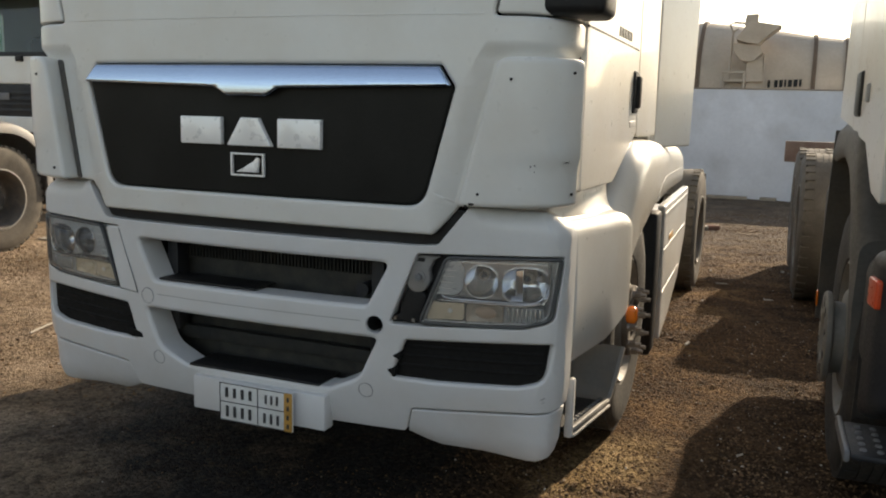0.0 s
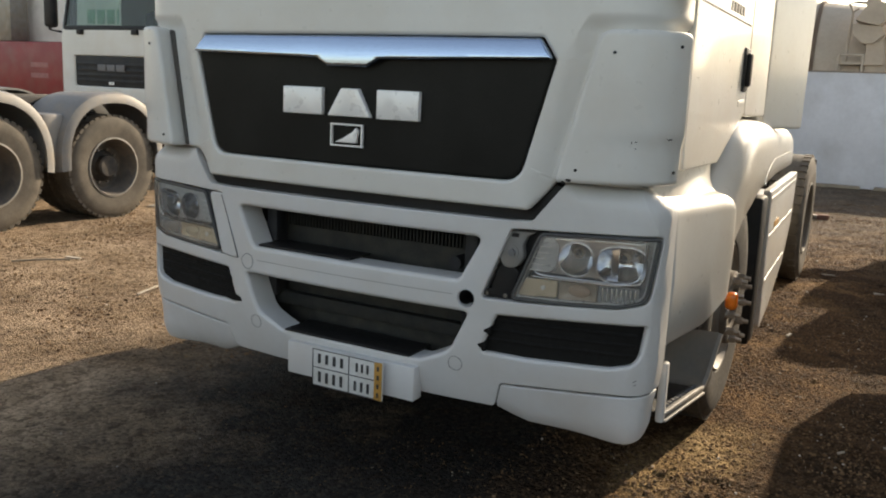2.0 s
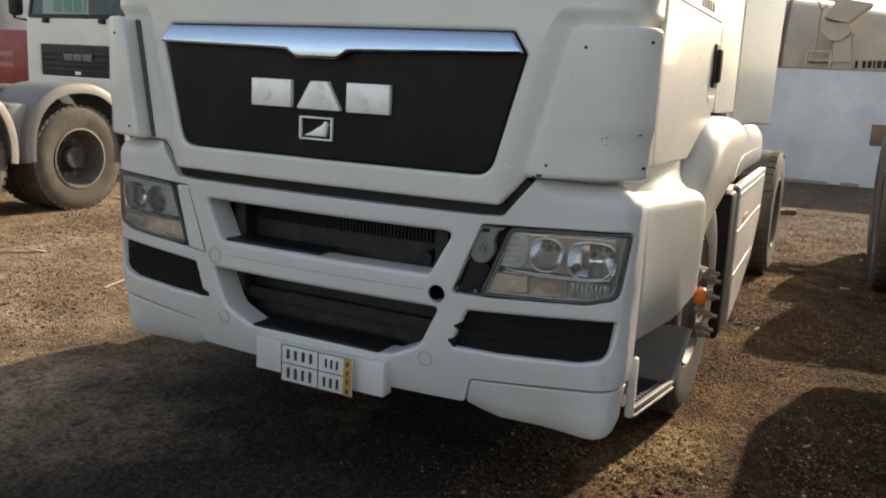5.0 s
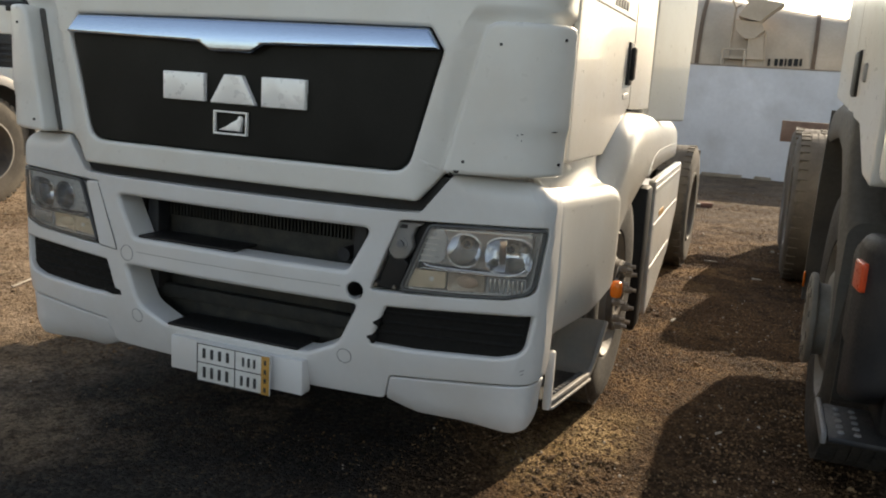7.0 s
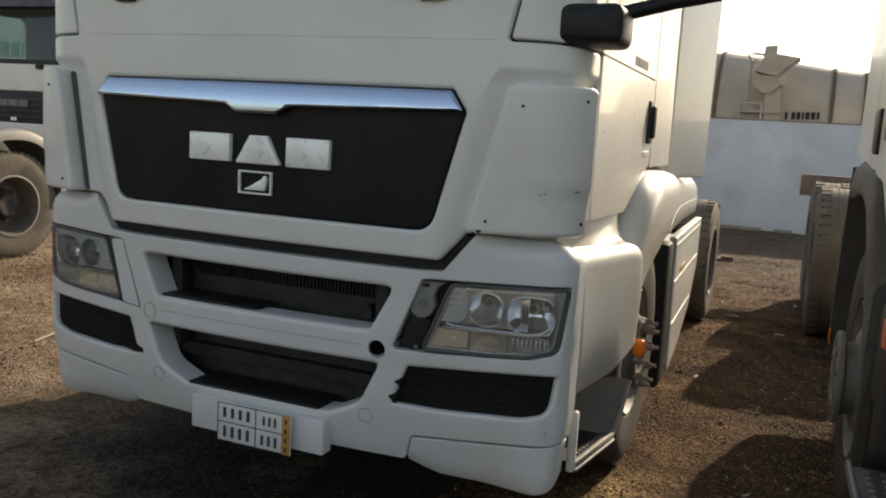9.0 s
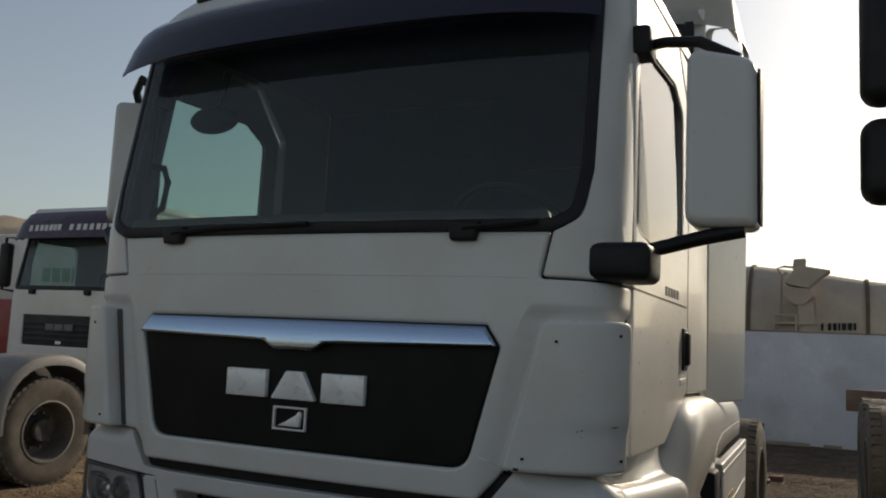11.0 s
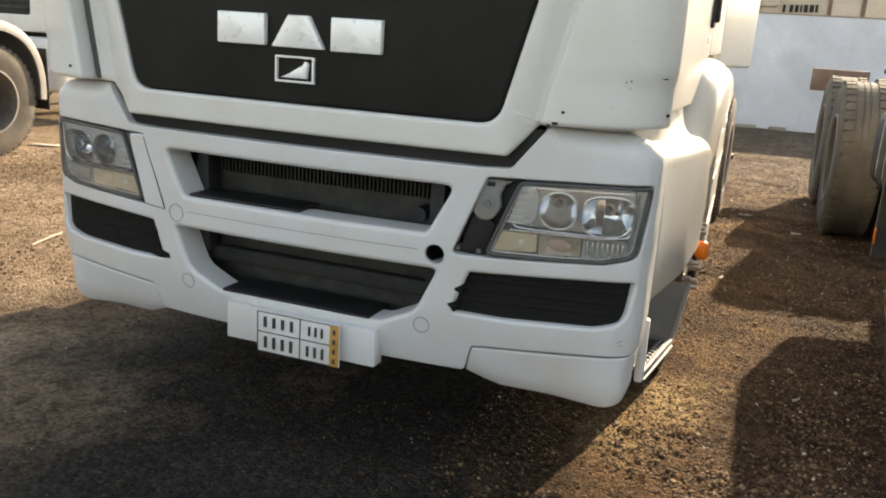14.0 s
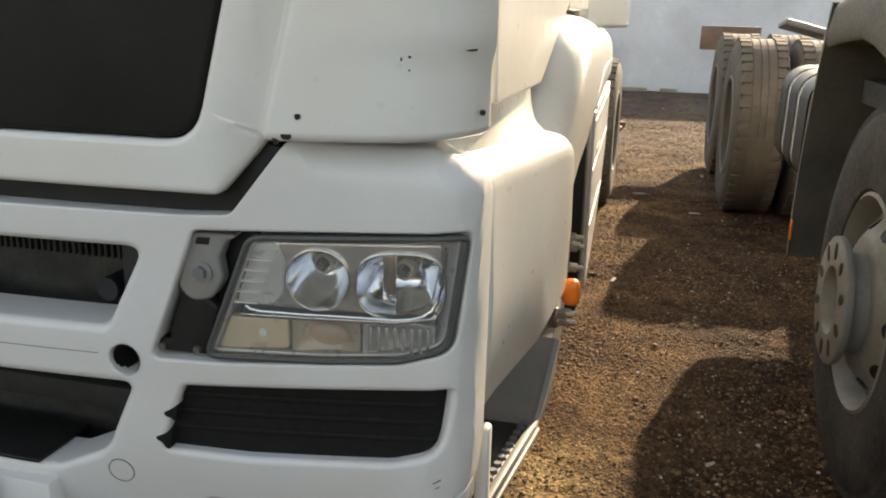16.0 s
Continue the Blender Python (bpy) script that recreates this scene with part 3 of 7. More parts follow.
def build_headlamp(g):
    lamp = new("headlamp")
    lamp.parent = truck
    tagged(lamp, "clear headlamp with twin reflectors and an amber turn signal")
    edge = [(0.718, 1.006, 0.035), (0.629, 0.771, 0.02), (0.845, 0.775, 0.1), (0.98, 0.784, 0.08), (1.072, 0.812, 0.05), (1.098, 1.021, 0.02), (0.9, 1.014, 0.05)]
    ol = hole(BUMP, edge if g > 0 else flip(edge))
    ol = [Vector(q) for q in (ol if area2(ol) > 0 else ol[::-1])]

    def at(x, d, z):
        return BUMP(g * bs(x), d, z)

    def plate(name, pts, mat, proud, depth=0.012, r=0.003, **more):
        return part(name, sheet(BUMP, hole(BUMP, [(g * q[0], q[1], q[2] if len(q) > 2 else 0.0) for q in pts]), r=r, depth=depth, proud=proud, **more), mat, lamp)

    def circle(x, z, rx, rz, n=40, e=2.0):
        out = []
        for k in range(n):
            a = 2 * math.pi * k / n
            q = (abs(math.cos(a)) ** e + abs(math.sin(a)) ** e) ** (-1 / e)
            out.append(Vector((g * bs(x) + rx * q * math.cos(a), z + rz * q * math.sin(a))))
        return out

    part("lamp_frame", ring(BUMP, ol, 0.0105, 0.004, 0.016, 0.003), GASKET, lamp)
    lens = part("lens", sheet(BUMP, inset(ol, 0.011), r=0.003, depth=0.005, proud=0.005, step=0.05), LENS, lamp)
    lens.visible_shadow = False
    part("lamp_bucket", sheet(BUMP, inset(ol, 0.011), r=0.002, depth=0.004, proud=-0.11, step=0.06), LAMP_DARK, lamp)
    part("lamp_wall", ring(BUMP, inset(ol, 0.006), 0.008, 0.002, 0.1, -0.016), HOUSING, lamp)
    # deep round reflectors with a bulb in a dark socket
    dishes = ((0.836, 0.926, 0.056, 0.053, 2.0), (0.983, 0.921, 0.08, 0.058, 2.8))
    for x, z, rx, rz, e in dishes:
        bm = bmesh.new()
        rings = []
        for f, d in ((1.0, 0.022), (0.95, 0.04), (0.86, 0.058), (0.72, 0.075), (0.55, 0.088), (0.36, 0.096), (0.2, 0.099)):
            rings.append([bm.verts.new(BUMP(q.x, d, q.y)) for q in circle(x, z, rx * f, rz * f, 40, 2.0 + (e - 2.0) * f)])
        for p, q in zip(rings, rings[1:]):
            for k in range(40):
                bm.faces.new((p[k], p[(k + 1) % 40], q[(k + 1) % 40], q[k]))
        bm.faces.new(rings[-1])
        part("reflector", bm, REFLECTOR, lamp, sharp=60)
        part("reflector_rim", ring(BUMP, circle(x, z, rx + 0.004, rz + 0.004, 40, e), 0.004, 0.001, 0.006, -0.014), CHROME, lamp)
        # an upright shield in front of the outer bulb
        if x > 0.9:
            part("bulb_shield", sheet(BUMP, [Vector((g * bs(x - 0.028) + o * 0.012, z + v)) for o, v in ((-1, -0.042), (1, -0.046), (1, 0.046), (-1, 0.04))], r=0.001, depth=0.003, proud=-0.062, step=0.3), CHROME, lamp)
        c = at(x, 0.098, z + 0.012)
        turn = Matrix.Translation(c) @ Matrix.Rotation(radians(-90), 4, "Z")
        part("bulb_holder", lathe(bmesh.new(), [(0.019, 0.0), (0.019, 0.022), (0.014, 0.026), (0.012, 0.0)], 20, turn, closed=True), LAMP_BROWN, lamp)
        b = bmesh.new()
        cyl(b, c, c + Vector((0, -0.036, 0)), 0.009, 0.006, 12)
        part("bulb", b, LAMP_DARK, lamp)
    bez = [(0.722, 0.99, 0.02), (0.684, 0.872, 0.01), (0.98, 0.866, 0.05), (1.036, 0.884, 0.05), (1.062, 1.0, 0.015)]
    cut = [circle(x, z, rx, rz, 40, e) for x, z, rx, rz, e in dishes]
    bz = hole(BUMP, [(g * x, z, r) for x, z, r in bez])
    # paler bezel on one side: the stronger light there is put into its colour
    weighted(part("bezel", sheet(BUMP, bz, cut, r=0.004, depth=0.02, proud=-0.022, step=0.05), BEZEL if g > 0 else HOUSING, lamp))
    # chrome bead under the reflectors, bending up at the outer end
    bead = bmesh.new()
    tube(bead, [at(x, 0.01, z) for x, z in ((0.708, 0.874), (0.718, 0.868), (0.735, 0.865), (0.8, 0.864), (0.9, 0.864), (0.97, 0.863), (1.0, 0.866), (1.02, 0.872), (1.036, 0.884), (1.047, 0.902), (1.054, 0.925), (1.059, 0.96), (1.062, 0.998))], 0.0028, 8)
    part("bead", bead, CHROME, lamp)
    plate("divider", [(0.7, 0.859), (0.698, 0.851), (0.97, 0.853, 0.05), (1.045, 0.864), (1.045, 0.871), (0.97, 0.86, 0.05)], CHROME, -0.01, 0.02, 0.002, step=0.06)
    plate("top_bead", [(0.735, 0.998), (0.733, 0.992), (1.058, 1.002), (1.06, 1.008)], CHROME, -0.012, 0.02, 0.002, step=0.06)
    # side reflector with thin bright ribs
    plate("side_reflector", [(0.724, 0.986, 0.01), (0.69, 0.876, 0.01), (0.755, 0.874, 0.03), (0.775, 0.9, 0.04), (0.778, 0.96, 0.03), (0.765, 0.988, 0.01)], HOUSING, -0.0185, 0.01, 0.003, step=0.02)
    for k in range(5):
        z, x0 = 0.878 + 0.02 * k, 0.688 + 0.0066 * k
        plate("lens_rib", [(x0, z + 0.003), (x0, z), (x0 + 0.042, z), (x0 + 0.042, z + 0.003)], RIB, -0.008, 0.01, 0.0012, step=0.1)
    # lower row: side light, turn signal and a ribbed clear reflector
    # turn signal painted paler on that side too, for the light on it
    row = ((0.65, 0.782, LAMP_BEIGE, "side_light"), (0.786, 0.91, LAMP_BROWN if g > 0 else LAMP_BEIGE, "turn_signal"), (0.914, 1.044, HOUSING, "fog_reflector"))
    for x0, x1, mat, nm in row:
        z0 = 0.785 + 0.05 * max(0.0, x0 - 0.85)

        def hollow(s, z, m=(x0 + x1) / 2):
            return 0.025 * max(0.0, 1 - ((abs(s) - bs(m)) / 0.065) ** 2) * max(0.0, 1 - ((z - 0.82) / 0.045) ** 2)

        plate(nm, [(x0 + (0.026 if nm == "side_light" else 0.0), 0.848, 0.006), (x0, z0, 0.01), (x1, z0 + 0.008, 0.01), (x1, 0.85, 0.006)], mat, -0.02, 0.02, 0.004, step=0.012, zstep=0.012, warp=hollow if nm != "side_light" else None)
    b = bmesh.new()
    c = at(0.735, 0.019, 0.822)
    cyl(b, c + Vector((0, 0.004, 0)), c + Vector((0, -0.002, 0)), 0.008, n=14)
    part("side_bulb", b, RIB, lamp)
    b = bmesh.new()
    bmesh.ops.create_uvsphere(b, u_segments=16, v_segments=10, radius=1, matrix=Matrix.Translation(at(0.85, 0.035, 0.82)) @ Matrix.Diagonal((0.038, 0.008, 0.02, 1)))
    # bulb colour lightened likewise on the brighter side
    part("turn_bulb", b, LAMP_ORANGE if g > 0 else LAMP_BEIGE, lamp)
    for k in range(8):
        x = 0.925 + 0.0145 * k
        plate("lens_rib", [(x, 0.846), (x, 0.8), (x + 0.006, 0.8), (x + 0.006, 0.846)], BEZEL, -0.014, 0.008, 0.0015, step=0.1)


build_headlamp(1)
build_headlamp(-1)


def build_lamp_surrounds():
    # open gap beside one lamp with its bracket; a painted cover on the other
    part("lamp_recess", sheet(BUMP, hole(BUMP, [(0.61, 1.0, 0), (0.53, 0.755, 0), (0.66, 0.765, 0), (0.72, 1.0, 0)]), r=0.002, depth=0.01, proud=-0.06), BLACK, truck)
    part("lamp_bracket", sheet(BUMP, hole(BUMP, [(0.612, 1.0, 0.006), (0.583, 0.9, 0.02), (0.605, 0.872, 0.03), (0.645, 0.878, 0.03), (0.668, 0.915, 0.03), (0.662, 0.955, 0.02), (0.675, 0.985, 0.01), (0.70, 1.0, 0.005)]), r=0.006, depth=0.03, proud=-0.016), GUARD, truck)
    part("bracket_slot", sheet(BUMP, hole(BUMP, [(0.625, 0.993, 0.002), (0.62, 0.98, 0.002), (0.645, 0.98, 0.002), (0.648, 0.993, 0.002)]), r=0.001, depth=0.004, proud=-0.0145), BLACK, truck)
    b = bmesh.new()
    c = BUMP(bs(0.628), 0.018, 0.928)
    cyl(b, c + Vector((0, 0.02, 0)), c + Vector((0, -0.004, 0)), 0.022, n=20)
    part("bolt_washer", b, GUARD, truck)
    b = bmesh.new()
    cyl(b, c + Vector((0, 0.0, 0)), c + Vector((0, -0.012, 0)), 0.013, n=6)
    part("bracket_bolt", b, GREY_MID, truck)
    clip = part("lamp_clip", sheet(BUMP, hole(BUMP, [(0.59, 0.895, 0.01), (0.562, 0.82, 0.01), (0.56, 0.795, 0.005), (0.536, 0.792, 0.005), (0.534, 0.769, 0.006), (0.632, 0.767, 0.01), (0.64, 0.8, 0.02), (0.655, 0.86, 0.01), (0.625, 0.888, 0.015)]), r=0.006, depth=0.03, proud=-0.022), BLACK, truck)
    for x, z in ((0.548, 0.78), (0.612, 0.778)):
        b = bmesh.new()
        c = BUMP(bs(x), 0.02, z)
        cyl(b, c + Vector((0, 0.006, 0)), c + Vector((0, -0.006, 0)), 0.007, n=10)
        part("clip_screw", b, STEEL, clip)
    cov = hole(BUMP, flip([(0.607, 1.007, 0.015), (0.53, 0.752, 0.01), (0.625, 0.763, 0.01), (0.695, 1.004, 0.015)]))
    weighted(part("lamp_cover", sheet(BUMP, cov, r=0.008, depth=0.05, proud=0.001), PAINT_MATT, truck))
    for pts in (((0.622, 1.0), (0.576, 0.88), (0.53, 0.758)), ((0.53, 0.757), (0.575, 0.76), (0.63, 0.765))):
        part("cover_seam", tube(bmesh.new(), [BUMP(-bs(x), -0.0012, z) for x, z in pts], 0.0016 if pts[0][1] > 0.9 else 0.0009, 6), GREY_PLASTIC, truck)
    for g in (1, -1):
        q = [(g * x, z, r) for x, z, r in FOG_HOLE]
        part("fog_lamp_blank", sheet(BUMP, hole(BUMP, q), r=0.002, depth=0.01, proud=-0.024, step=0.05, zstep=0.02, warp=under), VOID, truck)
        for k in range(3):
            z = 0.612 + 0.034 * k
            part("fog_slat", sheet(BUMP, hole(BUMP, [(g * 0.55, z + 0.012, 0.004), (g * 0.54, z, 0.004), (g * 1.05, z + 0.012, 0.004), (g * 1.055, z + 0.024, 0.004)]), r=0.004, depth=0.012, proud=-0.019, step=0.06, zstep=0.02, warp=under), VOID, truck)


build_lamp_surrounds()


def build_torn_trim():
    # ragged ends of the black inserts that stick out over the paint
    for g, teeth in ((1, (((0.577, 0.672), (0.565, 0.664), (0.549, 0.655), (0.551, 0.648), (0.563, 0.644), (0.572, 0.636)), ((0.563, 0.622), (0.55, 0.611), (0.53, 0.603), (0.532, 0.596), (0.542, 0.59), (0.547, 0.58), (0.556, 0.578)))), (-1, (((0.6, 0.694), (0.58, 0.69), (0.562, 0.668), (0.582, 0.656), (0.6, 0.655)), ((0.59, 0.615), (0.55, 0.61), (0.515, 0.6), (0.511, 0.582), (0.56, 0.579), (0.6, 0.586))))):
        for q in teeth:
            part("torn_trim", sheet(BUMP, rounded([(g * bs(x), z, 0.003) for x, z in q]), r=0.001, depth=0.02, proud=0.001, step=0.2, zstep=0.02, warp=under), VOID, truck)


build_torn_trim()


def build_scuffs():
    # rubbed marks on the bumper's corner
    for pts in (((1.045, 0.55), (1.052, 0.553), (1.06, 0.557)), ((1.05, 0.54), (1.058, 0.543))):
        b = bmesh.new()
        tube(b, [BUMP(bs(x), 0.0005, z) for x, z in pts], 0.001, 6)
        part("scuff", b, GREY_MID, truck)


build_scuffs()
part("bumper_crease", sheet(BUMP, rounded([(bs(-0.43), 0.7635, 0), (bs(-0.43), 0.7615, 0), (bs(0.43), 0.7615, 0), (bs(0.43), 0.7635, 0)]), r=0.0004, depth=0.002, proud=0.0007, step=0.06), GUARD, truck)


def build_plate():
    part("plate_holder", boxed(-0.255, 0.306, -0.080, -0.02, 0.352, 0.478, 0.004), PAINT_MATT, truck)
    plate = part("number_plate", boxed(-0.128, 0.182, -0.112, -0.104, 0.322, 0.468, 0.003), PLATE_WHITE, truck, "white number plate with a yellow strip")
    plate.location = (0.014, 0, 0.016)
    y0, y1 = -0.1145, -0.111
    for x0, x1, z0, z1 in ((-0.125, 0.179, 0.463, 0.4655), (-0.125, 0.179, 0.3245, 0.327), (-0.1255, -0.1235, 0.3245, 0.4655), (-0.125, 0.148, 0.394, 0.3965), (0.036, 0.0385, 0.3245, 0.4655)):
        part("plate_line", boxed(x0, x1, y0, y1, z0, z1), PLATE_INK, plate, smooth=False)
    part("plate_strip", boxed(0.148, 0.180, -0.1155, -0.111, 0.3245, 0.4655, 0.001), PLATE_YELLOW, plate)
    for x0, x1, z0, z1 in ((-0.112, 0.022, 0.413, 0.449), (0.06, 0.13, 0.413, 0.445), (-0.11, 0.02, 0.34, 0.38), (0.052, 0.135, 0.34, 0.376)):
        n = 4 if x1 - x0 > 0.1 else 3
        w = (x1 - x0) / n
        for k in range(n):
            part("plate_bar", boxed(x0 + k * w + w * 0.32, x0 + (k + 1) * w - w * 0.32, y0, y1, z0, z1), PLATE_INK, plate, smooth=False)
    for k in range(4):
        part("plate_bar", boxed(0.16, 0.169, -0.117, -0.112, 0.335 + 0.033 * k, 0.352 + 0.033 * k), PLATE_INK, plate, smooth=False)


build_plate()


def build_front():
    def channel(s, z):
        # the panel falls back in a shallow channel beside each air deflector
        t = min(1.0, max(0.0, (abs(s) - cs(0.695 + (z - 1.18) * 0.26)) / 0.05))
        fade = min(1.0, max(0.0, (1.678 - z) / 0.03))
        return 0.02 * t * t * (3 - 2 * t) * fade

    # painted front panel with the grille recess
    outer = mirrored([(cs(0.893), 1.916, 0.01), (cs(0.863), 1.768, 0.015), (C_END, 1.757, 0.01), (C_END, 1.2, 0.02), (cs(0.765), 1.172, 0.02), (cs(0.682), 1.075, 0.02)])
    grille = mirrored([(cs(0.70), 1.618, 0.01), (cs(0.745), 1.548, 0.02), (cs(0.647), 1.165, 0.075)])
    weighted(part("front_panel", sheet(CAB, rounded(outer), [rounded(grille)], r=0.012, depth=0.03, arc=4, step=0.03, zstep=0.015, warp=channel), PAINT, truck))
    part("panel_crease", sheet(CAB, rounded(mirrored([(cs(0.83), 1.775, 0), (cs(0.83), 1.77, 0)])), r=0.001, depth=0.003, proud=0.0012, step=0.06), PAINT, truck)
    gp = mirrored([(cs(0.69), 1.615, 0.01), (cs(0.742), 1.548, 0.02), (cs(0.644), 1.168, 0.075)])
    panel = part("grille_panel", sheet(CAB, rounded(gp), r=0.01, depth=0.02, proud=-0.008, step=0.06), GRILLE_BLACK, truck, "glossy black grille panel")
    weighted(panel)
    ch = mirrored([(cs(0.695), 1.614, 0.008), (cs(0.742), 1.55, 0.008), (cs(0.13), 1.536, 0.02), (cs(0.08), 1.508, 0.015)])
    bm = sheet(CAB, rounded(ch), r=0.008, depth=0.02, proud=0.012, arc=3, step=0.05, zstep=0.008)
    for v in bm.verts:
        # the face leans back more and more towards its upper edge
        up = min(0.09, max(0.0, v.co.z - 1.528))
        v.co.y += 2.6 * up * up - 0.014
    part("chrome_strip", bm, STRIP, truck, "polished chrome strip", sharp=60)
    # plain metal shapes where the maker's name and badge stand
    shapes = ([(-0.288, 1.434), (-0.288, 1.338), (-0.113, 1.338), (-0.113, 1.434)], [(-0.03, 1.434), (-0.088, 1.337), (0.094, 1.337), (0.04, 1.434)], [(0.118, 1.434), (0.118, 1.335), (0.284, 1.335), (0.284, 1.434)])
    for q in shapes:
        part("name_shape", sheet(CAB, rounded([(cs(x), z, 0.004) for x, z in q], 2), r=0.004, depth=0.02, proud=0.012, step=0.08), SILVER, panel, "silver raised shape")
    fr = [(cs(-0.076), 1.312, 0), (cs(-0.076), 1.232, 0), (cs(0.06), 1.232, 0), (cs(0.06), 1.312, 0)]
    fi = [(cs(-0.070), 1.306, 0), (cs(-0.070), 1.238, 0), (cs(0.054), 1.238, 0), (cs(0.054), 1.306, 0)]
    part("badge_frame", sheet(CAB, rounded(fr), [rounded(fi)], r=0.001, depth=0.012, proud=0.006, step=0.08), SILVER, panel, "silver badge frame")
    bd = [(-0.055, 1.246, 0), (-0.02, 1.262, 0.01), (0.0, 1.275, 0.02), (0.02, 1.285, 0.01), (0.03, 1.3, 0.004), (0.042, 1.29, 0.006), (0.036, 1.262, 0.01), (0.034, 1.246, 0)]
    part("badge_shape", sheet(CAB, rounded([(cs(x), z, r) for x, z, r in bd]), r=0.002, depth=0.012, proud=0.006, step=0.08), SILVER, panel)
    # black sheet in the gap under the cab, standing for its shade
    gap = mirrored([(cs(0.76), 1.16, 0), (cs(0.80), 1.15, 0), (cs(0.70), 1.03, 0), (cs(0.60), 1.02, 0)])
    part("cab_gap_shade", sheet(CAB, rounded(gap), r=0.002, depth=0.02, proud=-0.05, step=0.1), BLACK, truck)

    def crease(s, z):
        t = min(1.0, max(0.0, (1.335 - z) / 0.03))
        w = min(1.0, max(0.0, (abs(s) - cs(0.86)) / 0.22))
        return 0.008 * w * t * t * (3 - 2 * t)

    for g in (1, -1):
        o = 0.0 if g > 0 else 0.04
        d = [(g * cs(0.885 + o * 1.1), 1.642, 0.05), (g * cs(0.772 + o * 1.8), 1.176, 0.015), (g * (C_END - 0.085), 1.185, 0.02), (g * (C_END - 0.08), 1.645, 0.04)]
        dd = weighted(part("air_deflector", sheet(CAB, rounded(d), r=0.014, depth=0.065, proud=0.03 + o * 0.4, arc=4, step=0.04, zstep=0.02, warp=crease), PAINT, truck))
        # channel strip, darkened on one side to put the channel's shade into colour
        gapq = [(g * cs(0.89 + o), 1.635, 0.01), (g * cs(0.775 + o * 1.6), 1.18, 0.01), (g * cs(0.752 + o * 1.68), 1.18, 0.01), (g * cs(0.868 + o * 0.8), 1.63, 0.01)]
        part("channel_strip", sheet(CAB, rounded(gapq), r=0.002, depth=0.01, proud=-0.015, step=0.1), FLAP_AND_SHADE if g < 0 else PAINT, truck)
        for x, z in ((0.93 + o, 1.575), (0.838 + o * 1.4, 1.219), (1.075, 1.6), (1.08, 1.225)):
            b = bmesh.new()
            c = CAB(g * cs(x), -0.032 - o * 0.4, z)
            n = (CAB(g * cs(x), -0.042 - o * 0.4, z) - c).normalized()
            cyl(b, c - n * 0.004, c + n * 0.0015, 0.0048, n=10)
            part("screw", b, BLACK, dd)
        if g > 0:
            # knocked-off paint along the lower edge
            for k, (x, z, a, c) in enumerate(((0.818, 1.186, 0.009, 0.006), (0.80, 1.178, 0.005, 0.006), (1.0, 1.315, 0.003, 0.002), (0.99, 1.312, 0.0015, 0.003), (1.0, 1.295, 0.0015, 0.0015), (1.07, 1.325, 0.011, 0.002))):
                o = cs(x)
                pts = [Vector((o + a * math.cos(q) * (1 + 0.4 * math.sin(q * 3 + k)), z + c * math.sin(q) * (1 + 0.3 * math.cos(q * 2 + k)))) for q in np.linspace(0, 2 * math.pi, 9)[:-1]]
                part("paint_chip", sheet(CAB, pts, r=0.0005, depth=0.004, proud=0.0308, step=0.5, warp=crease), BLACK, dd)


build_front()


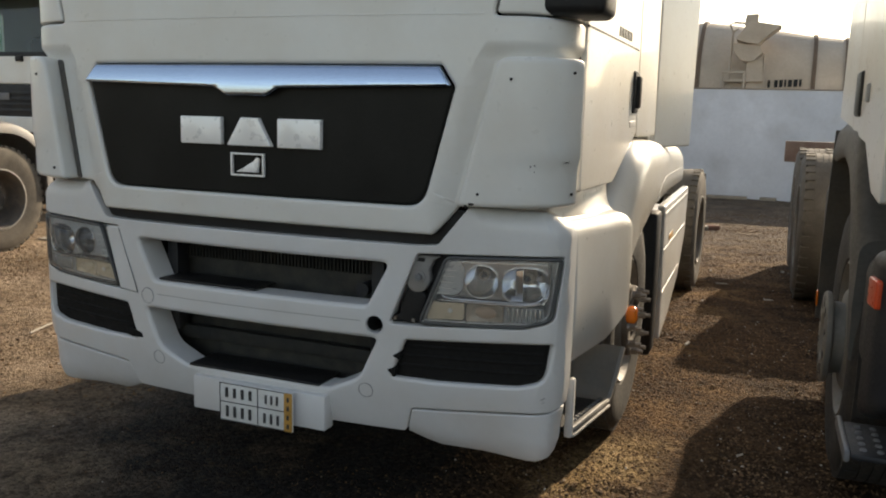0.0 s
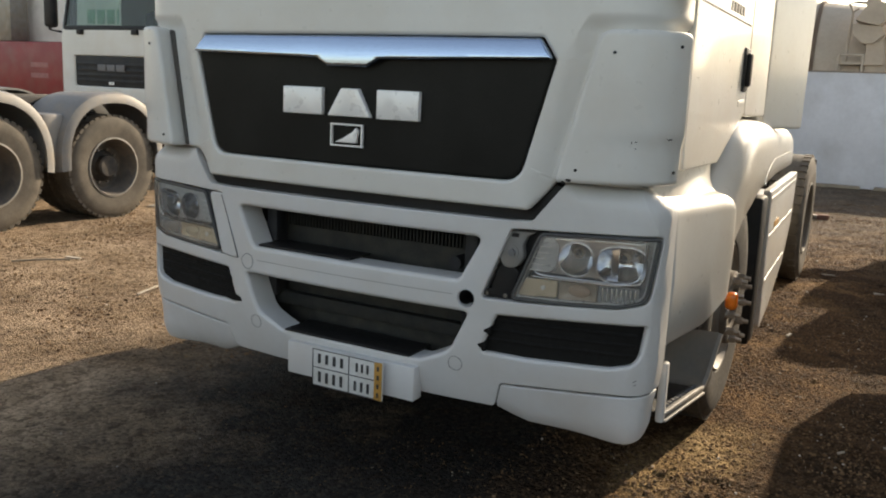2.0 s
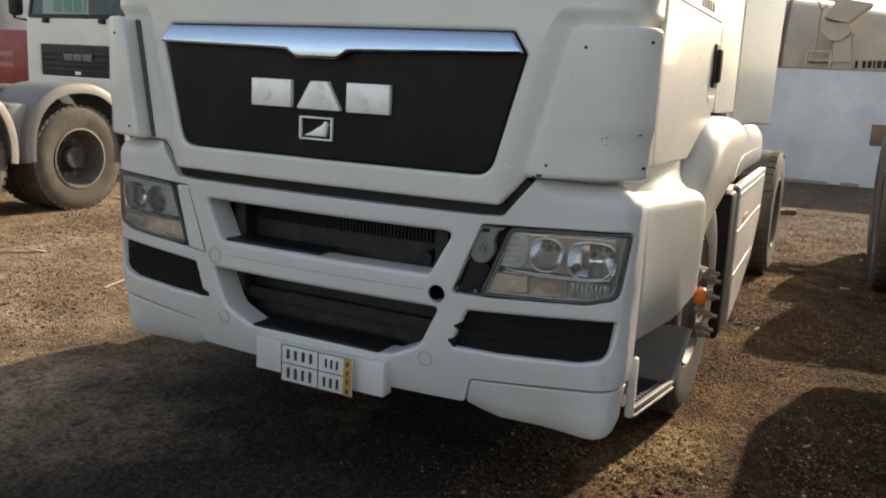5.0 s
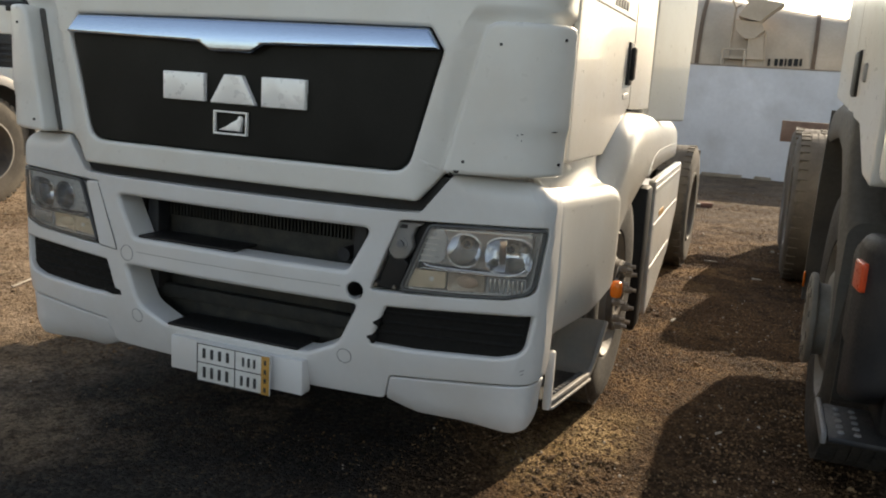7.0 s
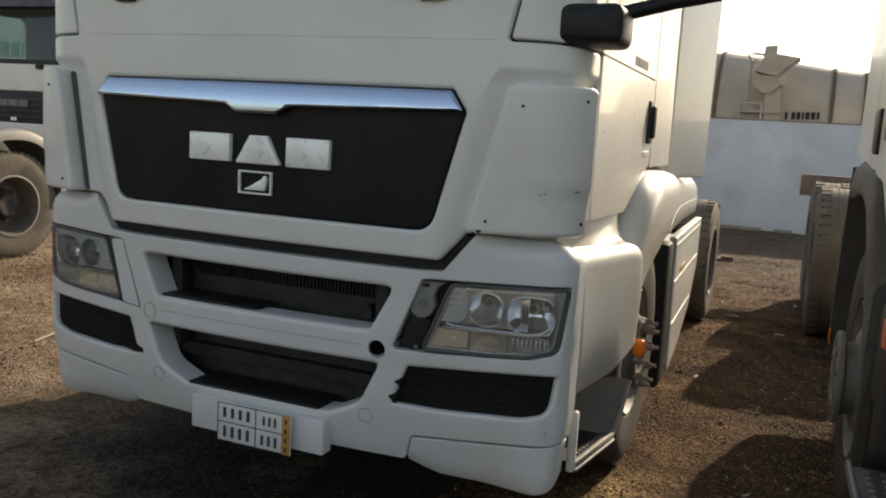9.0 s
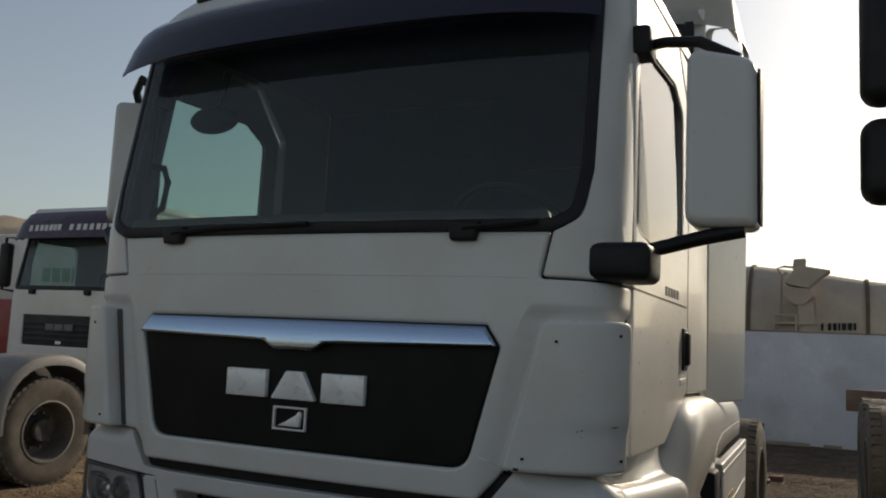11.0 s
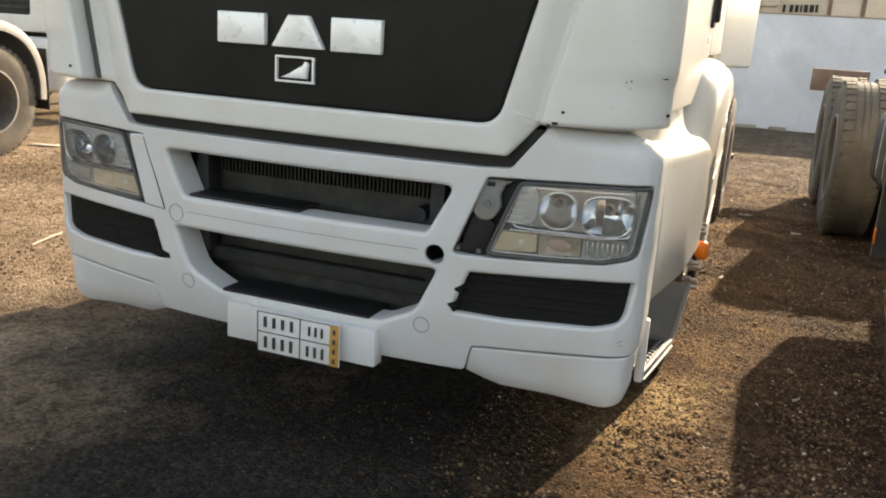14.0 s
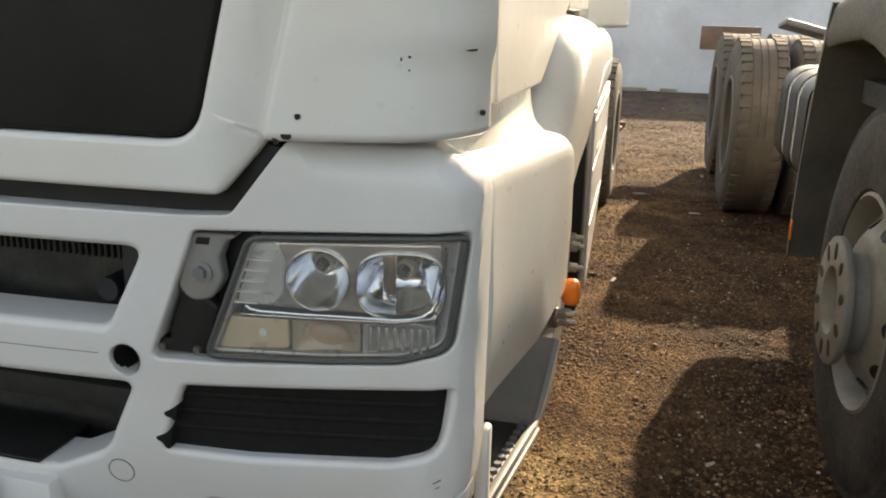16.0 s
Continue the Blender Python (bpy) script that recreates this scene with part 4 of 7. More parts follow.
def build_cab_top():
    ws = mirrored([(cs(1.006), 2.78, 0.03), (cs(1.006), 2.12, 0.2), (cs(0.982), 1.972, 0.12), (cs(0.9), 1.93, 0.07), (cs(0.8), 1.928, 0.05)])
    # corner posts, header and side returns as one frame round the windscreen
    right = [(C_END, 1.763, 0.005), (C_END, 2.86, 0.02), (cs(0.97), 2.86, 0.01), (cs(1.014), 2.8, 0.01), (cs(1.014), 2.12, 0.2), (cs(0.99), 1.964, 0.12), (cs(0.93), 1.93, 0.04), (cs(0.903), 1.918, 0.01), (cs(0.872), 1.774, 0.012)]
    for g in (1, -1):
        weighted(part("cab_corner", sheet(CAB, rounded([(g * s, z, r) for s, z, r in right]), r=0.008, depth=0.05, arc=3, step=0.05, zstep=0.15), PAINT, truck))
    part("header", sheet(CAB, rounded(mirrored([(cs(0.98), 2.865, 0), (cs(0.98), 2.7, 0)])), r=0.004, depth=0.05, step=0.08), HEADER, truck)
    seal_o = [Vector(p) for p in rounded(ws)]
    seal_o = seal_o if area2(seal_o) > 0 else seal_o[::-1]
    part("windscreen_seal", ring(CAB, inset(seal_o, -0.012), 0.042, 0.004, 0.03, 0.001, 0.06, 0.15), BLACK, truck)
    pane = part("windscreen", sheet(CAB, inset(seal_o, 0.02), r=0.001, depth=0.003, proud=-0.004, step=0.08, zstep=0.2), WINDSCREEN, truck, "dark tinted windscreen")
    pane.visible_shadow = False
    part("cowl", sheet(CAB, rounded(mirrored([(cs(0.88), 1.99, 0.02), (cs(0.9), 1.93, 0.01)])), r=0.004, depth=0.02, proud=-0.012, step=0.08), BLACK, truck)
    # wiper arms and their housings
    for x in (-0.6, 0.615):
        part("wiper_housing", sheet(CAB, rounded([(cs(x - 0.055), 1.95, 0.005), (cs(x - 0.045), 1.885, 0.012), (cs(x + 0.04), 1.885, 0.012), (cs(x + 0.055), 1.95, 0.005)]), r=0.008, depth=0.04, proud=0.03), BLACK, truck)
        w = bmesh.new()
        tube(w, [CAB(cs(x + 0.0), -0.03, 1.925), CAB(cs(x + 0.2), -0.018, 1.942), CAB(cs(x + (0.62 if x < 0 else 0.24)), -0.014, 1.95)], 0.008, 8)
        part("wiper", w, BLACK, truck)
    # dark sun visor
    bm = bmesh.new()
    s_end = cs(0.992)
    prof = [(2.89, -0.01), (2.885, 0.04), (2.84, 0.085), (2.76, 0.12), (2.64, 0.15), (2.638, 0.144), (2.755, 0.112), (2.83, 0.075), (2.87, 0.02)]
    rings = []
    for s in np.linspace(-s_end, s_end, 61):
        e = 1 - 0.25 * (abs(s) / s_end) ** 6
        rings.append([bm.verts.new(CAB(s, -d * e, z - 0.03 * (s / s_end) ** 4)) for z, d in prof])
    for a, b in zip(rings, rings[1:]):
        for k in range(len(prof)):
            j = (k + 1) % len(prof)
            bm.faces.new((a[k], a[j], b[j], b[k]))
    bm.faces.new(rings[0])
    bm.faces.new(rings[-1][::-1])
    part("sun_visor", bm, VISOR, truck, "dark tinted sun visor")
    # domed roof
    bm = bmesh.new()
    rows = []
    ss = np.linspace(-1, 1, 81)
    for z, off, sq in ((2.84, 0.002, 1.0), (2.9, 0.006, 0.97), (2.95, 0.02, 0.93), (3.0, 0.05, 0.885), (3.06, 0.09, 0.84), (3.12, 0.18, 0.80), (3.18, 0.36, 0.77), (3.24, 0.75, 0.74), (3.26, 1.45, 0.72)):
        row = []
        for f in ss:
            p = CAB(f * CAB.s_of_y(1.65), 0.0, min(z, 3.0))
            row.append(bm.verts.new((p.x * sq, min(1.7, p.y + off), z)))
        rows.append(row)
    for a, b in zip(rows, rows[1:]):
        for k in range(len(ss) - 1):
            bm.faces.new((a[k], a[k + 1], b[k + 1], b[k]))
    bm.faces.new(rows[-1])
    bmesh.ops.remove_doubles(bm, verts=bm.verts, dist=0.002)
    part("roof", bm, PAINT, truck)
    for x in (-0.78, 0.86):
        c = CAB(cs(x), 0, 3.0)
        b = boxed(c.x - 0.05, c.x + 0.05, c.y + 0.03, c.y + 0.12, 2.975, 3.0, 0.01)
        part("roof_marker_lamp", b, BLACK, truck)


build_cab_top()


def build_cab_sides():
    for g in (1, -1):
        sd = Side(g * 1.1, 0.015, 0.2, 0.012, 1.95)
        win = [(0.27, 2.63, 0.03), (0.25, 1.96, 0.04), (0.5, 1.93, 0.05), (1.06, 2.04, 0.05), (1.06, 2.57, 0.06), (0.9, 2.65, 0.06)]
        door = [(0.225, 2.84, 0.03), (0.225, 1.22, 0.02), (0.75, 1.22, 0.05), (1.19, 1.405, 0.02), (1.19, 2.6, 0.08), (0.95, 2.84, 0.05)]
        dr = weighted(part("door", sheet(sd, rounded(door), [rounded(win)], r=0.006, depth=0.018, step=0.4), PAINT, truck))
        wl = [Vector(p) for p in rounded(win)]
        wl = wl if area2(wl) > 0 else wl[::-1]
        part("window_seal", ring(sd, inset(wl, -0.001), 0.011, 0.0015, 0.003, -0.006, 0.5), GREY_PLASTIC, dr)
        gl = part("side_window", sheet(sd, inset(wl, 0.012), r=0.001, depth=0.003, proud=-0.012, step=0.6), SIDE_GLASS, dr)
        gl.visible_shadow = False
        rear = [(1.2, 2.62, 0.02), (1.2, 1.39, 0.02), (1.7, 1.39, 0.02), (1.7, 2.9, 0.02), (0.96, 2.9, 0.02), (0.96, 2.85, 0.02)]
        weighted(part("cab_rear_side", sheet(sd, rounded(rear), r=0.007, depth=0.05, step=0.4), PAINT, truck))
        part("roof_rail", sheet(sd, rounded([(0.21, 2.9, 0.01), (0.21, 2.85, 0.01), (0.95, 2.85, 0.01), (0.95, 2.9, 0.01)]), r=0.005, depth=0.05, step=0.5), PAINT, truck)
        hx = g * 1.115
        part("door_handle", boxed(hx - 0.012, hx + 0.008, 1.06, 1.165, 1.49, 1.665, 0.009), GREY_PLASTIC, dr)
        b = boxed(min(hx, hx + g * 0.026), max(hx, hx + g * 0.026), 1.085, 1.125, 1.51, 1.645, 0.01)
        part("pull", b, BLACK, dr)
        part("key_plate", sheet(sd, rounded([(1.03, 1.455, 0.004), (1.03, 1.43, 0.004), (1.15, 1.435, 0.004), (1.15, 1.46, 0.004)]), r=0.002, depth=0.004, proud=0.002), PAINT_MATT, dr)
        for k in range(5):
            part("model_bar", sheet(sd, [(0.72 + 0.055 * k, 1.81), (0.72 + 0.055 * k, 1.775), (0.755 + 0.055 * k, 1.775), (0.755 + 0.055 * k, 1.81)], r=0.001, depth=0.003, proud=0.002), GREY_MID, dr, smooth=False)
        part("waist_line", sheet(sd, rounded([(0.225, 1.765, 0), (0.225, 1.757, 0), (1.15, 1.75, 0), (1.15, 1.758, 0)]), r=0.001, depth=0.004, proud=0.001), GREY_PLASTIC, dr)
        # fairing behind the cab
        fair = [(1.73, 2.98, 0.05), (1.73, 1.33, 0.02), (2.2, 1.33, 0.02), (2.25, 3.25, 0.08), (2.0, 3.3, 0.1), (1.73, 3.2, 0.1)]
        weighted(part("side_fairing", sheet(Side(g * 1.12, 0.26, 1.73), rounded(fair), r=0.01, depth=0.03, step=0.3, back=True), PAINT, truck))
    # roof air deflector: a bowed front that wraps round to two side walls
    bm = bmesh.new()
    rows = []
    for k in range(9):
        t = k / 8
        z, hw = 3.19 + 0.52 * t, 1.235 - 0.075 * t - 0.06 * t ** 6
        y0 = 1.5 + 0.14 * t + 0.1 * t ** 5
        row = [bm.verts.new((-hw + 0.02, 2.75, z + 0.02))]
        row += [bm.verts.new((hw * q, y0 + 0.24 * abs(q) ** 4 + 0.05 * abs(q) ** 24, z - 0.035 * abs(q) ** 14 * t ** 4)) for q in (math.sin(v) for v in np.linspace(-math.pi / 2, math.pi / 2, 31))]
        row.append(bm.verts.new((hw - 0.02, 2.75, z + 0.02)))
        rows.append(row)
    for p, q in zip(rows, rows[1:]):
        for k in range(len(p) - 1):
            bm.faces.new((p[k], p[k + 1], q[k + 1], q[k]))
    bmesh.ops.solidify(bm, geom=bm.faces[:], thickness=0.02)
    bmesh.ops.recalc_face_normals(bm, faces=bm.faces[:])
    part("roof_deflector", bm, PAINT, truck, sharp=50)
    part("deflector_top", boxed(-1.08, 1.08, 1.99, 2.72, 3.64, 3.67, 0.012), PAINT, truck)
    part("cab_back", boxed(-1.1, 1.1, 1.66, 1.71, 1.1, 3.28, 0.01), PAINT, truck)
    part("cab_floor", boxed(-0.9, 0.9, 0.3, 1.65, 1.12, 1.2), CAB_INSIDE, truck)
    part("cab_lining", boxed(-1.05, 1.05, 1.61, 1.65, 1.2, 3.2), CAB_INSIDE, truck)
    part("cab_ceiling", boxed(-1.05, 1.05, 0.3, 1.6, 2.88, 2.92), CAB_INSIDE, truck)
    part("dashboard", boxed(-1.03, 1.03, 0.06, 0.5, 1.5, 1.965, 0.05), CAB_INSIDE, truck)
    for x in (-0.5, 0.55):
        seat = part("cab_seat", boxed(x - 0.25, x + 0.25, 0.75, 1.2, 1.2, 1.65, 0.06), CAB_INSIDE, truck)
        part("seat_back", boxed(x - 0.25, x + 0.25, 1.15, 1.3, 1.6, 2.4 if x > 0 else 1.95, 0.06), CAB_INSIDE, seat)
    wheel = bmesh.new()
    lathe(wheel, [(0.225 + 0.016 * math.cos(a), 0.016 * math.sin(a)) for a in np.linspace(0, 2 * math.pi, 9)[:-1]], 36, Matrix.Translation((0.55, 0.52, 2.0)) @ Matrix.Rotation(radians(50), 4, "X") @ Matrix.Rotation(radians(90), 4, "Z"), closed=True)
    part("steering_wheel", wheel, CAB_INSIDE, truck)
    # what hangs inside the windscreen
    b = bmesh.new()
    bmesh.ops.create_uvsphere(b, u_segments=20, v_segments=12, radius=1, matrix=Matrix.Translation((-0.69, 0.2, 2.45)) @ Matrix.Diagonal((0.125, 0.05, 0.06, 1)))
    tube(b, [(-0.69, 0.2, 2.48), (-0.65, 0.22, 2.66)], 0.015, 8)
    part("kerb_mirror", b, BLACK, truck)
    b = bmesh.new()
    cyl(b, (-0.80, 0.13, 2.54), (-0.80, 0.14, 2.54), 0.024, n=18)
    part("sticker", b, BLACK, truck)
    b = bmesh.new()
    tube(b, [(-1.0, 0.2, 2.05), (-0.95, 0.21, 2.08), (-0.94, 0.22, 2.2), (-0.97, 0.22, 2.26), (-1.02, 0.22, 2.27)], 0.015, 8)
    part("grab_handle", b, BLACK, truck)


build_cab_sides()


def build_mirror(g, parent=None, fold=0.0, lift=0.0):
    mir = new("mirror")
    mir.parent = parent or truck
    tagged(mir, "tall white door mirror on black arms")
    turn = Matrix.Translation((g * 1.2, 0.25, lift)) @ Matrix.Rotation(radians(g * fold), 4, "Z") @ Matrix.Translation((-g * 1.2, -0.25, 0))
    sd = [(g * 1.27, 2.53, 0.05), (g * 1.27, 1.95, 0.05), (g * 1.48, 1.95, 0.03), (g * 1.475, 2.49, 0.06)]

    class Back:
        def __call__(self, u, d, z):
            return turn @ Vector((u, 0.13 + d + 0.25 * (abs(u) - 1.27), z))

    weighted(part("mirror_shell", sheet(Back(), rounded(sd), r=0.03, depth=0.13, arc=5, step=0.5), PAINT, mir))
    part("mirror_glass", boxed(min(g * 1.29, g * 1.46), max(g * 1.29, g * 1.46), 0.26, 0.28, 1.99, 2.48, 0.004, turn), CHROME, mir)
    part("mirror_edge", boxed(min(g * 1.476, g * 1.487), max(g * 1.476, g * 1.487), 0.21, 0.32, 1.97, 2.46, 0.005, turn), GREY_PLASTIC, mir)
    a = bmesh.new()
    tube(a, [(g * 1.06, 0.30, 2.60), turn @ Vector((g * 1.18, 0.27, 2.60)), turn @ Vector((g * 1.3, 0.22, 2.57)), turn @ Vector((g * 1.42, 0.22, 2.50))], 0.019, 10)
    part("upper_arm", a, BLACK, mir)
    part("arm_base", boxed(min(g * 1.05, g * 1.14), max(g * 1.05, g * 1.14), 0.22, 0.34, 2.55, 2.66, 0.02), BLACK, mir)
    a = bmesh.new()
    tube(a, [(g * 1.08, 0.12, 1.85), turn @ Vector((g * 1.2, 0.18, 1.89)), turn @ Vector((g * 1.32, 0.19, 1.92)), turn @ Vector((g * 1.44, 0.21, 1.945))], 0.024, 10)
    part("lower_arm", a, BLACK, mir)
    if g > 0:
        part("lower_base", boxed(min(g * 0.985, g * 1.195), max(g * 0.985, g * 1.195), 0.0, 0.2, 1.768, 1.888, 0.028, None, 3), BLACK, mir)


for x, y, w, a in ((-0.34, 0.2, 0.1, 25), (-0.16, 0.24, 0.06, -10)):
    bm = boxed(-w, w, -0.06, 0.06, 0.0, 0.006, 0.002)
    for v in bm.verts:
        v.co.z += 0.6 * max(0.0, v.co.y)
    sh = part("paper_sheet", bm, PLATE_WHITE)
    sh.matrix_basis = pose(x, y, 1.966, 0, 0, a)
    tagged(sh, "white paper sheet lying on the dashboard", "paper")

build_mirror(1)
build_mirror(-1, None, 58, 0.09)


def tyre_and_rim(parent, x, y, g, kind, dusty=False, R=0.525, W=0.30, size=1.0):
    """One wheel; g is the outer side. kind: steer (bulging hub), drive (deep dish)."""
    wheel = new("wheel")
    wheel.parent = parent
    wheel.location = (x, y, R * size - 0.005)
    wheel.scale = (1, size, size)
    if g < 0:
        wheel.rotation_euler = (0, 0, math.pi)
    h = W / 2
    prof = [(0.29, -h * 0.72), (0.31, -h * 0.9), (0.40, -h), (0.475, -h * 0.96), (R - 0.02, -h * 0.86), (R, -h * 0.74), (R, h * 0.74), (R - 0.02, h * 0.86), (0.475, h * 0.96), (0.40, h), (0.31, h * 0.9), (0.29, h * 0.72)]
    tb = lathe(bmesh.new(), prof, 56, None, closed=True)
    part("tyre", tb, TYRE_DUSTY if dusty else RUBBER, wheel)
    tr = bmesh.new()
    n = 44
    lug, rise = (0.025, 0.009) if kind == "drive" else (0.0348, 0.003)
    for k in range(n):
        a = 2 * math.pi * k / n
        for o, x0, x1 in ((0.0, -h * 0.84, -h * 0.46), (0.5, h * 0.46, h * 0.84)):
            box(tr, x0, x1, -lug, lug, R - 0.03, R + rise, 0.0, Matrix.Rotation(a + o * 2 * math.pi / n, 4, "X"))
    for x0, x1 in ((-h * 0.4, -h * 0.15), (-h * 0.1, h * 0.1), (h * 0.15, h * 0.4)):
        lathe(tr, [(R - 0.01, x0), (R + 0.004, x0), (R + 0.004, x1), (R - 0.01, x1)], 56, None, closed=True)
    part("tread", tr, TYRE_DUSTY if dusty else RUBBER, wheel, smooth=False)
    if kind == "flange":
        rp = [(0.295, h * 0.72), (0.302, h * 0.86), (0.292, h * 0.9), (0.28, h * 0.72), (0.268, h * 0.42), (0.256, h * 0.46), (0.186, h * 0.85), (0.172, h * 0.9), (0.12, h * 0.9)]
        part("rim", lathe(bmesh.new(), rp, 48), RIM_PALE, wheel)
        hub = part("hub", lathe(bmesh.new(), [(0.135, h * 0.9), (0.14, h * 1.18), (0.172, h * 1.24), (0.176, h * 1.28), (0.176, h * 1.38), (0.168, h * 1.42), (0.094, h * 1.42), (0.088, h * 1.36), (0.084, h * 0.8), (0.0005, h * 0.8)], 40), RIM_PALE, wheel)
        for k in range(10):
            a = 2 * math.pi * k / 10
            spot = Matrix.Rotation(a, 4, "X") @ Matrix.Translation((h * 1.395, 0, 0.137)) @ Matrix.Diagonal((1, 0.8, 1.35, 1))
            b = bmesh.new()
            cyl(b, (-0.006, 0, 0), (0.0055, 0, 0), 0.0175, 0.0175, 14)
            bmesh.ops.transform(b, matrix=spot, verts=b.verts)
            part("bolt_hole", b, BLACK, wheel)
            b = bmesh.new()
            cyl(b, (-0.012, 0, 0), (0.0022, 0, 0), 0.026, 0.026, 16)
            lean = Matrix.Rotation(a + math.pi / 10, 4, "X") @ Matrix.Translation((h * 0.655, 0, 0.221)) @ Matrix.Rotation(math.atan2(h * 0.39, -0.07) * -1 + math.pi / 2, 4, "Y")
            bmesh.ops.transform(b, matrix=lean, verts=b.verts)
            part("hand_hole", b, BLACK, wheel)
    elif kind == "steer":
        rp = [(0.295, h * 0.72), (0.302, h * 0.86), (0.292, h * 0.9), (0.28, h * 0.72), (0.262, h * 0.35), (0.25, h * 0.42), (0.21, h * 0.72), (0.17, h * 0.92), (0.155, h * 0.95), (0.14, h * 0.95)]
        part("rim", lathe(bmesh.new(), rp, 48), RIM_DARK if dusty else RIM, wheel)
        hub = lathe(bmesh.new(), [(0.168, h * 0.93), (0.168, h * 1.08), (0.155, h * 1.12), (0.10, h * 1.12), (0.088, h * 1.06), (0.085, h * 0.7), (0.0005, h * 0.7)], 40)
        part("hub", hub, RIM_DARK, wheel)
        for k in range(10):
            a = 2 * math.pi * k / 10
            b = bmesh.new()
            cyl(b, (h * 1.08, 0.142 * math.cos(a), 0.142 * math.sin(a)), (h * 1.15, 0.142 * math.cos(a), 0.142 * math.sin(a)), 0.024, 0.022, 10)
            cyl(b, (h * 1.15, 0.142 * math.cos(a), 0.142 * math.sin(a)), (h * 1.34, 0.142 * math.cos(a), 0.142 * math.sin(a)), 0.018, 0.017, 6)
            cyl(b, (h * 1.34, 0.142 * math.cos(a), 0.142 * math.sin(a)), (h * 1.5, 0.142 * math.cos(a), 0.142 * math.sin(a)), 0.011, 0.01, 8)
            part("wheel_nut", b, STEEL, wheel)
            b = bmesh.new()
            a2 = a + math.pi / 10
            cyl(b, (h * 0.42, 0.225 * math.cos(a2), 0.225 * math.sin(a2)), (h * 0.69, 0.225 * math.cos(a2), 0.225 * math.sin(a2)), 0.024, 0.024, 12)
            part("hand_hole", b, BLACK, wheel)
    else:
        rp = [(0.295, h * 0.72), (0.303, h * 0.88), (0.29, h * 0.92), (0.278, h * 0.7), (0.258, h * 0.2), (0.25, -h * 0.3), (0.235, -h * 0.42), (0.19, -h * 0.42), (0.17, -h * 0.32), (0.16, -h * 0.32)]
        part("rim", lathe(bmesh.new(), rp, 48), RIM_DARK if dusty else RIM, wheel)
        hp = [(0.165, -h * 0.34), (0.16, -h * 0.2), (0.12, 0.0), (0.115, h * 0.35), (0.10, h * 0.45), (0.0005, h * 0.45)]
        part("rim_edge", lathe(bmesh.new(), [(0.286, h * 0.9), (0.304, h * 0.86), (0.306, h * 0.95), (0.288, h * 0.97)], 48, None, closed=True), RIM_PALE, wheel)
        hub = part("hub", lathe(bmesh.new(), hp, 32), DARK_STEEL if dusty else RIM, wheel)
        for k in range(10):
            a = 2 * math.pi * k / 10
            b = bmesh.new()
            cyl(b, (-h * 0.4, 0.175 * math.cos(a), 0.175 * math.sin(a)), (-h * 0.15, 0.175 * math.cos(a), 0.175 * math.sin(a)), 0.016, 0.014, 6)
            part("wheel_nut", b, STEEL, wheel)
    return wheel


def axle(parent, y, half, kind, dusty=False, size=1.0, W=0.30):
    for g in (1, -1):
        if kind != "drive":
            tyre_and_rim(parent, g * (half - W / 2), y, g, kind, dusty, W=W, size=size)
        else:
            tyre_and_rim(parent, g * (half - W / 2), y, g, "drive", dusty, W=W, size=size)
            tyre_and_rim(parent, g * (half - W * 1.5 - 0.04), y, -g, "drive", dusty, W=W, size=size)
    b = bmesh.new()
    cyl(b, (-half + 0.3, y, 0.52 * size), (half - 0.3, y, 0.52 * size), 0.07, n=14)
    bmesh.ops.create_uvsphere(b, u_segments=16, v_segments=10, radius=0.2, matrix=Matrix.Translation((0, y, 0.52 * size)))
    part("axle", b, DARK_STEEL, parent)


axle(truck, 1.42, 1.105, "steer")
axle(truck, 5.15, 1.09, "drive", True)


def interp(table, y):
    ys = [a for a, _ in table]
    return float(np.interp(y, ys, [b for _, b in table]))


def fender(parent, g, ys, top, bottom, out, inner, mat, name="wheel_arch", round_out=0.07, lip=0.05, rise=0.0):
    """A moulded mudguard: for every y a section from the cab, over a rounded shoulder, down to its lower edge and in again."""
    bm = bmesh.new()
    rings = []
    for y in ys:
        zt, zb, xo, xi = interp(top, y), interp(bottom, y), interp(out, y), interp(inner, y)
        r = min(round_out, (zt - zb) * 0.45, (xo - xi) * 0.9)
        prof = [(xi + t * (xo - r - xi), zt + max(0.0, rise - zt) * (1 - t) ** 2.5) for t in (0.0, 0.15, 0.3, 0.5, 0.75)]
        prof += [(xo - r + r * math.sin(a), zt - r + r * math.cos(a)) for a in np.linspace(0.1, math.pi / 2, 6)]
        prof += [(xo + 0.004, (zt - r) * 0.5 + zb * 0.5), (xo, zb + 0.012), (xo - 0.012, zb), (xo - lip, zb + 0.004), (xi - 0.1, zb + 0.03)]
        rings.append([bm.verts.new((g * x, y, z)) for x, z in prof])
    for a, b in zip(rings, rings[1:]):
        for k in range(len(a) - 1):
            bm.faces.new((a[k], a[k + 1], b[k + 1], b[k]))
    bm.faces.new(rings[0])
    bm.faces.new(rings[-1][::-1])
    return part(name, bm, mat, parent, sharp=45)


def smooth_table(pts):
    """A table of (y, value) rounded off between its points."""
    ys = np.linspace(pts[0][0], pts[-1][0], 90)
    v = np.interp(ys, [a for a, _ in pts], [b for _, b in pts])
    ker = np.array([1, 2, 3, 2, 1]) / 9
    pad = np.r_[[v[0]] * 2, v, [v[-1]] * 2]
    return list(zip(ys, np.convolve(pad, ker, "valid")))


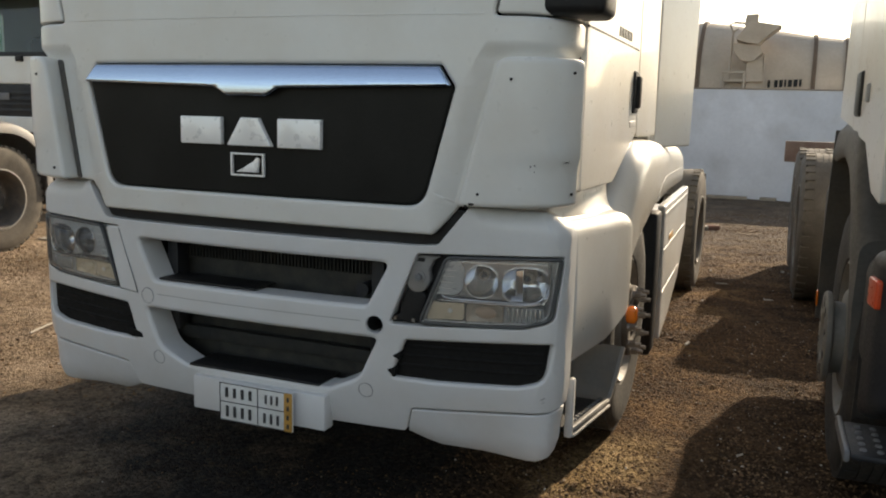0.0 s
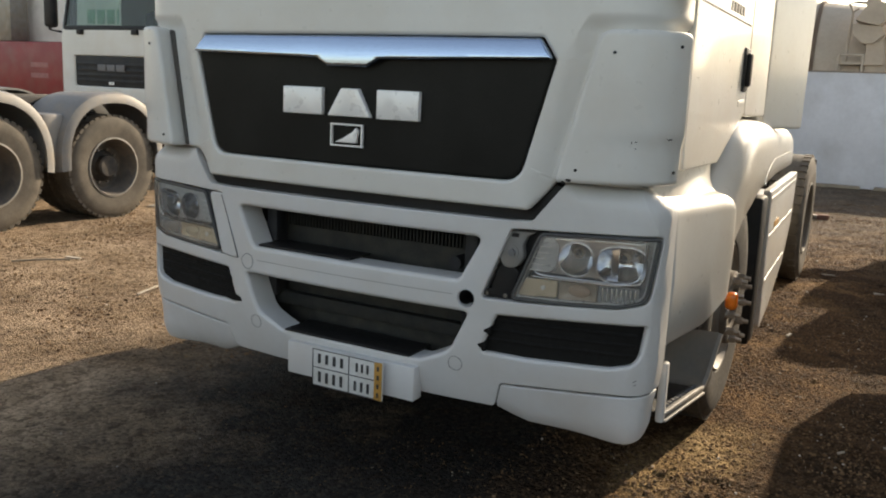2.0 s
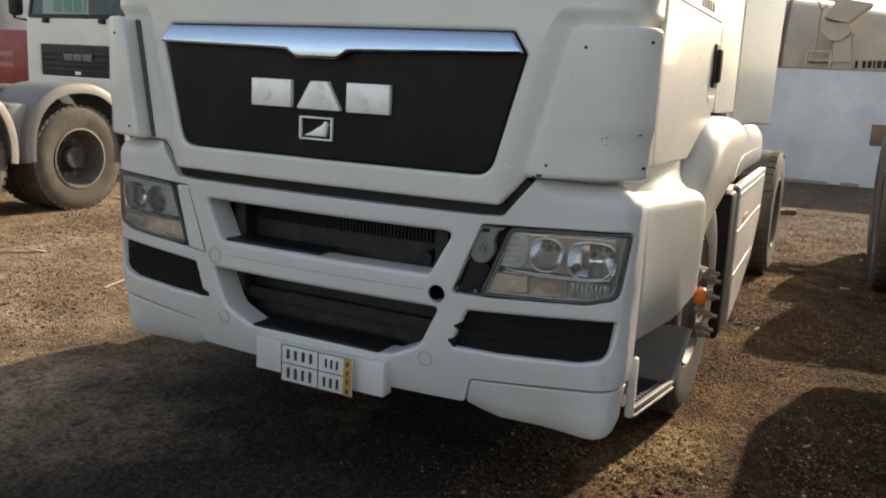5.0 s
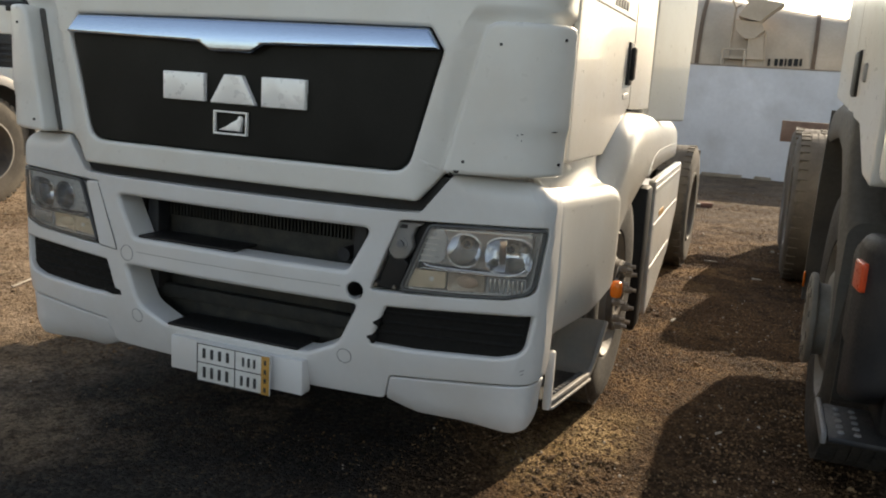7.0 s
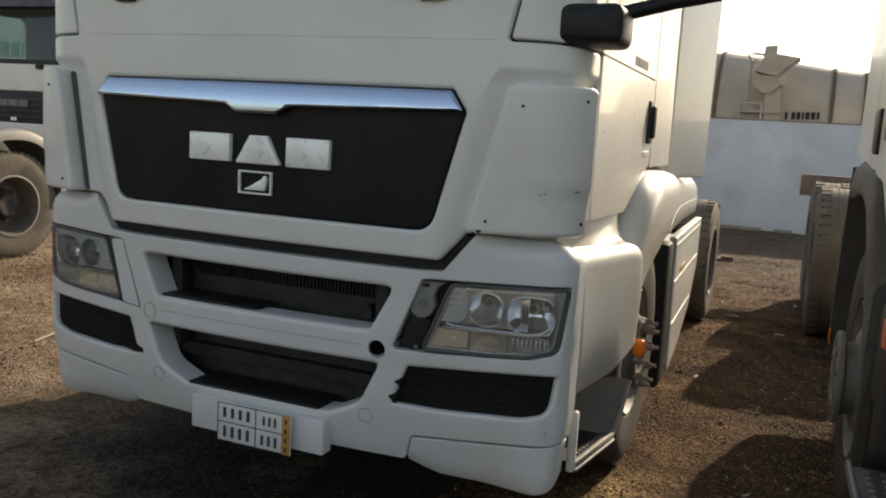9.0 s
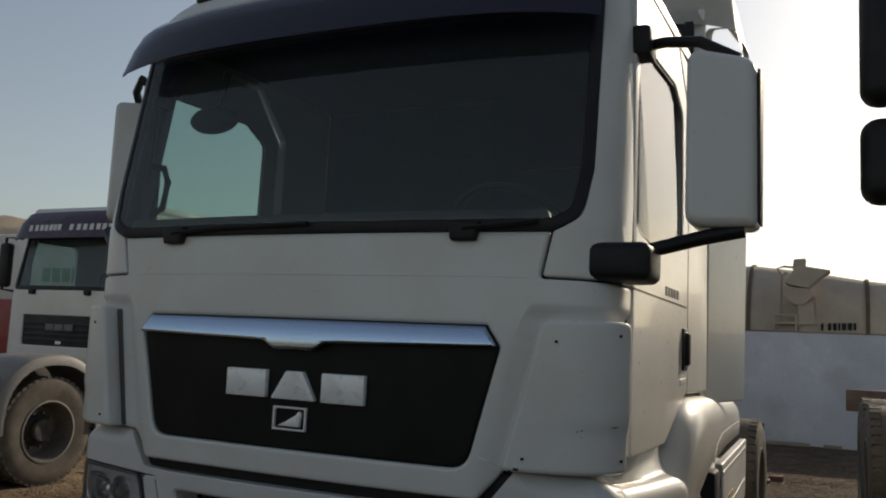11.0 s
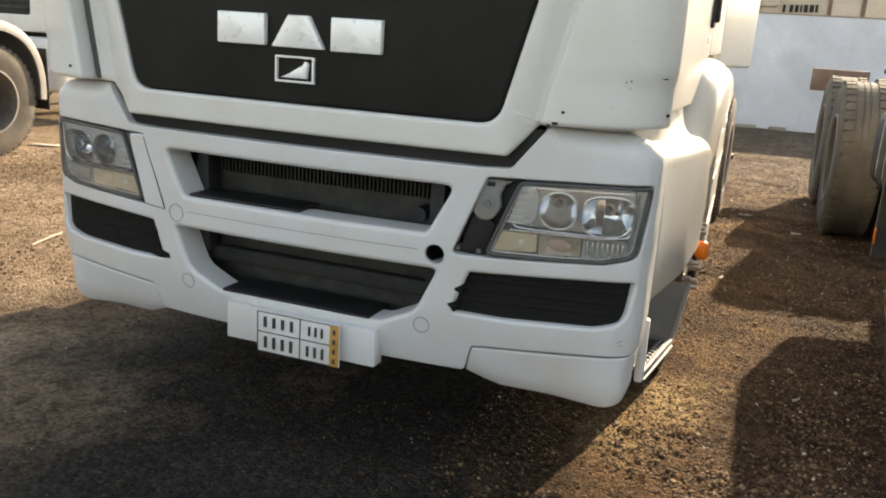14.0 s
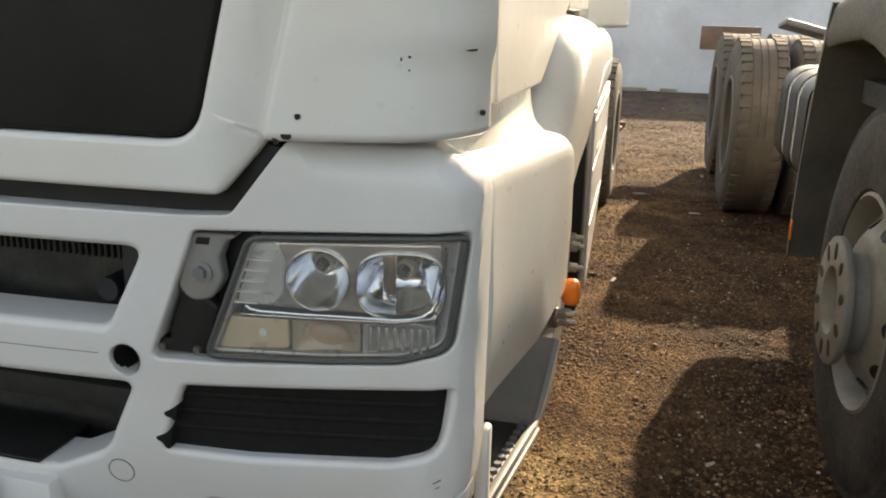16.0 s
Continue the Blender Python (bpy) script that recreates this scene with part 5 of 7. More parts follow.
def build_fenders():
    for g in (1, -1):
        # shoulder and side of the bumper corner, flaring out towards the wheel
        corner = [(float(BUMP.p[i, 1]) + 0.012, float(BUMP.p[i, 0]) - 0.012) for i in range(len(BUMP.s)) if 0.085 < BUMP.p[i, 1] < 0.13]
        out = corner + [(0.152, 1.104), (0.162, 1.112), (0.25, 1.123), (0.5, 1.166), (0.72, 1.202), (0.77, 1.195), (0.80, 1.165)]
        ys = sorted([y for y, _ in corner][::2] + [0.15, 0.165, 0.19, 0.23, 0.3, 0.4, 0.5, 0.6, 0.66, 0.7, 0.73, 0.75, 0.77, 0.785, 0.8])
        top = [(0.0, 1.163), (0.2, 1.13), (0.4, 1.122), (0.66, 1.12), (0.74, 1.105), (0.80, 1.06)]
        bottom = [(0.0, 1.06), (0.151, 1.06), (0.164, 0.64), (0.5, 0.65), (0.6, 0.675), (0.72, 0.71), (0.8, 0.78)]
        fender(truck, g, ys, top, bottom, out, [(0, 0.95), (0.18, 1.0), (0.25, 1.06), (0.8, 1.075)], PAINT, "corner_side_panel", 0.06, 0.05, 1.225)
        # wheel arch
        ys = [0.70, 0.74, 0.78, 0.82, 0.86, 0.9, 0.95, 1.0, 1.06, 1.12, 1.2, 1.3, 1.4, 1.55, 1.7, 1.85, 2.0, 2.3, 2.6, 2.8, 2.86]
        top = smooth_table([(0.6, 1.08), (0.72, 1.10), (0.80, 1.16), (0.95, 1.31), (1.06, 1.365), (1.2, 1.385), (2.0, 1.37), (2.8, 1.33), (2.86, 1.31)])
        bottom = smooth_table([(0.6, 0.66), (0.74, 0.665), (0.78, 0.74), (0.86, 0.90), (1.0, 0.99), (1.2, 1.05), (1.4, 1.08), (2.0, 1.10), (2.86, 1.095)])
        out = smooth_table([(0.6, 1.15), (0.78, 1.17), (0.9, 1.185), (1.1, 1.198), (1.6, 1.19), (2.0, 1.175), (2.86, 1.145)])
        fender(truck, g, ys, top, bottom, out, [(0.6, 0.97), (2.86, 1.0)], PAINT, "wheel_arch", 0.13, 0.05, 1.23)
        crease = bmesh.new()
        tube(crease, [(g * (interp(out, y) + 0.002), y, z) for y, z in ((1.45, 1.09), (1.55, 1.16), (1.75, 1.19), (2.3, 1.19), (2.84, 1.18))], 0.003, 6)
        part("arch_crease", crease, PAINT, truck)
        # flat shoulder of the bumper under the air deflector
        bm = bmesh.new()
        rows = []
        for s in np.linspace(bs(0.775), B_END - 0.03, 26):
            zt = corner_top(s)
            rows.append([bm.verts.new(BUMP(g * s, d, zt + dz)) for d, dz in ((0.05, -0.03), (0.064, -0.004), (0.09, 0.002), (0.13, 0.012), (0.18, 0.03), (0.23, 0.055))])
        for a, b in zip(rows, rows[1:]):
            for k in range(5):
                bm.faces.new((a[k], a[k + 1], b[k + 1], b[k]))
        part("bumper_shoulder", bm, PAINT_MATT, truck, sharp=60)
        under = [(g * cs(0.8), 1.215, 0), (g * cs(0.8), 1.1, 0), (g * (C_END - 0.01), 1.08, 0), (g * (C_END - 0.01), 1.215, 0)]
        part("cab_lower_edge", sheet(CAB, rounded(under), r=0.004, depth=0.02, proud=-0.085, step=0.04), PAINT, truck)
        part("wheel_liner", boxed(min(g * 0.75, g * 0.78), max(g * 0.75, g * 0.78), 0.5, 2.4, 0.5, 1.1), BLACK, truck)
        part("liner_back", boxed(min(g * 0.78, g * 1.14), max(g * 0.78, g * 1.14), 0.55, 0.6, 0.62, 1.06), BLACK, truck)
        part("side_marker", boxed(min(g * 1.19, g * 1.235), max(g * 1.19, g * 1.235), 0.745, 0.79, 0.662, 0.732, 0.018, None, 3), AMBER, truck, "orange side marker lamp")
        # step under the door
        def flared(bm):
            # the step runs outwards and slightly down towards the wheel
            for v in bm.verts:
                v.co = (g * (v.co.x + 0.09 * (v.co.y - 0.25)), v.co.y, v.co.z - 0.06 * (v.co.y - 0.25))
            return bm

        plate = part("step_plate", flared(boxed(0.82, 1.098, 0.25, 0.71, 0.365, 0.386, 0.004)), BLACK, truck, "black step plate with a serrated edge")
        for k in range(12):
            b = bmesh.new()
            cyl(b, (1.086, 0.275 + 0.036 * k, 0.384), (1.086, 0.275 + 0.036 * k, 0.394), 0.012, 0.009, 10)
            part("stud", flared(b), GREY_MID, plate)
        part("step_edge", flared(boxed(1.1, 1.119, 0.235, 0.7, 0.372, 0.394, 0.005)), GUARD, truck)
        part("step_lip", flared(boxed(1.108, 1.123, 0.24, 0.7, 0.356, 0.367, 0.004)), GUARD, truck)
        part("step_back", flared(boxed(0.93, 0.95, 0.25, 0.73, 0.388, 0.62, 0.006)), GUARD, truck)
        # the rear end of the step sweeps up into a flat flange
        bm = bmesh.new()
        rows = []
        for y, z, xo in ((0.66, 0.362, 1.157), (0.69, 0.364, 1.16), (0.712, 0.376, 1.162), (0.728, 0.402, 1.167), (0.742, 0.44, 1.173), (0.762, 0.5, 1.182), (0.782, 0.56, 1.191)):
            rows.append([bm.verts.new((g * x, y + dy, z + dz)) for x, dy, dz in ((0.93, 0.0, 0.0), (xo - 0.03, 0.0, 0.0), (xo - 0.012, -0.012, 0.004), (xo, -0.006, 0.0), (xo, 0.02, -0.01), (0.93, 0.02, -0.01))])
        for a, b in zip(rows, rows[1:]):
            for k in range(6):
                bm.faces.new((a[k], a[(k + 1) % 6], b[(k + 1) % 6], b[k]))
        bm.faces.new(rows[0])
        bm.faces.new(rows[-1][::-1])
        part("step_end", bm, GUARD, truck, sharp=50)
        part("step_post", boxed(min(g * 1.088, g * 1.117), max(g * 1.088, g * 1.117), 0.215, 0.25, 0.36, 0.575, 0.009), PAINT_MATT, truck)
        # chassis skirt behind the wheel
        sk = Side(g * 1.14, -0.028, 2.2)
        skirt = part("skirt", sheet(sk, rounded([(2.17, 1.0, 0.02), (2.3, 0.21, 0.04), (2.75, 0.27, 0.1), (3.35, 0.42, 0.1), (3.72, 0.66, 0.06), (3.78, 1.0, 0.02)]), r=0.01, depth=0.04, step=0.4, back=True), PAINT, truck)
        for z, y0, y1 in ((0.47, 2.28, 3.34), (0.72, 2.24, 3.7), (0.93, 2.2, 3.74)):
            part("skirt_rib", sheet(sk, rounded([(y0, z + 0.03, 0.01), (y0, z, 0.01), (y1, z, 0.01), (y1, z + 0.03, 0.01)]), r=0.004, depth=0.02, proud=0.003, step=0.5), PAINT, skirt)
        part("reflector_tape", sheet(sk, [(2.5, 0.80), (2.5, 0.765), (2.75, 0.765), (2.75, 0.80)], r=0.001, depth=0.004, proud=0.002, step=0.5), PLATE_YELLOW, skirt)
        part("skirt_front", boxed(min(g * 0.7, g * 1.14), max(g * 0.7, g * 1.132), 1.97, 2.15, 0.2, 0.98, 0.02), BLACK, truck)
        part("tank", boxed(min(g * 0.55, g * 1.1), max(g * 0.55, g * 1.1), 2.35, 3.6, 0.45, 0.88, 0.06), STEEL, truck)
        part("mud_flap", boxed(min(g * 0.55, g * 1.045), max(g * 0.55, g * 1.045), 5.85, 5.87, 0.36, 0.975, 0.004), BLACK, truck)
        part("flap_stay", boxed(min(g * 0.4, g * 1.1), max(g * 0.4, g * 1.1), 5.87, 5.9, 0.43, 0.47, 0.01), STEEL, truck)
        part("chassis_rail", boxed(min(g * 0.38, g * 0.46), max(g * 0.38, g * 0.46), 0.4, 6.1, 0.72, 0.98, 0.01), DARK_STEEL, truck)
    for y in (2.6, 4.2, 5.9):
        part("cross_beam", boxed(-0.4, 0.4, y, y + 0.12, 0.76, 0.94, 0.01), DARK_STEEL, truck)
    part("engine", boxed(-0.45, 0.45, 0.25, 2.2, 0.5, 1.12, 0.06), DARK_STEEL, truck)
    # added block that keeps sunlight from leaking through under the cab
    part("sun_blocker", boxed(-0.72, 0.72, 0.36, 2.5, 0.62, 1.1, 0.04), DARK_STEEL, truck)


build_fenders()

# ---- right-hand neighbour: an older tractor with dark plastic steps ----


def build_right_truck():
    rt = thing("tractor_truck", "white older tractor truck with dark grey bumper and steps", "truck", "parked tractor trucks", at=pose(3.186, 0.2, 0, 0, 0, 1.0))
    skin = Skin(-0.06, 0.06, 1.0, 0.18, 88, 2.2, lean=0.15, z0=1.95, taper=0.012)
    s = skin.s_of_x
    end = skin.s_of_y(0.21)
    front = mirrored([(end, 3.0, 0.03), (end, 1.24, 0.08), (s(0.95), 1.2, 0.1)])
    ws = mirrored([(s(0.95), 2.75, 0.04), (s(0.93), 1.98, 0.1)])
    weighted(part("cab_front", sheet(skin, rounded(front), [rounded(ws)], r=0.03, depth=0.06, step=0.06, zstep=0.2, arc=4), PAINT, rt))
    part("windscreen", sheet(skin, rounded(ws), r=0.002, depth=0.004, proud=-0.02, step=0.1, zstep=0.25), WINDSCREEN, rt).visible_shadow = False
    part("grille", sheet(skin, rounded(mirrored([(s(0.7), 1.6, 0.03), (s(0.66), 1.22, 0.03)])), r=0.01, depth=0.02, proud=0.012, step=0.1), GREY_PLASTIC, rt)
    for g in (1, -1):
        sd = Side(g * 1.175, 0.01, 0.2, 0.012, 1.95)
        win = [(0.27, 2.63, 0.03), (0.25, 2.0, 0.04), (1.02, 2.02, 0.04), (1.02, 2.62, 0.1)]
        door = [(0.225, 2.84, 0.03), (0.225, 1.22, 0.02), (0.45, 1.24, 0.1), (0.75, 1.40, 0.1), (1.25, 1.44, 0.03), (1.25, 2.84, 0.05)]
        dr = weighted(part("door", sheet(sd, rounded(door), [rounded(win)], r=0.008, depth=0.05, step=0.4), PAINT, rt))
        part("side_window", sheet(sd, rounded(win), r=0.001, depth=0.003, proud=-0.012, step=0.6), SIDE_GLASS, dr).visible_shadow = False
        weighted(part("cab_rear_side", sheet(sd, rounded([(1.26, 3.0, 0.02), (1.26, 1.45, 0.02), (1.9, 1.5, 0.02), (1.9, 3.0, 0.02)]), r=0.008, depth=0.05, step=0.4), PAINT, rt))
        part("roof_rail", sheet(sd, rounded([(0.21, 3.0, 0.01), (0.21, 2.85, 0.01), (1.25, 2.85, 0.01), (1.25, 3.0, 0.01)]), r=0.005, depth=0.05, step=0.5), PAINT, rt)
        hx = g * 1.185
        part("door_handle", boxed(hx - 0.012, hx + 0.014, 1.0, 1.16, 1.5, 1.68, 0.014), BLACK, dr)
        part("door_lock", boxed(hx - 0.008, hx + 0.012, 0.76, 0.80, 1.55, 1.62, 0.008), GREY_WHITE, dr)
        # mudguard with a pale lip and a dark inside
        ys = [0.62, 0.66, 0.7, 0.76, 0.82, 0.88, 0.95, 1.03, 1.12, 1.22, 1.32, 1.45, 1.58, 1.7, 1.8, 1.88, 1.93, 1.97]
        top = smooth_table([(0.55, 1.0), (0.7, 1.13), (0.85, 1.38), (1.0, 1.47), (1.6, 1.49), (1.9, 1.46), (1.97, 1.4)])
        bottom = smooth_table([(0.55, 0.58), (0.66, 0.62), (0.75, 0.9), (0.9, 1.13), (1.1, 1.27), (1.4, 1.33), (1.7, 1.31), (1.97, 1.28)])
        fender(rt, g, ys, top, bottom, [(0.55, 1.17), (0.8, 1.19), (1.97, 1.2)], [(0.55, 0.9), (1.97, 0.9)], FLAP_AND_SHADE, "wheel_arch", 0.06)
        # hanging rear mudguard
        bm = bmesh.new()
        rows = []
        for k in range(15):
            a = k / 14
            y, z = 1.88 + 0.20 * math.sin(a * 1.9), 1.44 - 0.99 * a
            rows.append([bm.verts.new((g * x, yy, z)) for x, yy in ((1.205, y), (1.205, y + 0.025), (1.19, y + 0.05), (0.72, y + 0.05), (0.72, y), )])
        for a, b in zip(rows, rows[1:]):
            for k in range(5):
                bm.faces.new((a[k], a[(k + 1) % 5], b[(k + 1) % 5], b[k]))
        bm.faces.new(rows[0])
        bm.faces.new(rows[-1][::-1])
        part("rear_mudguard", bm, FLAP_AND_SHADE, rt, "dark dusty hanging mudguard")
        part("wheel_liner", boxed(min(g * 0.74, g * 0.78), max(g * 0.74, g * 0.78), 0.6, 2.0, 0.55, 1.4), BLACK, rt)
        part("rear_reflector", boxed(min(g * 1.2, g * 1.21), max(g * 1.2, g * 1.21), 2.055, 2.085, 0.52, 0.6, 0.003), AMBER, rt)
        # steps
        part("step_side", boxed(min(g * 0.8, g * 1.15), max(g * 0.8, g * 1.15), 0.1, 0.62, 0.62, 1.02, 0.06, None, 3), GREY_PLASTIC, rt)
        step = part("step_plate", boxed(min(g * 0.7, g * 1.19), max(g * 0.7, g * 1.19), 0.1, 0.43, 0.42, 0.442, 0.01), GREY_PLASTIC, rt, "dark step plate with a pale edge")
        part("step_rim", boxed(min(g * 1.192, g * 1.212), max(g * 1.192, g * 1.212), 0.09, 0.44, 0.415, 0.458, 0.008), GREY_MID, step)
        for k in range(5):
            for q in range(2):
                b = bmesh.new()
                cyl(b, (g * (1.15 - 0.05 * q), 0.15 + 0.055 * k, 0.44), (g * (1.15 - 0.05 * q), 0.15 + 0.055 * k, 0.448), 0.013, 0.009, 8)
                part("stud", b, GREY_MID, step)
        part("step_support", boxed(min(g * 0.75, g * 1.05), max(g * 0.75, g * 1.05), 0.15, 0.5, 0.44, 0.66, 0.03), BLACK, rt)
        part("chassis_rail", boxed(min(g * 0.38, g * 0.46), max(g * 0.38, g * 0.46), 0.4, 7.7, 0.74, 1.0, 0.01), DARK_STEEL, rt)
    # bumper
    bsk = Skin(-0.1, 0.1, 1.05, 0.14, 86, 0.5)
    e2 = bsk.s_of_y(0.3)
    lamp = [(bsk.s_of_x(0.72), 0.9, 0.03), (bsk.s_of_x(0.72), 0.72, 0.03), (bsk.s_of_x(1.05), 0.72, 0.03), (bsk.s_of_x(1.05), 0.9, 0.03)]
    weighted(part("bumper", sheet(bsk, rounded(mirrored([(e2, 1.08, 0.08), (e2, 0.5, 0.05), (bsk.s_of_x(1.0), 0.64, 0.1), (bsk.s_of_x(0.6), 0.5, 0.1)])), [rounded(lamp), rounded([(-a, b, c) for a, b, c in lamp])], r=0.04, depth=0.1, step=0.06, arc=4), GREY_PLASTIC, rt, "dark grey plastic bumper"))
    for g in (1, -1):
        hl = part("headlamp", sheet(bsk, rounded([(g * a, b, c) for a, b, c in lamp]), r=0.01, depth=0.02, proud=-0.05, step=0.1), REFLECTOR, rt)
        for k in range(3):
            part("lamp_guard", sheet(bsk, [(g * bsk.s_of_x(0.72), 0.775 + 0.04 * k), (g * bsk.s_of_x(0.72), 0.765 + 0.04 * k), (g * bsk.s_of_x(1.05), 0.765 + 0.04 * k), (g * bsk.s_of_x(1.05), 0.775 + 0.04 * k)], r=0.002, depth=0.02, proud=-0.01), BLACK, hl)
        mk = [(g * bsk.s_of_y(0.10), 1.0, 0.01), (g * bsk.s_of_y(0.10), 0.91, 0.01), (g * bsk.s_of_y(0.2), 0.91, 0.01), (g * bsk.s_of_y(0.2), 1.0, 0.01)]
        part("side_marker", sheet(bsk, rounded(mk), r=0.006, depth=0.02, proud=0.016, step=0.1), material("red_lens", (0.6, 0.07, 0.02), 0.3, 0, 0.1, 20, 60) if "red_lens" not in bpy.data.materials else bpy.data.materials["red_lens"], rt, "red marker lamp")
        # fuel tank with straps
        tk = part("tank", boxed(min(g * 0.55, g * 1.12), max(g * 0.55, g * 1.12), 2.55, 3.45, 0.64, 1.14, 0.12, None, 5), TANK, rt, "pale grey fuel tank with straps")
        for y in (2.66, 2.95, 3.25):
            b = bmesh.new()
            box(b, min(g * 0.545, g * 1.125), max(g * 0.545, g * 1.125), y, y + 0.022, 0.635, 1.145, 0.12, None, 5)
            part("tank_strap", b, BLACK, tk)
        b = bmesh.new()
        cyl(b, (g * 0.93, 2.82, 1.1), (g * 0.93, 2.82, 1.18), 0.075, 0.07, 18)
        part("tank_cap", b, BLACK, tk)
    axle(rt, 1.14, 1.17, "flange", size=1.1)
    axle(rt, 5.05, 1.24, "drive", True, 1.17, 0.36)
    axle(rt, 6.55, 1.24, "drive", True, 1.17, 0.36)
    part("bar_stay", boxed(-0.9, -0.42, 7.62, 7.66, 0.86, 1.1, 0.01), DARK_STEEL, rt)
    part("rear_bar", boxed(-1.33, -0.76, 7.66, 7.76, 1.04, 1.275, 0.008), material("rusty_timber", (0.17, 0.11, 0.085), 0.8, 0, 0.3, 5, 50, 0.002, (0.25, 0.19, 0.14), 0.5), rt, "rusty brown bar across the chassis end")
    part("engine", boxed(-0.45, 0.45, 0.3, 2.2, 0.5, 1.1, 0.06), DARK_STEEL, rt)
    for y in (2.4, 4.9, 6.3, 7.5):
        part("cross_beam", boxed(-0.4, 0.4, y, y + 0.12, 0.78, 0.96, 0.01), DARK_STEEL, rt)
    b = bmesh.new()
    tube(b, [(-0.35, 4.4, 1.0), (-0.35, 4.4, 1.2), (-0.3, 4.8, 1.28), (-0.25, 5.3, 1.28)], 0.07, 10)
    part("brake_pipe", b, STEEL, rt)
    part("coupling_ramp", boxed(-0.2, 0.2, -0.16, 0.16, -0.025, 0.025, 0.015, pose(-0.68, 5.5, 1.29, -6, 14, 0)), GREY_MID, rt)
    part("cab_back", boxed(-1.1, 1.1, 1.86, 1.91, 1.5, 3.2, 0.01), PAINT, rt)
    part("roof", boxed(-1.09, 1.09, 0.3, 1.9, 2.98, 3.2, 0.1, None, 4), PAINT, rt)
    part("cab_floor", boxed(-1.07, 1.07, 0.15, 1.85, 1.1, 1.18), CAB_INSIDE, rt)
    part("dashboard", boxed(-1.03, 1.03, 0.1, 0.5, 1.5, 1.94, 0.05), CAB_INSIDE, rt)
    for g in (1, -1):
        m = new("mirror")
        m.parent = rt
        for z0, z1, nm in ((2.32, 2.78, "main_mirror"), (2.02, 2.28, "wide_mirror")):
            part(nm, boxed(min(g * 1.22, g * 1.42), max(g * 1.22, g * 1.42), 0.02, 0.14, z0, z1, 0.05, None, 4), BLACK, m)
        b = bmesh.new()
        tube(b, [(g * 1.1, 0.25, 2.7), (g * 1.3, 0.15, 2.8), (g * 1.33, 0.13, 2.0), (g * 1.1, 0.25, 1.98)], 0.02, 8)
        part("mirror_stay", b, BLACK, m)


build_right_truck()

# ---- left-hand neighbours ----


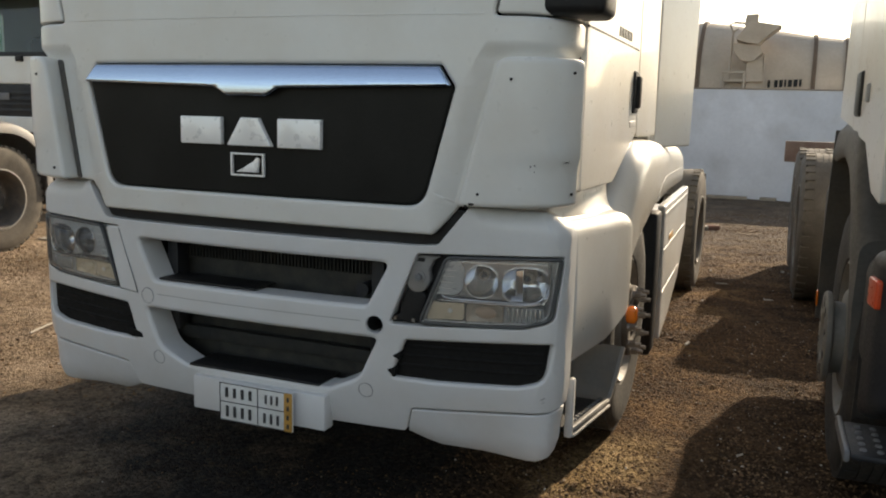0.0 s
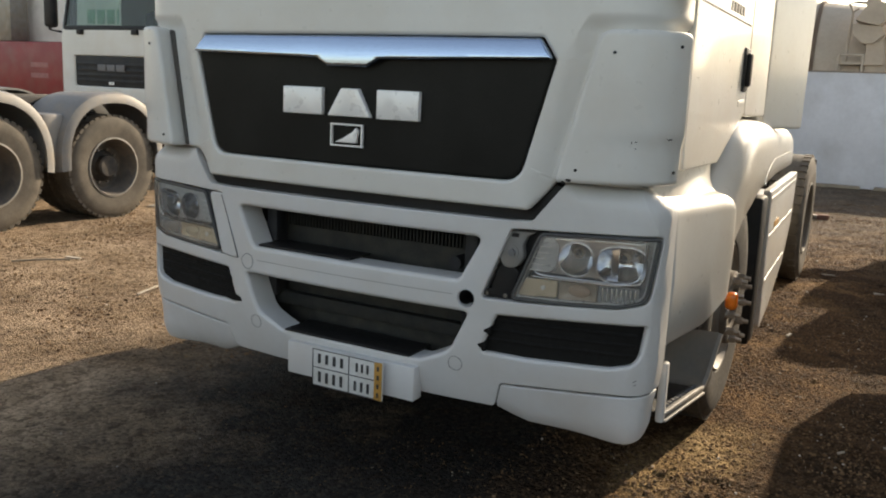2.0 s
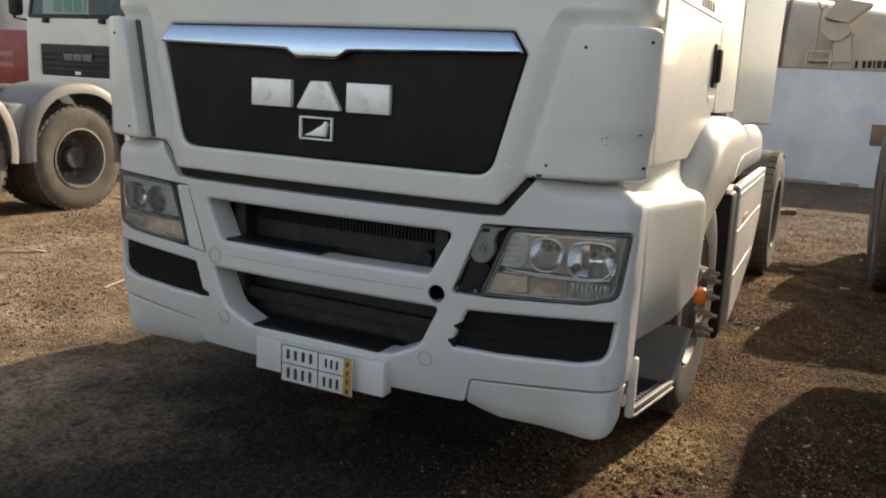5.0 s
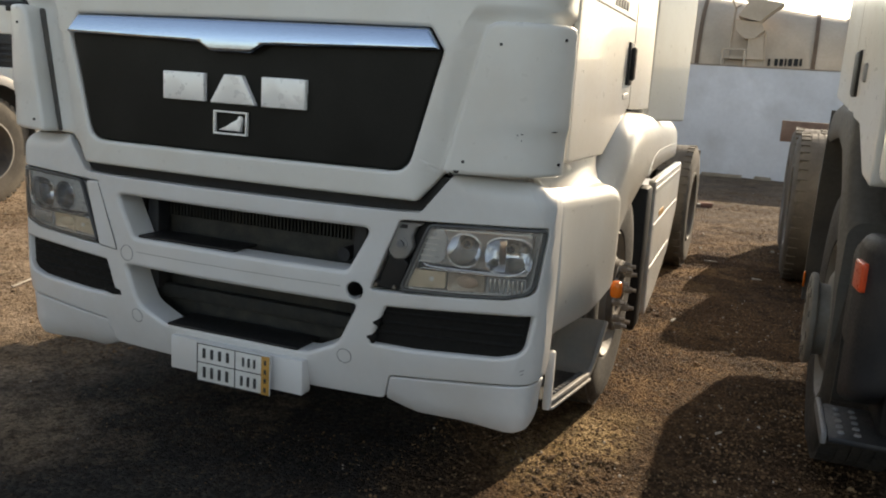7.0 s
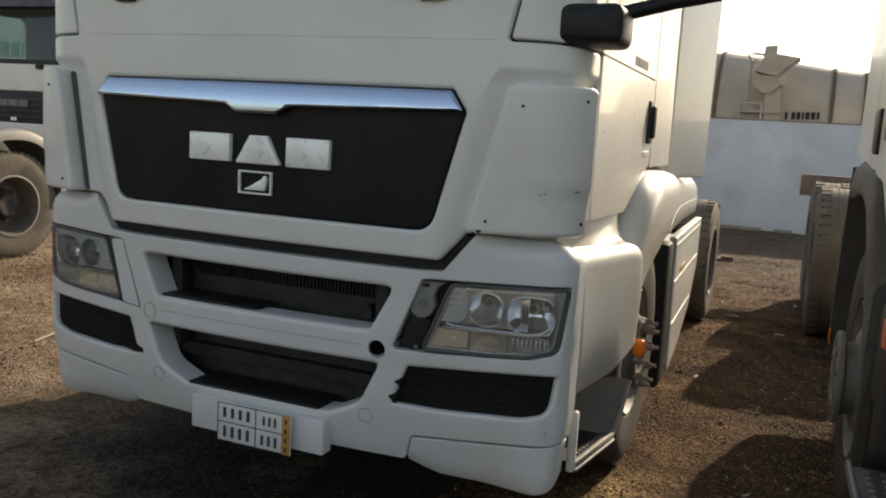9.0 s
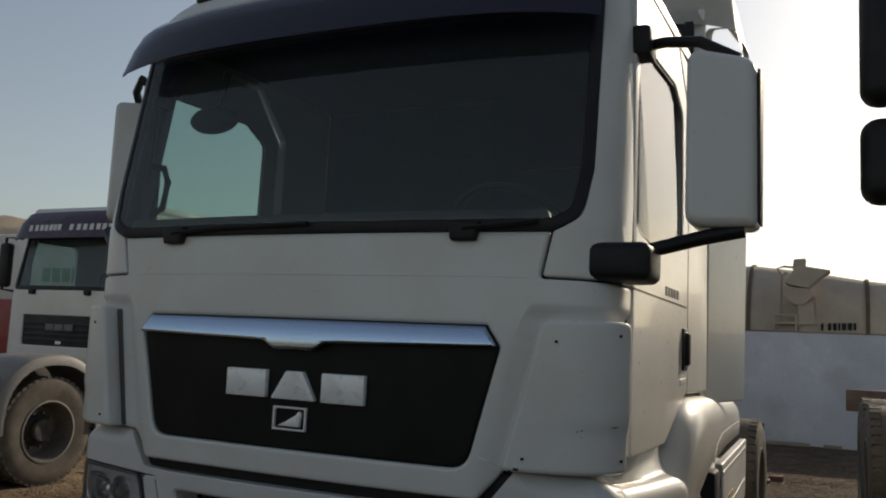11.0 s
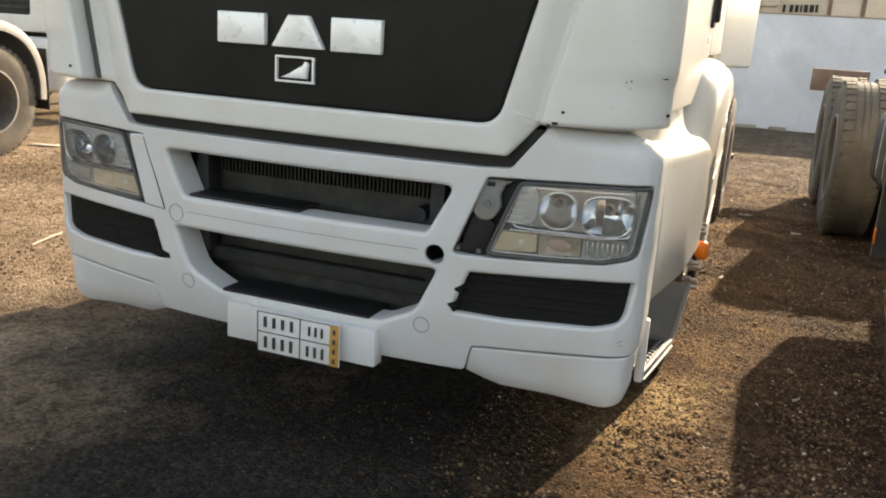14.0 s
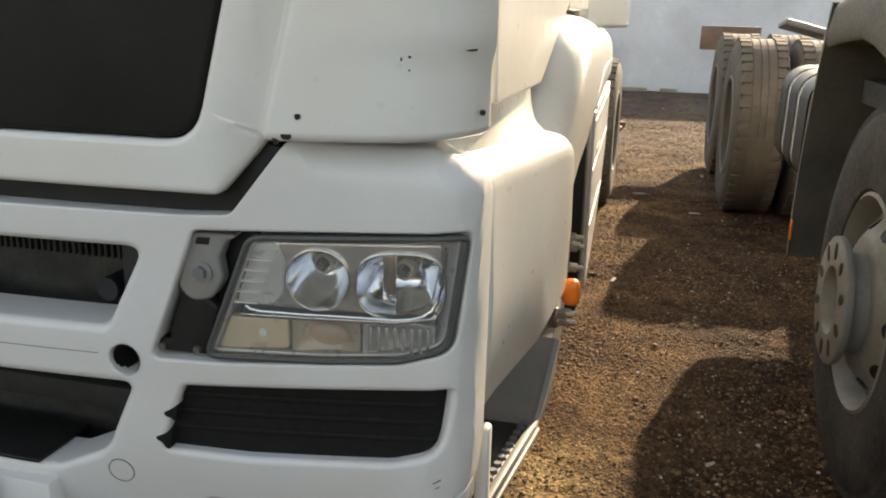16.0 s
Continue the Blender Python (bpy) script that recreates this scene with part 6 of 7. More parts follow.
def build_left_truck():
    lt = thing("tractor_truck", "white truck with slatted dark grille and dark purple sun visor", "truck", "parked tractor trucks", at=pose(-7.66, 5.4, 0) @ Matrix.Scale(1.045, 4))
    skin = Skin(-0.02, 0.05, 0.92, 0.2, 88, 2.2, lean=0.2, z0=1.95, taper=0.012)
    s = skin.s_of_x
    end = skin.s_of_y(0.25)
    ws = mirrored([(s(0.97), 2.66, 0.05), (s(0.94), 1.96, 0.06)])
    gr = mirrored([(s(0.715), 1.62, 0.03), (s(0.705), 1.235, 0.04)])
    front = mirrored([(end, 2.95, 0.03), (end, 1.05, 0.05)])
    weighted(part("cab_front", sheet(skin, rounded(front), [rounded(ws), rounded(gr)], r=0.02, depth=0.06, step=0.08, zstep=0.2), PAINT, lt))
    g1 = part("grille", sheet(skin, rounded(gr), r=0.004, depth=0.01, proud=-0.02, step=0.15), GREY_PLASTIC, lt, "dark slatted grille with silver shapes")
    for z in (1.29, 1.36, 1.43, 1.50):
        part("slat", sheet(skin, rounded([(s(-0.69), z + 0.035, 0.008), (s(-0.69), z, 0.008), (s(0.69), z, 0.008), (s(0.69), z + 0.035, 0.008)]), r=0.006, depth=0.02, proud=-0.004, step=0.2), GREY_PLASTIC, g1)
    for x0, x1 in ((-0.24, -0.09), (-0.07, 0.08), (0.10, 0.25)):
        part("name_shape", sheet(skin, rounded([(s(x0), 1.515, 0.004), (s(x0), 1.43, 0.004), (s(x1), 1.43, 0.004), (s(x1), 1.515, 0.004)]), r=0.003, depth=0.015, proud=0.008, step=0.2), GREY_MID, g1)
    part("badge_shape", sheet(skin, rounded([(s(-0.04), 1.30, 0), (s(-0.04), 1.26, 0), (s(0.05), 1.26, 0), (s(0.05), 1.30, 0)]), r=0.002, depth=0.012, proud=0.004), SILVER, g1)
    part("windscreen", sheet(skin, rounded(ws), r=0.002, depth=0.004, proud=-0.015, step=0.15, zstep=0.3), WINDSCREEN, lt, "green-tinted windscreen").visible_shadow = False
    part("windscreen_seal", ring(skin, inset(rounded(ws)[::-1] if area2(rounded(ws)) < 0 else rounded(ws), -0.015), 0.055, 0.004, 0.02, 0.003, 0.15, 0.3), BLACK, lt)
    purple = material("purple_visor", (0.05, 0.022, 0.05), 0.35, 0, 0.2, 4, 60, 0, (0.2, 0.16, 0.14), 0.3)
    bm = bmesh.new()
    prof = [(3.0, 0.0), (2.98, 0.05), (2.85, 0.12), (2.62, 0.16), (2.618, 0.15), (2.83, 0.105), (2.95, 0.03)]
    rings = []
    for q in np.linspace(-1, 1, 31):
        rings.append([bm.verts.new(skin(q * skin.s_of_y(0.12), -d, z)) for z, d in prof])
    for a, b in zip(rings, rings[1:]):
        for k in range(7):
            bm.faces.new((a[k], a[(k + 1) % 7], b[(k + 1) % 7], b[k]))
    bm.faces.new(rings[0])
    bm.faces.new(rings[-1][::-1])
    v = part("sun_visor", bm, purple, lt, "dark purple sun visor with pale writing")
    xs = [-0.78, -0.66, -0.56, -0.47, -0.38, -0.30, -0.22, 0.0, 0.13, 0.24, 0.35, 0.46, 0.56, 0.66]
    for x in xs:
        part("writing_bar", sheet(skin, [(s(x), 2.80), (s(x), 2.72), (s(x + 0.065), 2.72), (s(x + 0.065), 2.80)], r=0.001, depth=0.004, proud=0.145, step=0.3), PLATE_WHITE, v, smooth=False)
    part("sticker", sheet(skin, [(s(0.79), 2.045), (s(0.79), 1.985), (s(0.91), 1.985), (s(0.91), 2.045)], r=0.001, depth=0.003, proud=-0.011, step=0.3), PLATE_WHITE, lt, "white sticker on the windscreen", smooth=False)
    for x in (-0.55, 0.45):
        part("wiper_housing", boxed(x - 0.05, x + 0.05, -0.05, 0.02, 1.885, 1.95, 0.015), BLACK, lt)
    for g in (1, -1):
        sd = Side(g * 1.12, 0.01, 0.25, 0.012, 1.95)
        win = [(0.35, 2.62, 0.05), (0.35, 2.0, 0.05), (1.1, 2.0, 0.05), (1.1, 2.62, 0.1)]
        dr = part("door", sheet(sd, rounded([(0.26, 2.95, 0.02), (0.26, 1.1, 0.02), (1.9, 1.3, 0.02), (1.9, 2.95, 0.02)]), [rounded(win)], r=0.008, depth=0.05, step=0.4), PAINT, lt)
        part("side_window", sheet(sd, rounded(win), r=0.001, depth=0.003, proud=-0.012, step=0.6), SIDE_GLASS, dr).visible_shadow = False
        if g < 0:
            m = new("mirror")
            m.parent = lt
            part("mirror_shell", boxed(min(g * 1.2, g * 1.38), max(g * 1.2, g * 1.38), 0.05, 0.18, 1.98, 2.58, 0.05, None, 3), BLACK, m)
            b = bmesh.new()
            tube(b, [(g * 1.1, 0.2, 2.65), (g * 1.3, 0.1, 2.65), (g * 1.3, 0.1, 1.95), (g * 1.1, 0.2, 1.92)], 0.02, 8)
            part("mirror_stay", b, BLACK, m)
        part("chassis_rail", boxed(min(g * 0.38, g * 0.46), max(g * 0.38, g * 0.46), 0.4, 6.5, 0.74, 1.0, 0.01), DARK_STEEL, lt)
    part("bumper", boxed(-1.2, 1.2, -0.08, 0.3, 0.4, 1.0, 0.08, None, 4), PAINT, lt)
    part("roof", boxed(-1.1, 1.1, 0.3, 1.9, 2.93, 3.08, 0.07, None, 4), PAINT, lt)
    part("cab_back", boxed(-1.1, 1.1, 1.86, 1.91, 1.1, 3.0, 0.01), PAINT, lt)
    part("cab_floor", boxed(-1.07, 1.07, 0.15, 1.85, 1.1, 1.18), CAB_INSIDE, lt)
    part("dashboard", boxed(-1.05, 1.05, 0.1, 0.5, 1.5, 1.95, 0.05), CAB_INSIDE, lt)
    for x in (-0.5, 0.5):
        part("cab_seat", boxed(x - 0.25, x + 0.25, 1.2, 1.4, 1.2, 2.3, 0.08), CAB_INSIDE, lt)
    b = bmesh.new()
    cyl(b, (0.1, 0.6, 3.05), (0.12, 0.6, 3.75), 0.006, 0.003, 6)
    part("aerial", b, BLACK, lt)
    axle(lt, 1.42, 1.15, "steer", True)
    axle(lt, 5.2, 1.15, "drive", True)


build_left_truck()


def build_tandem():
    tc = thing("tractor_truck", "tractor truck rear with grey mudguards and dusty tandem wheels", "truck", "parked tractor trucks", at=pose(-6.5, 2.11, 0))
    for y in (0.0, 1.34):
        axle(tc, y, 1.15, "drive", True)
    for g in (1, -1):
        part("chassis_rail", boxed(min(g * 0.38, g * 0.46), max(g * 0.38, g * 0.46), -5.2, 2.1, 0.72, 0.96, 0.01), DARK_STEEL, tc)
        for y in (0.0, 1.34):
            bm = bmesh.new()
            rows = []
            for a in np.linspace(-8, 188, 30):
                k = math.radians(a)
                e = 2.3
                f = (abs(math.cos(k)) ** e + abs(math.sin(k)) ** e) ** (-1 / e)
                yy, zz = 0.63 * f * math.cos(k), 0.6 + 0.66 * f * math.sin(k)
                q = Vector((0, math.cos(k), math.sin(k)))
                rows.append([bm.verts.new((g * x, y + yy + q.y * o, zz + q.z * o)) for x, o in ((0.5, 0.0), (1.1, 0.02), (1.16, 0.0), (1.18, -0.04), (1.182, -0.09), (1.168, -0.092), (1.15, -0.03), (1.1, -0.005), (0.5, -0.02))])
            for a, b in zip(rows, rows[1:]):
                for k in range(9):
                    bm.faces.new((a[k], a[(k + 1) % 9], b[(k + 1) % 9], b[k]))
            bm.faces.new(rows[0])
            bm.faces.new(rows[-1][::-1])
            part("mudguard", bm, GUARD, tc, "light grey plastic mudguard")
        # black plate added behind the wheels so the guard openings stay dark
        part("guard_blocker", boxed(min(g * 0.44, g * 0.47), max(g * 0.44, g * 0.47), -0.62, 1.98, 0.3, 1.2, 0.01), BLACK, tc)
        part("mudguard_link", boxed(min(g * 0.5, g * 1.1), max(g * 0.5, g * 1.1), 0.57, 0.8, 0.55, 1.06, 0.03), GUARD, tc)
        part("flap", boxed(min(g * 0.5, g * 1.12), max(g * 0.5, g * 1.12), 2.02, 2.04, 0.4, 1.0, 0.005), BLACK, tc)
    for y in (-1.2, 0.6, 2.0):
        part("cross_beam", boxed(-0.4, 0.4, y, y + 0.12, 0.75, 0.92, 0.01), DARK_STEEL, tc)
    part("fifth_wheel", boxed(-0.45, 0.45, 0.2, 1.1, 0.98, 1.06, 0.04), DARK_STEEL, tc)
    # its cab stands ahead of the rear axles
    cab = Skin(-5.3, 0.055, 0.92, 0.2, 88, -3.2, lean=0.17, z0=1.95, taper=0.012)
    s, e = cab.s_of_x, cab.s_of_y(-5.05)
    ws = mirrored([(s(0.97), 2.7, 0.05), (s(0.94), 1.96, 0.06)])
    weighted(part("cab_front", sheet(cab, rounded(mirrored([(e, 2.95, 0.03), (e, 1.05, 0.05)])), [rounded(ws)], r=0.02, depth=0.06, step=0.08, zstep=0.2), PAINT, tc))
    part("windscreen", sheet(cab, rounded(ws), r=0.002, depth=0.004, proud=-0.015, step=0.15, zstep=0.3), WINDSCREEN, tc).visible_shadow = False
    part("grille", sheet(cab, rounded(mirrored([(s(0.7), 1.6, 0.03), (s(0.66), 1.22, 0.03)])), r=0.01, depth=0.02, proud=0.012, step=0.1), GREY_PLASTIC, tc)
    for g in (1, -1):
        sd = Side(g * 1.12, 0.01, -5.05, 0.012, 1.95)
        win = [(-4.95, 2.62, 0.05), (-4.95, 2.0, 0.05), (-4.2, 2.0, 0.05), (-4.2, 2.62, 0.1)]
        dr = part("door", sheet(sd, rounded([(-5.04, 2.95, 0.02), (-5.04, 1.1, 0.02), (-3.4, 1.3, 0.02), (-3.4, 2.95, 0.02)]), [rounded(win)], r=0.008, depth=0.05, step=0.4), PAINT, tc)
        part("side_window", sheet(sd, rounded(win), r=0.001, depth=0.003, proud=-0.012, step=0.6), SIDE_GLASS, dr).visible_shadow = False
        part("wheel_arch", boxed(min(g * 0.8, g * 1.18), max(g * 0.8, g * 1.18), -4.6, -3.2, 1.06, 1.2, 0.05, None, 3), GUARD, tc)
    part("cab_back", boxed(-1.1, 1.1, -3.45, -3.4, 1.1, 2.98, 0.01), PAINT, tc)
    part("cab_floor", boxed(-1.05, 1.05, -5.0, -3.45, 1.1, 1.18), CAB_INSIDE, tc)
    part("dashboard", boxed(-1.03, 1.03, -5.1, -4.75, 1.5, 1.94, 0.05), CAB_INSIDE, tc)
    part("roof", boxed(-1.1, 1.1, -5.0, -3.4, 2.93, 3.1, 0.08, None, 4), PAINT, tc)
    axle(tc, -3.9, 1.15, "steer", True)
    part("bumper", boxed(-1.15, 1.15, -5.35, -4.7, 0.4, 1.05, 0.08, None, 3), GREY_PLASTIC, tc)


build_tandem()


def build_far_left():
    rd = thing("tipper_truck", "red truck body with a pale lettered side panel", "truck", at=pose(-11.0, 8.2, 0))
    part("body", boxed(-7.0, 1.2, 0, 3.5, 0.98, 2.02, 0.05), RED, rd, "red painted steel body")
    for k in range(2):
        part("writing_bar", boxed(-2.22, -1.72, -0.006, 0.002, 1.54 - 0.2 * k, 1.63 - 0.2 * k), material("faded_pink", (0.42, 0.17, 0.15), 0.6, 0, 0.2, 8, 60) if k == 0 else bpy.data.materials["faded_pink"], rd, smooth=False)
    part("post", boxed(-3.25, -2.85, 0.05, 0.45, 2.02, 3.6, 0.02), STEEL, rd)
    axle(rd, 1.8, 1.1, "drive", True)
    part("upper_panel", boxed(-7.0, 1.2, 0.6, 3.4, 2.02, 3.35, 0.06), material("cream_panel", (0.82, 0.79, 0.73), 0.7, 0, 0.12, 1.5, 20, 0.002, (0.4, 0.32, 0.24), 0.4), rd, "cream coloured panel")
    part("ledge", boxed(-1.6, 1.2, 0.5, 0.6, 2.06, 2.1, 0.01), STEEL, rd)
    green = material("green_letters", (0.24, 0.42, 0.28), 0.6, 0, 0.2, 6, 40)
    for k in range(5):
        part("writing_bar", boxed(-1.3 + 0.27 * k, -1.1 + 0.27 * k, 0.585, 0.602, 2.4, 2.66), green, rd, smooth=False)
    mound = bmesh.new()
    bmesh.ops.create_icosphere(mound, subdivisions=5, radius=1, matrix=Matrix.Translation((-34, 24, 0)) @ Matrix.Diagonal((14, 9, 6.2, 1)))
    for v in mound.verts:
        v.co += Vector((noise.noise(v.co * 0.3), noise.noise(v.co * 0.3 + Vector((7, 0, 0))), noise.noise(v.co * 0.35 + Vector((0, 9, 0))))) * 0.7
    tagged(part("dune", mound, material("heap_sand", (0.4, 0.32, 0.23), 0.95, 0, 0.2, 0.4, 6, 0.05), None), "pale mound of sand beyond the yard", "mound")


build_far_left()

# ---- mixer truck behind the wall ----


def build_mixer():
    mx = thing("concrete_mixer", "beige concrete mixer with hoops and a charging hopper", "mixer truck", at=pose(0.83, 18.2, 0))
    bm = bmesh.new()
    prof = [(0.5, -4.6), (0.8, -4.4), (1.3, -3.0), (1.46, -1.6), (1.45, -0.9), (1.32, 0.2), (1.14, 1.32), (1.04, 2.2), (0.93, 3.0), (0.75, 4.2), (0.5, 4.4)]
    lathe(bm, prof, 48, Matrix.Translation((0, 0, 2.25)))
    drum = part("drum", bm, DRUM, mx, "dusty beige drum", sharp=60)
    dark = material("rusty_hoop", (0.16, 0.11, 0.075), 0.8, 0.2, 0.2, 5, 40, 0.001)
    for x, r in ((-1.0, 1.46), (1.32, 1.15), (1.95, 1.08)):
        bm = bmesh.new()
        lathe(bm, [(r - 0.03, x - 0.04), (r + 0.03, x - 0.04), (r + 0.03, x + 0.04), (r - 0.03, x + 0.04)], 48, Matrix.Translation((0, 0, 2.25)), closed=True)
        part("hoop", bm, dark, drum, "rusty steel hoop")
    # charging hopper and its frame, on the near side
    hop = new("hopper")
    hop.parent = mx
    tagged(hop, "beige steel charging hopper on a frame")
    y = -1.6

    def slab(name, outline, y0, y1):
        """A plate cut to an outline in x and z, y0 to y1 thick."""
        bm = bmesh.new()
        rows = [[bm.verts.new((x, yy, z)) for x, z in outline] for yy in (y0, y1)]
        n = len(outline)
        for k in range(n):
            bm.faces.new((rows[0][k], rows[0][(k + 1) % n], rows[1][(k + 1) % n], rows[1][k]))
        bm.faces.new(rows[0])
        bm.faces.new(rows[1][::-1])
        bmesh.ops.bevel(bm, geom=bm.edges[:], offset=0.012, segments=2, affect="EDGES")
        return part(name, bm, DRUM, hop)

    slab("funnel", ((-0.24, 3.16), (-0.02, 3.5), (0.2, 3.5), (0.63, 3.43), (0.32, 3.2), (0.2, 3.06), (-0.02, 3.1)), y - 0.4, y + 0.3)
    slab("funnel_neck", ((-0.3, 3.1), (-0.02, 3.06), (0.22, 3.08), (0.3, 2.9), (0.12, 2.72), (-0.06, 2.72), (-0.24, 2.88)), y - 0.3, y + 0.25)
    slab("cap", ((-0.1, 3.46), (-0.08, 3.68), (0.16, 3.7), (0.15, 3.46)), y - 0.15, y + 0.15)
    slab("chute", ((0.0, 2.74), (0.3, 2.78), (0.37, 2.15), (0.02, 2.15)), y - 0.2, y + 0.2)
    slab("platform", ((-0.45, 2.36), (0.36, 2.36), (0.36, 2.31), (-0.45, 2.31)), y - 0.3, y + 0.25)
    for pts in (((-0.36, y, 1.9), (-0.32, y, 3.35), (-0.22, y, 3.42)), ((0.36, y, 1.9), (0.33, y, 2.9)), ((-0.46, y - 0.3, 2.36), (-0.42, y - 0.3, 2.5), (0.0, y - 0.3, 2.5)), ((-0.46, y - 0.3, 1.9), (-0.46, y - 0.3, 2.5)), ((-0.02, y - 0.3, 1.9), (-0.02, y - 0.3, 2.5)), ((-0.32, y, 3.36), (-0.4, y, 3.5), (-0.28, y, 3.54), (-0.08, y, 3.52))):
        b = bmesh.new()
        tube(b, pts, 0.025, 8)
        part("frame_tube", b, DRUM, hop)
    part("ladder", boxed(-0.4, -0.06, y - 0.1, y - 0.05, 1.2, 2.3, 0.02), DRUM, hop)
    for x, w in ((0.43, 0.05), (0.56, 0.07), (0.66, 0.07), (0.76, 0.04), (0.83, 0.08), (0.94, 0.08), (1.05, 0.05)):
        r = float(np.interp(x, [q for _, q in prof], [q for q, _ in prof]))
        zl = 2.2 + 0.05 * x
        part("writing_bar", boxed(x, x + w, -r - 0.012, -r + 0.05, zl, zl + 0.15), BLACK, drum, smooth=False)
    for x in (-3.0, 3.0):
        part("drum_stand", boxed(x - 0.15, x + 0.15, -0.6, 0.6, 0.9, 1.6, 0.03), DARK_STEEL, mx)
    part("chassis", boxed(-5, 5, -0.5, 0.5, 0.7, 1.0, 0.02), DARK_STEEL, mx)
    for x in (-3.5, 2.0, 3.4):
        for yy in (-1.0, 1.0):
            b = bmesh.new()
            cyl(b, (x, yy - 0.15, 0.52), (x, yy + 0.15, 0.52), 0.52, n=32)
            part("wheel", b, RUBBER, mx)


build_mixer()

# ---- loose things on the ground ----


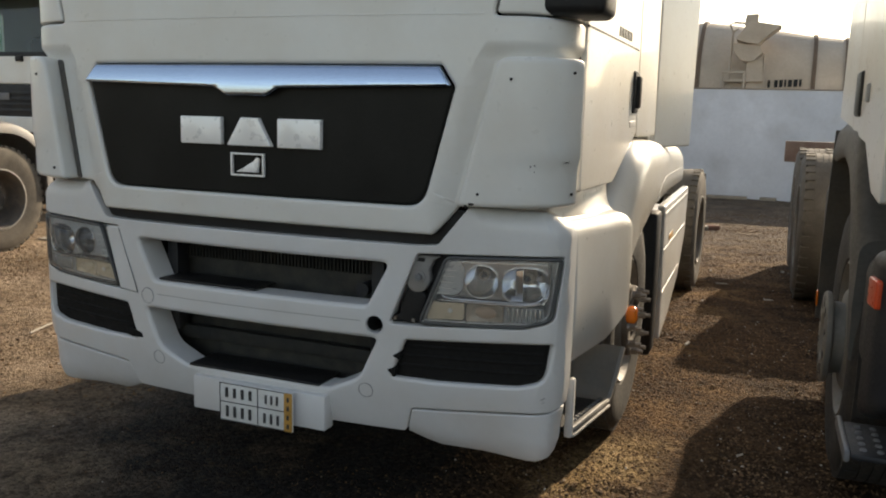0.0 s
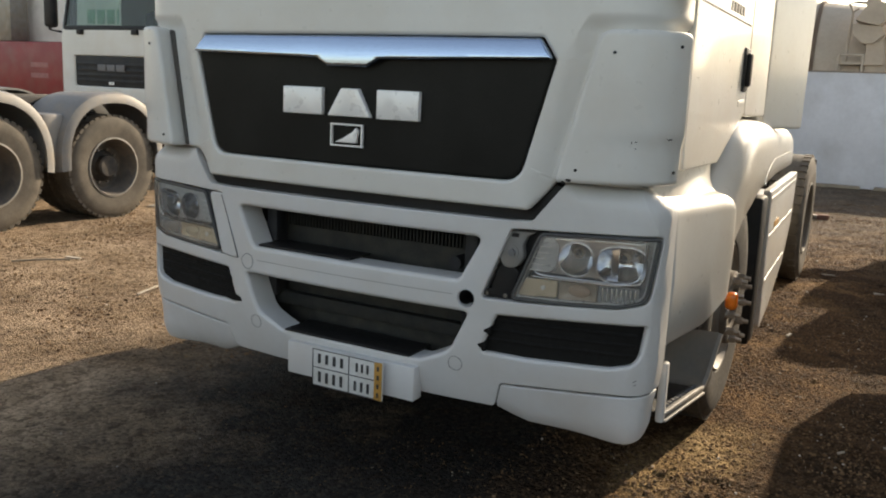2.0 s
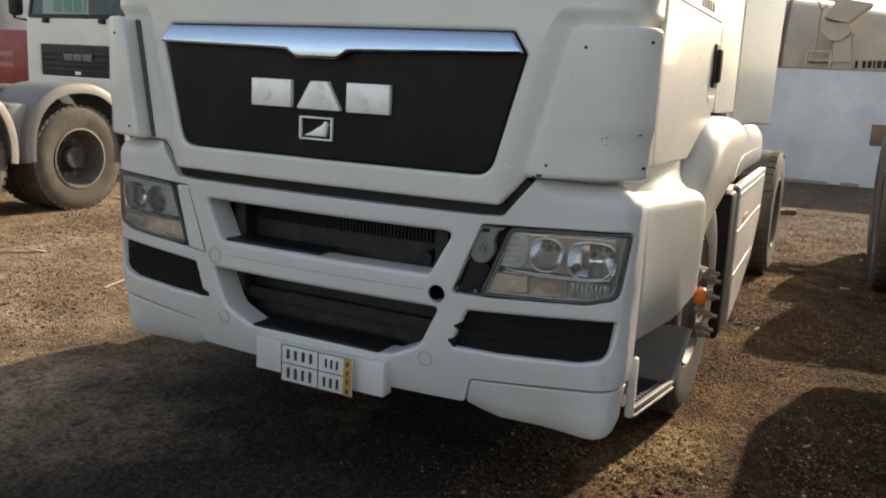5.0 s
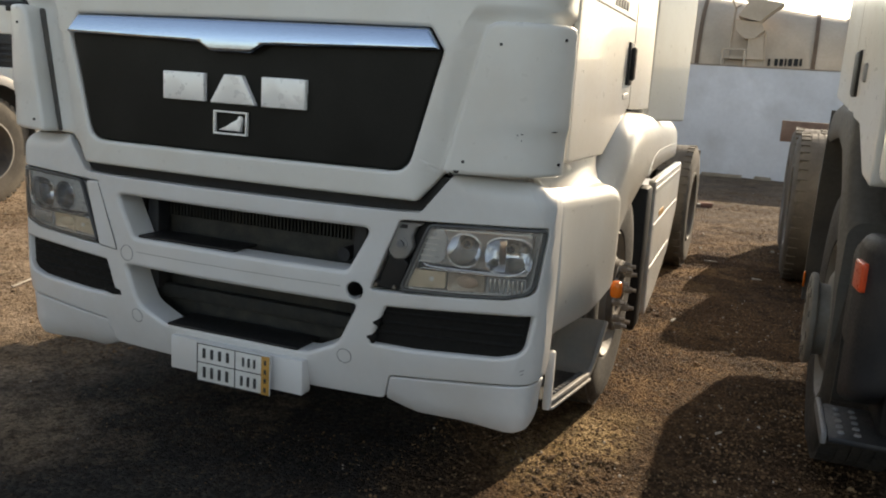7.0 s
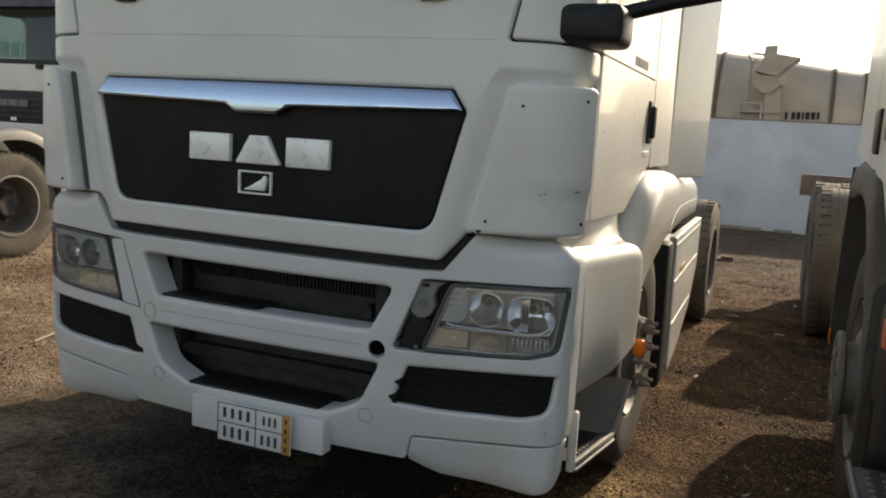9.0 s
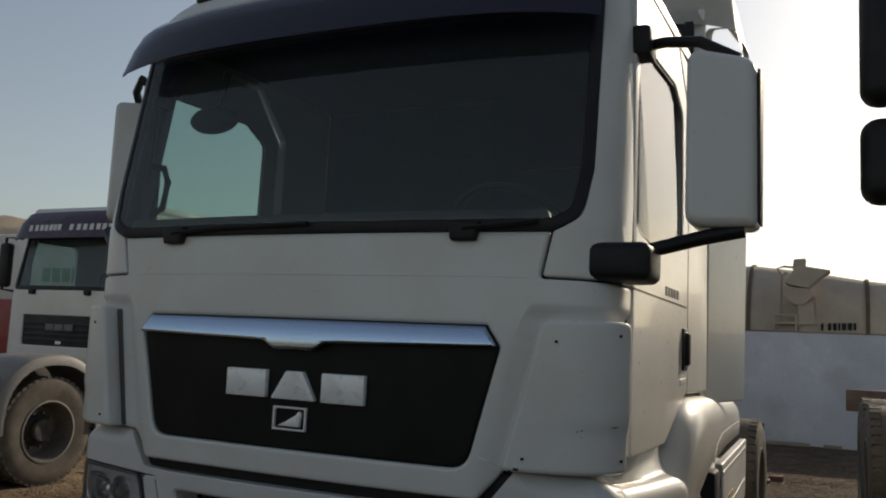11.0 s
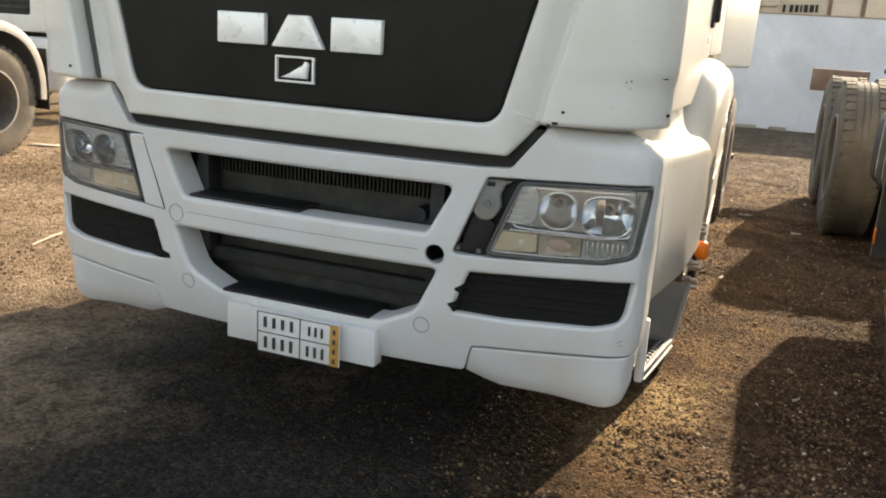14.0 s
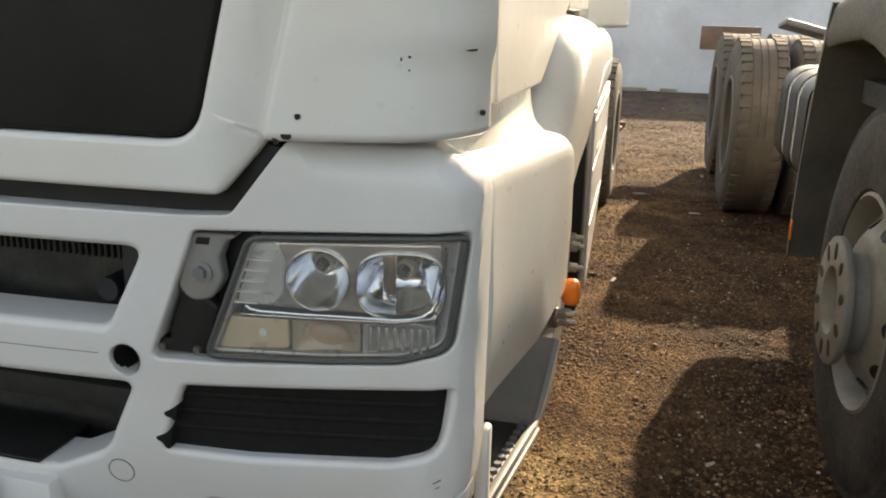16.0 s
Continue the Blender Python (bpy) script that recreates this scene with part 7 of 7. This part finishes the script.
def build_loose():
    rng = random.Random(4)
    # gravel: uncountable
    vs, fs = [], []
    zones = ((62000, 0.5, 2.3, -1.5, 4.0, 0.003, 0.0085), (16000, 0.2, 2.6, 3.0, 12.0, 0.005, 0.011), (13000, -5.5, -1.2, 0.2, 7.0, 0.005, 0.012), (9000, -2.2, 1.4, -2.0, 0.4, 0.002, 0.0045))
    for count, x0, x1, y0, y1, r0, r1 in zones:
        for _ in range(count):
            x, y = rng.uniform(x0, x1), rng.uniform(y0, y1)
            # the loose stones thin out towards the trodden earth before the truck
            if x0 == 0.5 and y < 0.5 and rng.random() > min(1.0, max(0.0, (x - 0.45) / 0.9 + 0.6 * y)):
                continue
            clump = noise.noise(Vector((x * 1.4, y * 1.4, 3))) + 0.7 * noise.noise(Vector((x * 4.5, y * 4.5, 8)))
            if rng.random() > 0.62 + 0.75 * clump:
                continue
            r = (r0 + (r1 - r0) * rng.random() ** 2.5) * (1.0 + 0.5 * max(0.0, clump))
            if rng.random() < 0.006:
                r *= 2.2
            z = relief(x, y)
            n = len(vs)
            a0 = rng.uniform(0, 6.3)
            hz = z + r * rng.uniform(0.35, 0.8)
            tx, ty = rng.uniform(-0.25, 0.25), rng.uniform(-0.25, 0.25)
            for k in range(5):
                a = a0 + k * 1.2566
                q = r * rng.uniform(0.75, 1.2)
                vs.append((x + q * math.cos(a), y + q * math.sin(a), z - 0.002))
            for k in range(5):
                a = a0 + k * 1.2566 + 0.2
                q = r * rng.uniform(0.5, 0.8)
                vs.append((x + q * math.cos(a), y + q * math.sin(a), hz + q * (tx * math.cos(a) + ty * math.sin(a))))
            for k in range(5):
                j = (k + 1) % 5
                fs.append((n + k, n + j, n + 5 + j, n + 5 + k))
            fs.append((n + 5, n + 6, n + 7, n + 8, n + 9))
    me = bpy.data.meshes.new("gravel")
    me.from_pydata(vs, [], fs)
    m = bpy.data.materials.new("gravel_stone")
    m.use_nodes = True
    t = m.node_tree
    geo, cr = t.nodes.new("ShaderNodeNewGeometry"), t.nodes.new("ShaderNodeValToRGB")
    cr.color_ramp.elements[0].color, cr.color_ramp.elements[1].color = (0.05, 0.028, 0.013, 1), (0.55, 0.5, 0.44, 1)
    cr.color_ramp.elements.new(0.6).color = (0.155, 0.085, 0.038, 1)
    cr.color_ramp.elements.new(0.992).color = (0.5, 0.44, 0.36, 1)
    cr.color_ramp.elements.new(0.985).color = (0.26, 0.17, 0.09, 1)
    cr.color_ramp.elements.new(0.9).color = (0.23, 0.14, 0.068, 1)
    t.links.new(geo.outputs["Random Per Island"], cr.inputs[0])
    t.links.new(cr.outputs[0], t.nodes["Principled BSDF"].inputs["Base Color"])
    t.nodes["Principled BSDF"].inputs["Roughness"].default_value = 0.9
    me.materials.append(m)
    tagged(new("gravel", me), "loose brown gravel strewn over the yard", "gravel", kind="stuff")
    # larger loose pieces
    brickm = material("brick_red", (0.2, 0.1, 0.07), 0.9, 0, 0.2, 10, 60, 0.002)
    tagged(part("brick", boxed(-0.08, 0.08, -0.055, 0.055, 0, 0.07, 0.008, pose(0.9, 9.45, 0.0, 0, 0, 12)), brickm), "broken red-brown brick lying on the dirt", "brick")
    litter = material("litter_paper", (0.42, 0.37, 0.3), 0.8, 0, 0.1, 10, 60)
    wood = material("grey_wood", (0.32, 0.26, 0.19), 0.85, 0, 0.2, 8, 60)
    for x, y, w, a, mat, nm, lab in ((1.65, 1.25, 0.015, 20, litter, "paper_scrap", "small pale paper scrap on the dirt"), (1.29, 5.41, 0.06, 40, wood, "wood_chip", "pale splinter of wood on the dirt"), (1.7, 4.86, 0.04, 10, litter, "paper_scrap", "crumpled pale paper scrap on the dirt"),
                                     (1.233, 3.06, 0.026, 70, litter, "paper_scrap", "small pale paper scrap on the dirt"), (-3.96, 1.84, 0.06, 30, litter, "paper_scrap", "pale paper scrap on the dirt"), (-5.6, 4.3, 0.16, 15, litter, "paper_scrap", "torn pale paper scrap on the dirt")):
        bm = bmesh.new()
        box(bm, -w, w, -w * 0.35, w * 0.35, 0.0, 0.008, 0.003)
        for v in bm.verts:
            v.co.z += 0.012 * noise.noise(v.co * 25) + 0.008
        ob = part(nm, bm, mat)
        ob.matrix_basis = pose(x, y, relief(x, y), 0, 0, a)
        tagged(ob, lab, "litter")
    st = bmesh.new()
    tube(st, [(-2.63, 1.3, 0.02), (-2.66, 1.46, 0.03), (-2.7, 1.6, 0.025)], 0.007, 8)
    tagged(part("stick", st, litter), "pale bent stick lying on the dirt", "stick")
    st = bmesh.new()
    tube(st, [(-4.15, 1.44, 0.015), (-4.02, 1.6, 0.022), (-3.88, 1.75, 0.015)], 0.008, 8)
    tagged(part("stick", st, wood), "thin brown stick lying on the dirt", "stick")
    for x, y, ln, a in ((0.75, 14.62, 0.75, 3), (1.5, 14.7, 0.28, -10)):
        ob = part("plank", boxed(-ln / 2, ln / 2, -0.08, 0.08, 0, 0.06, 0.006), wood)
        ob.matrix_basis = pose(x, y, 0.0, 0, 0, a)
        tagged(ob, "weathered grey plank lying along the wall", "plank")


build_loose()
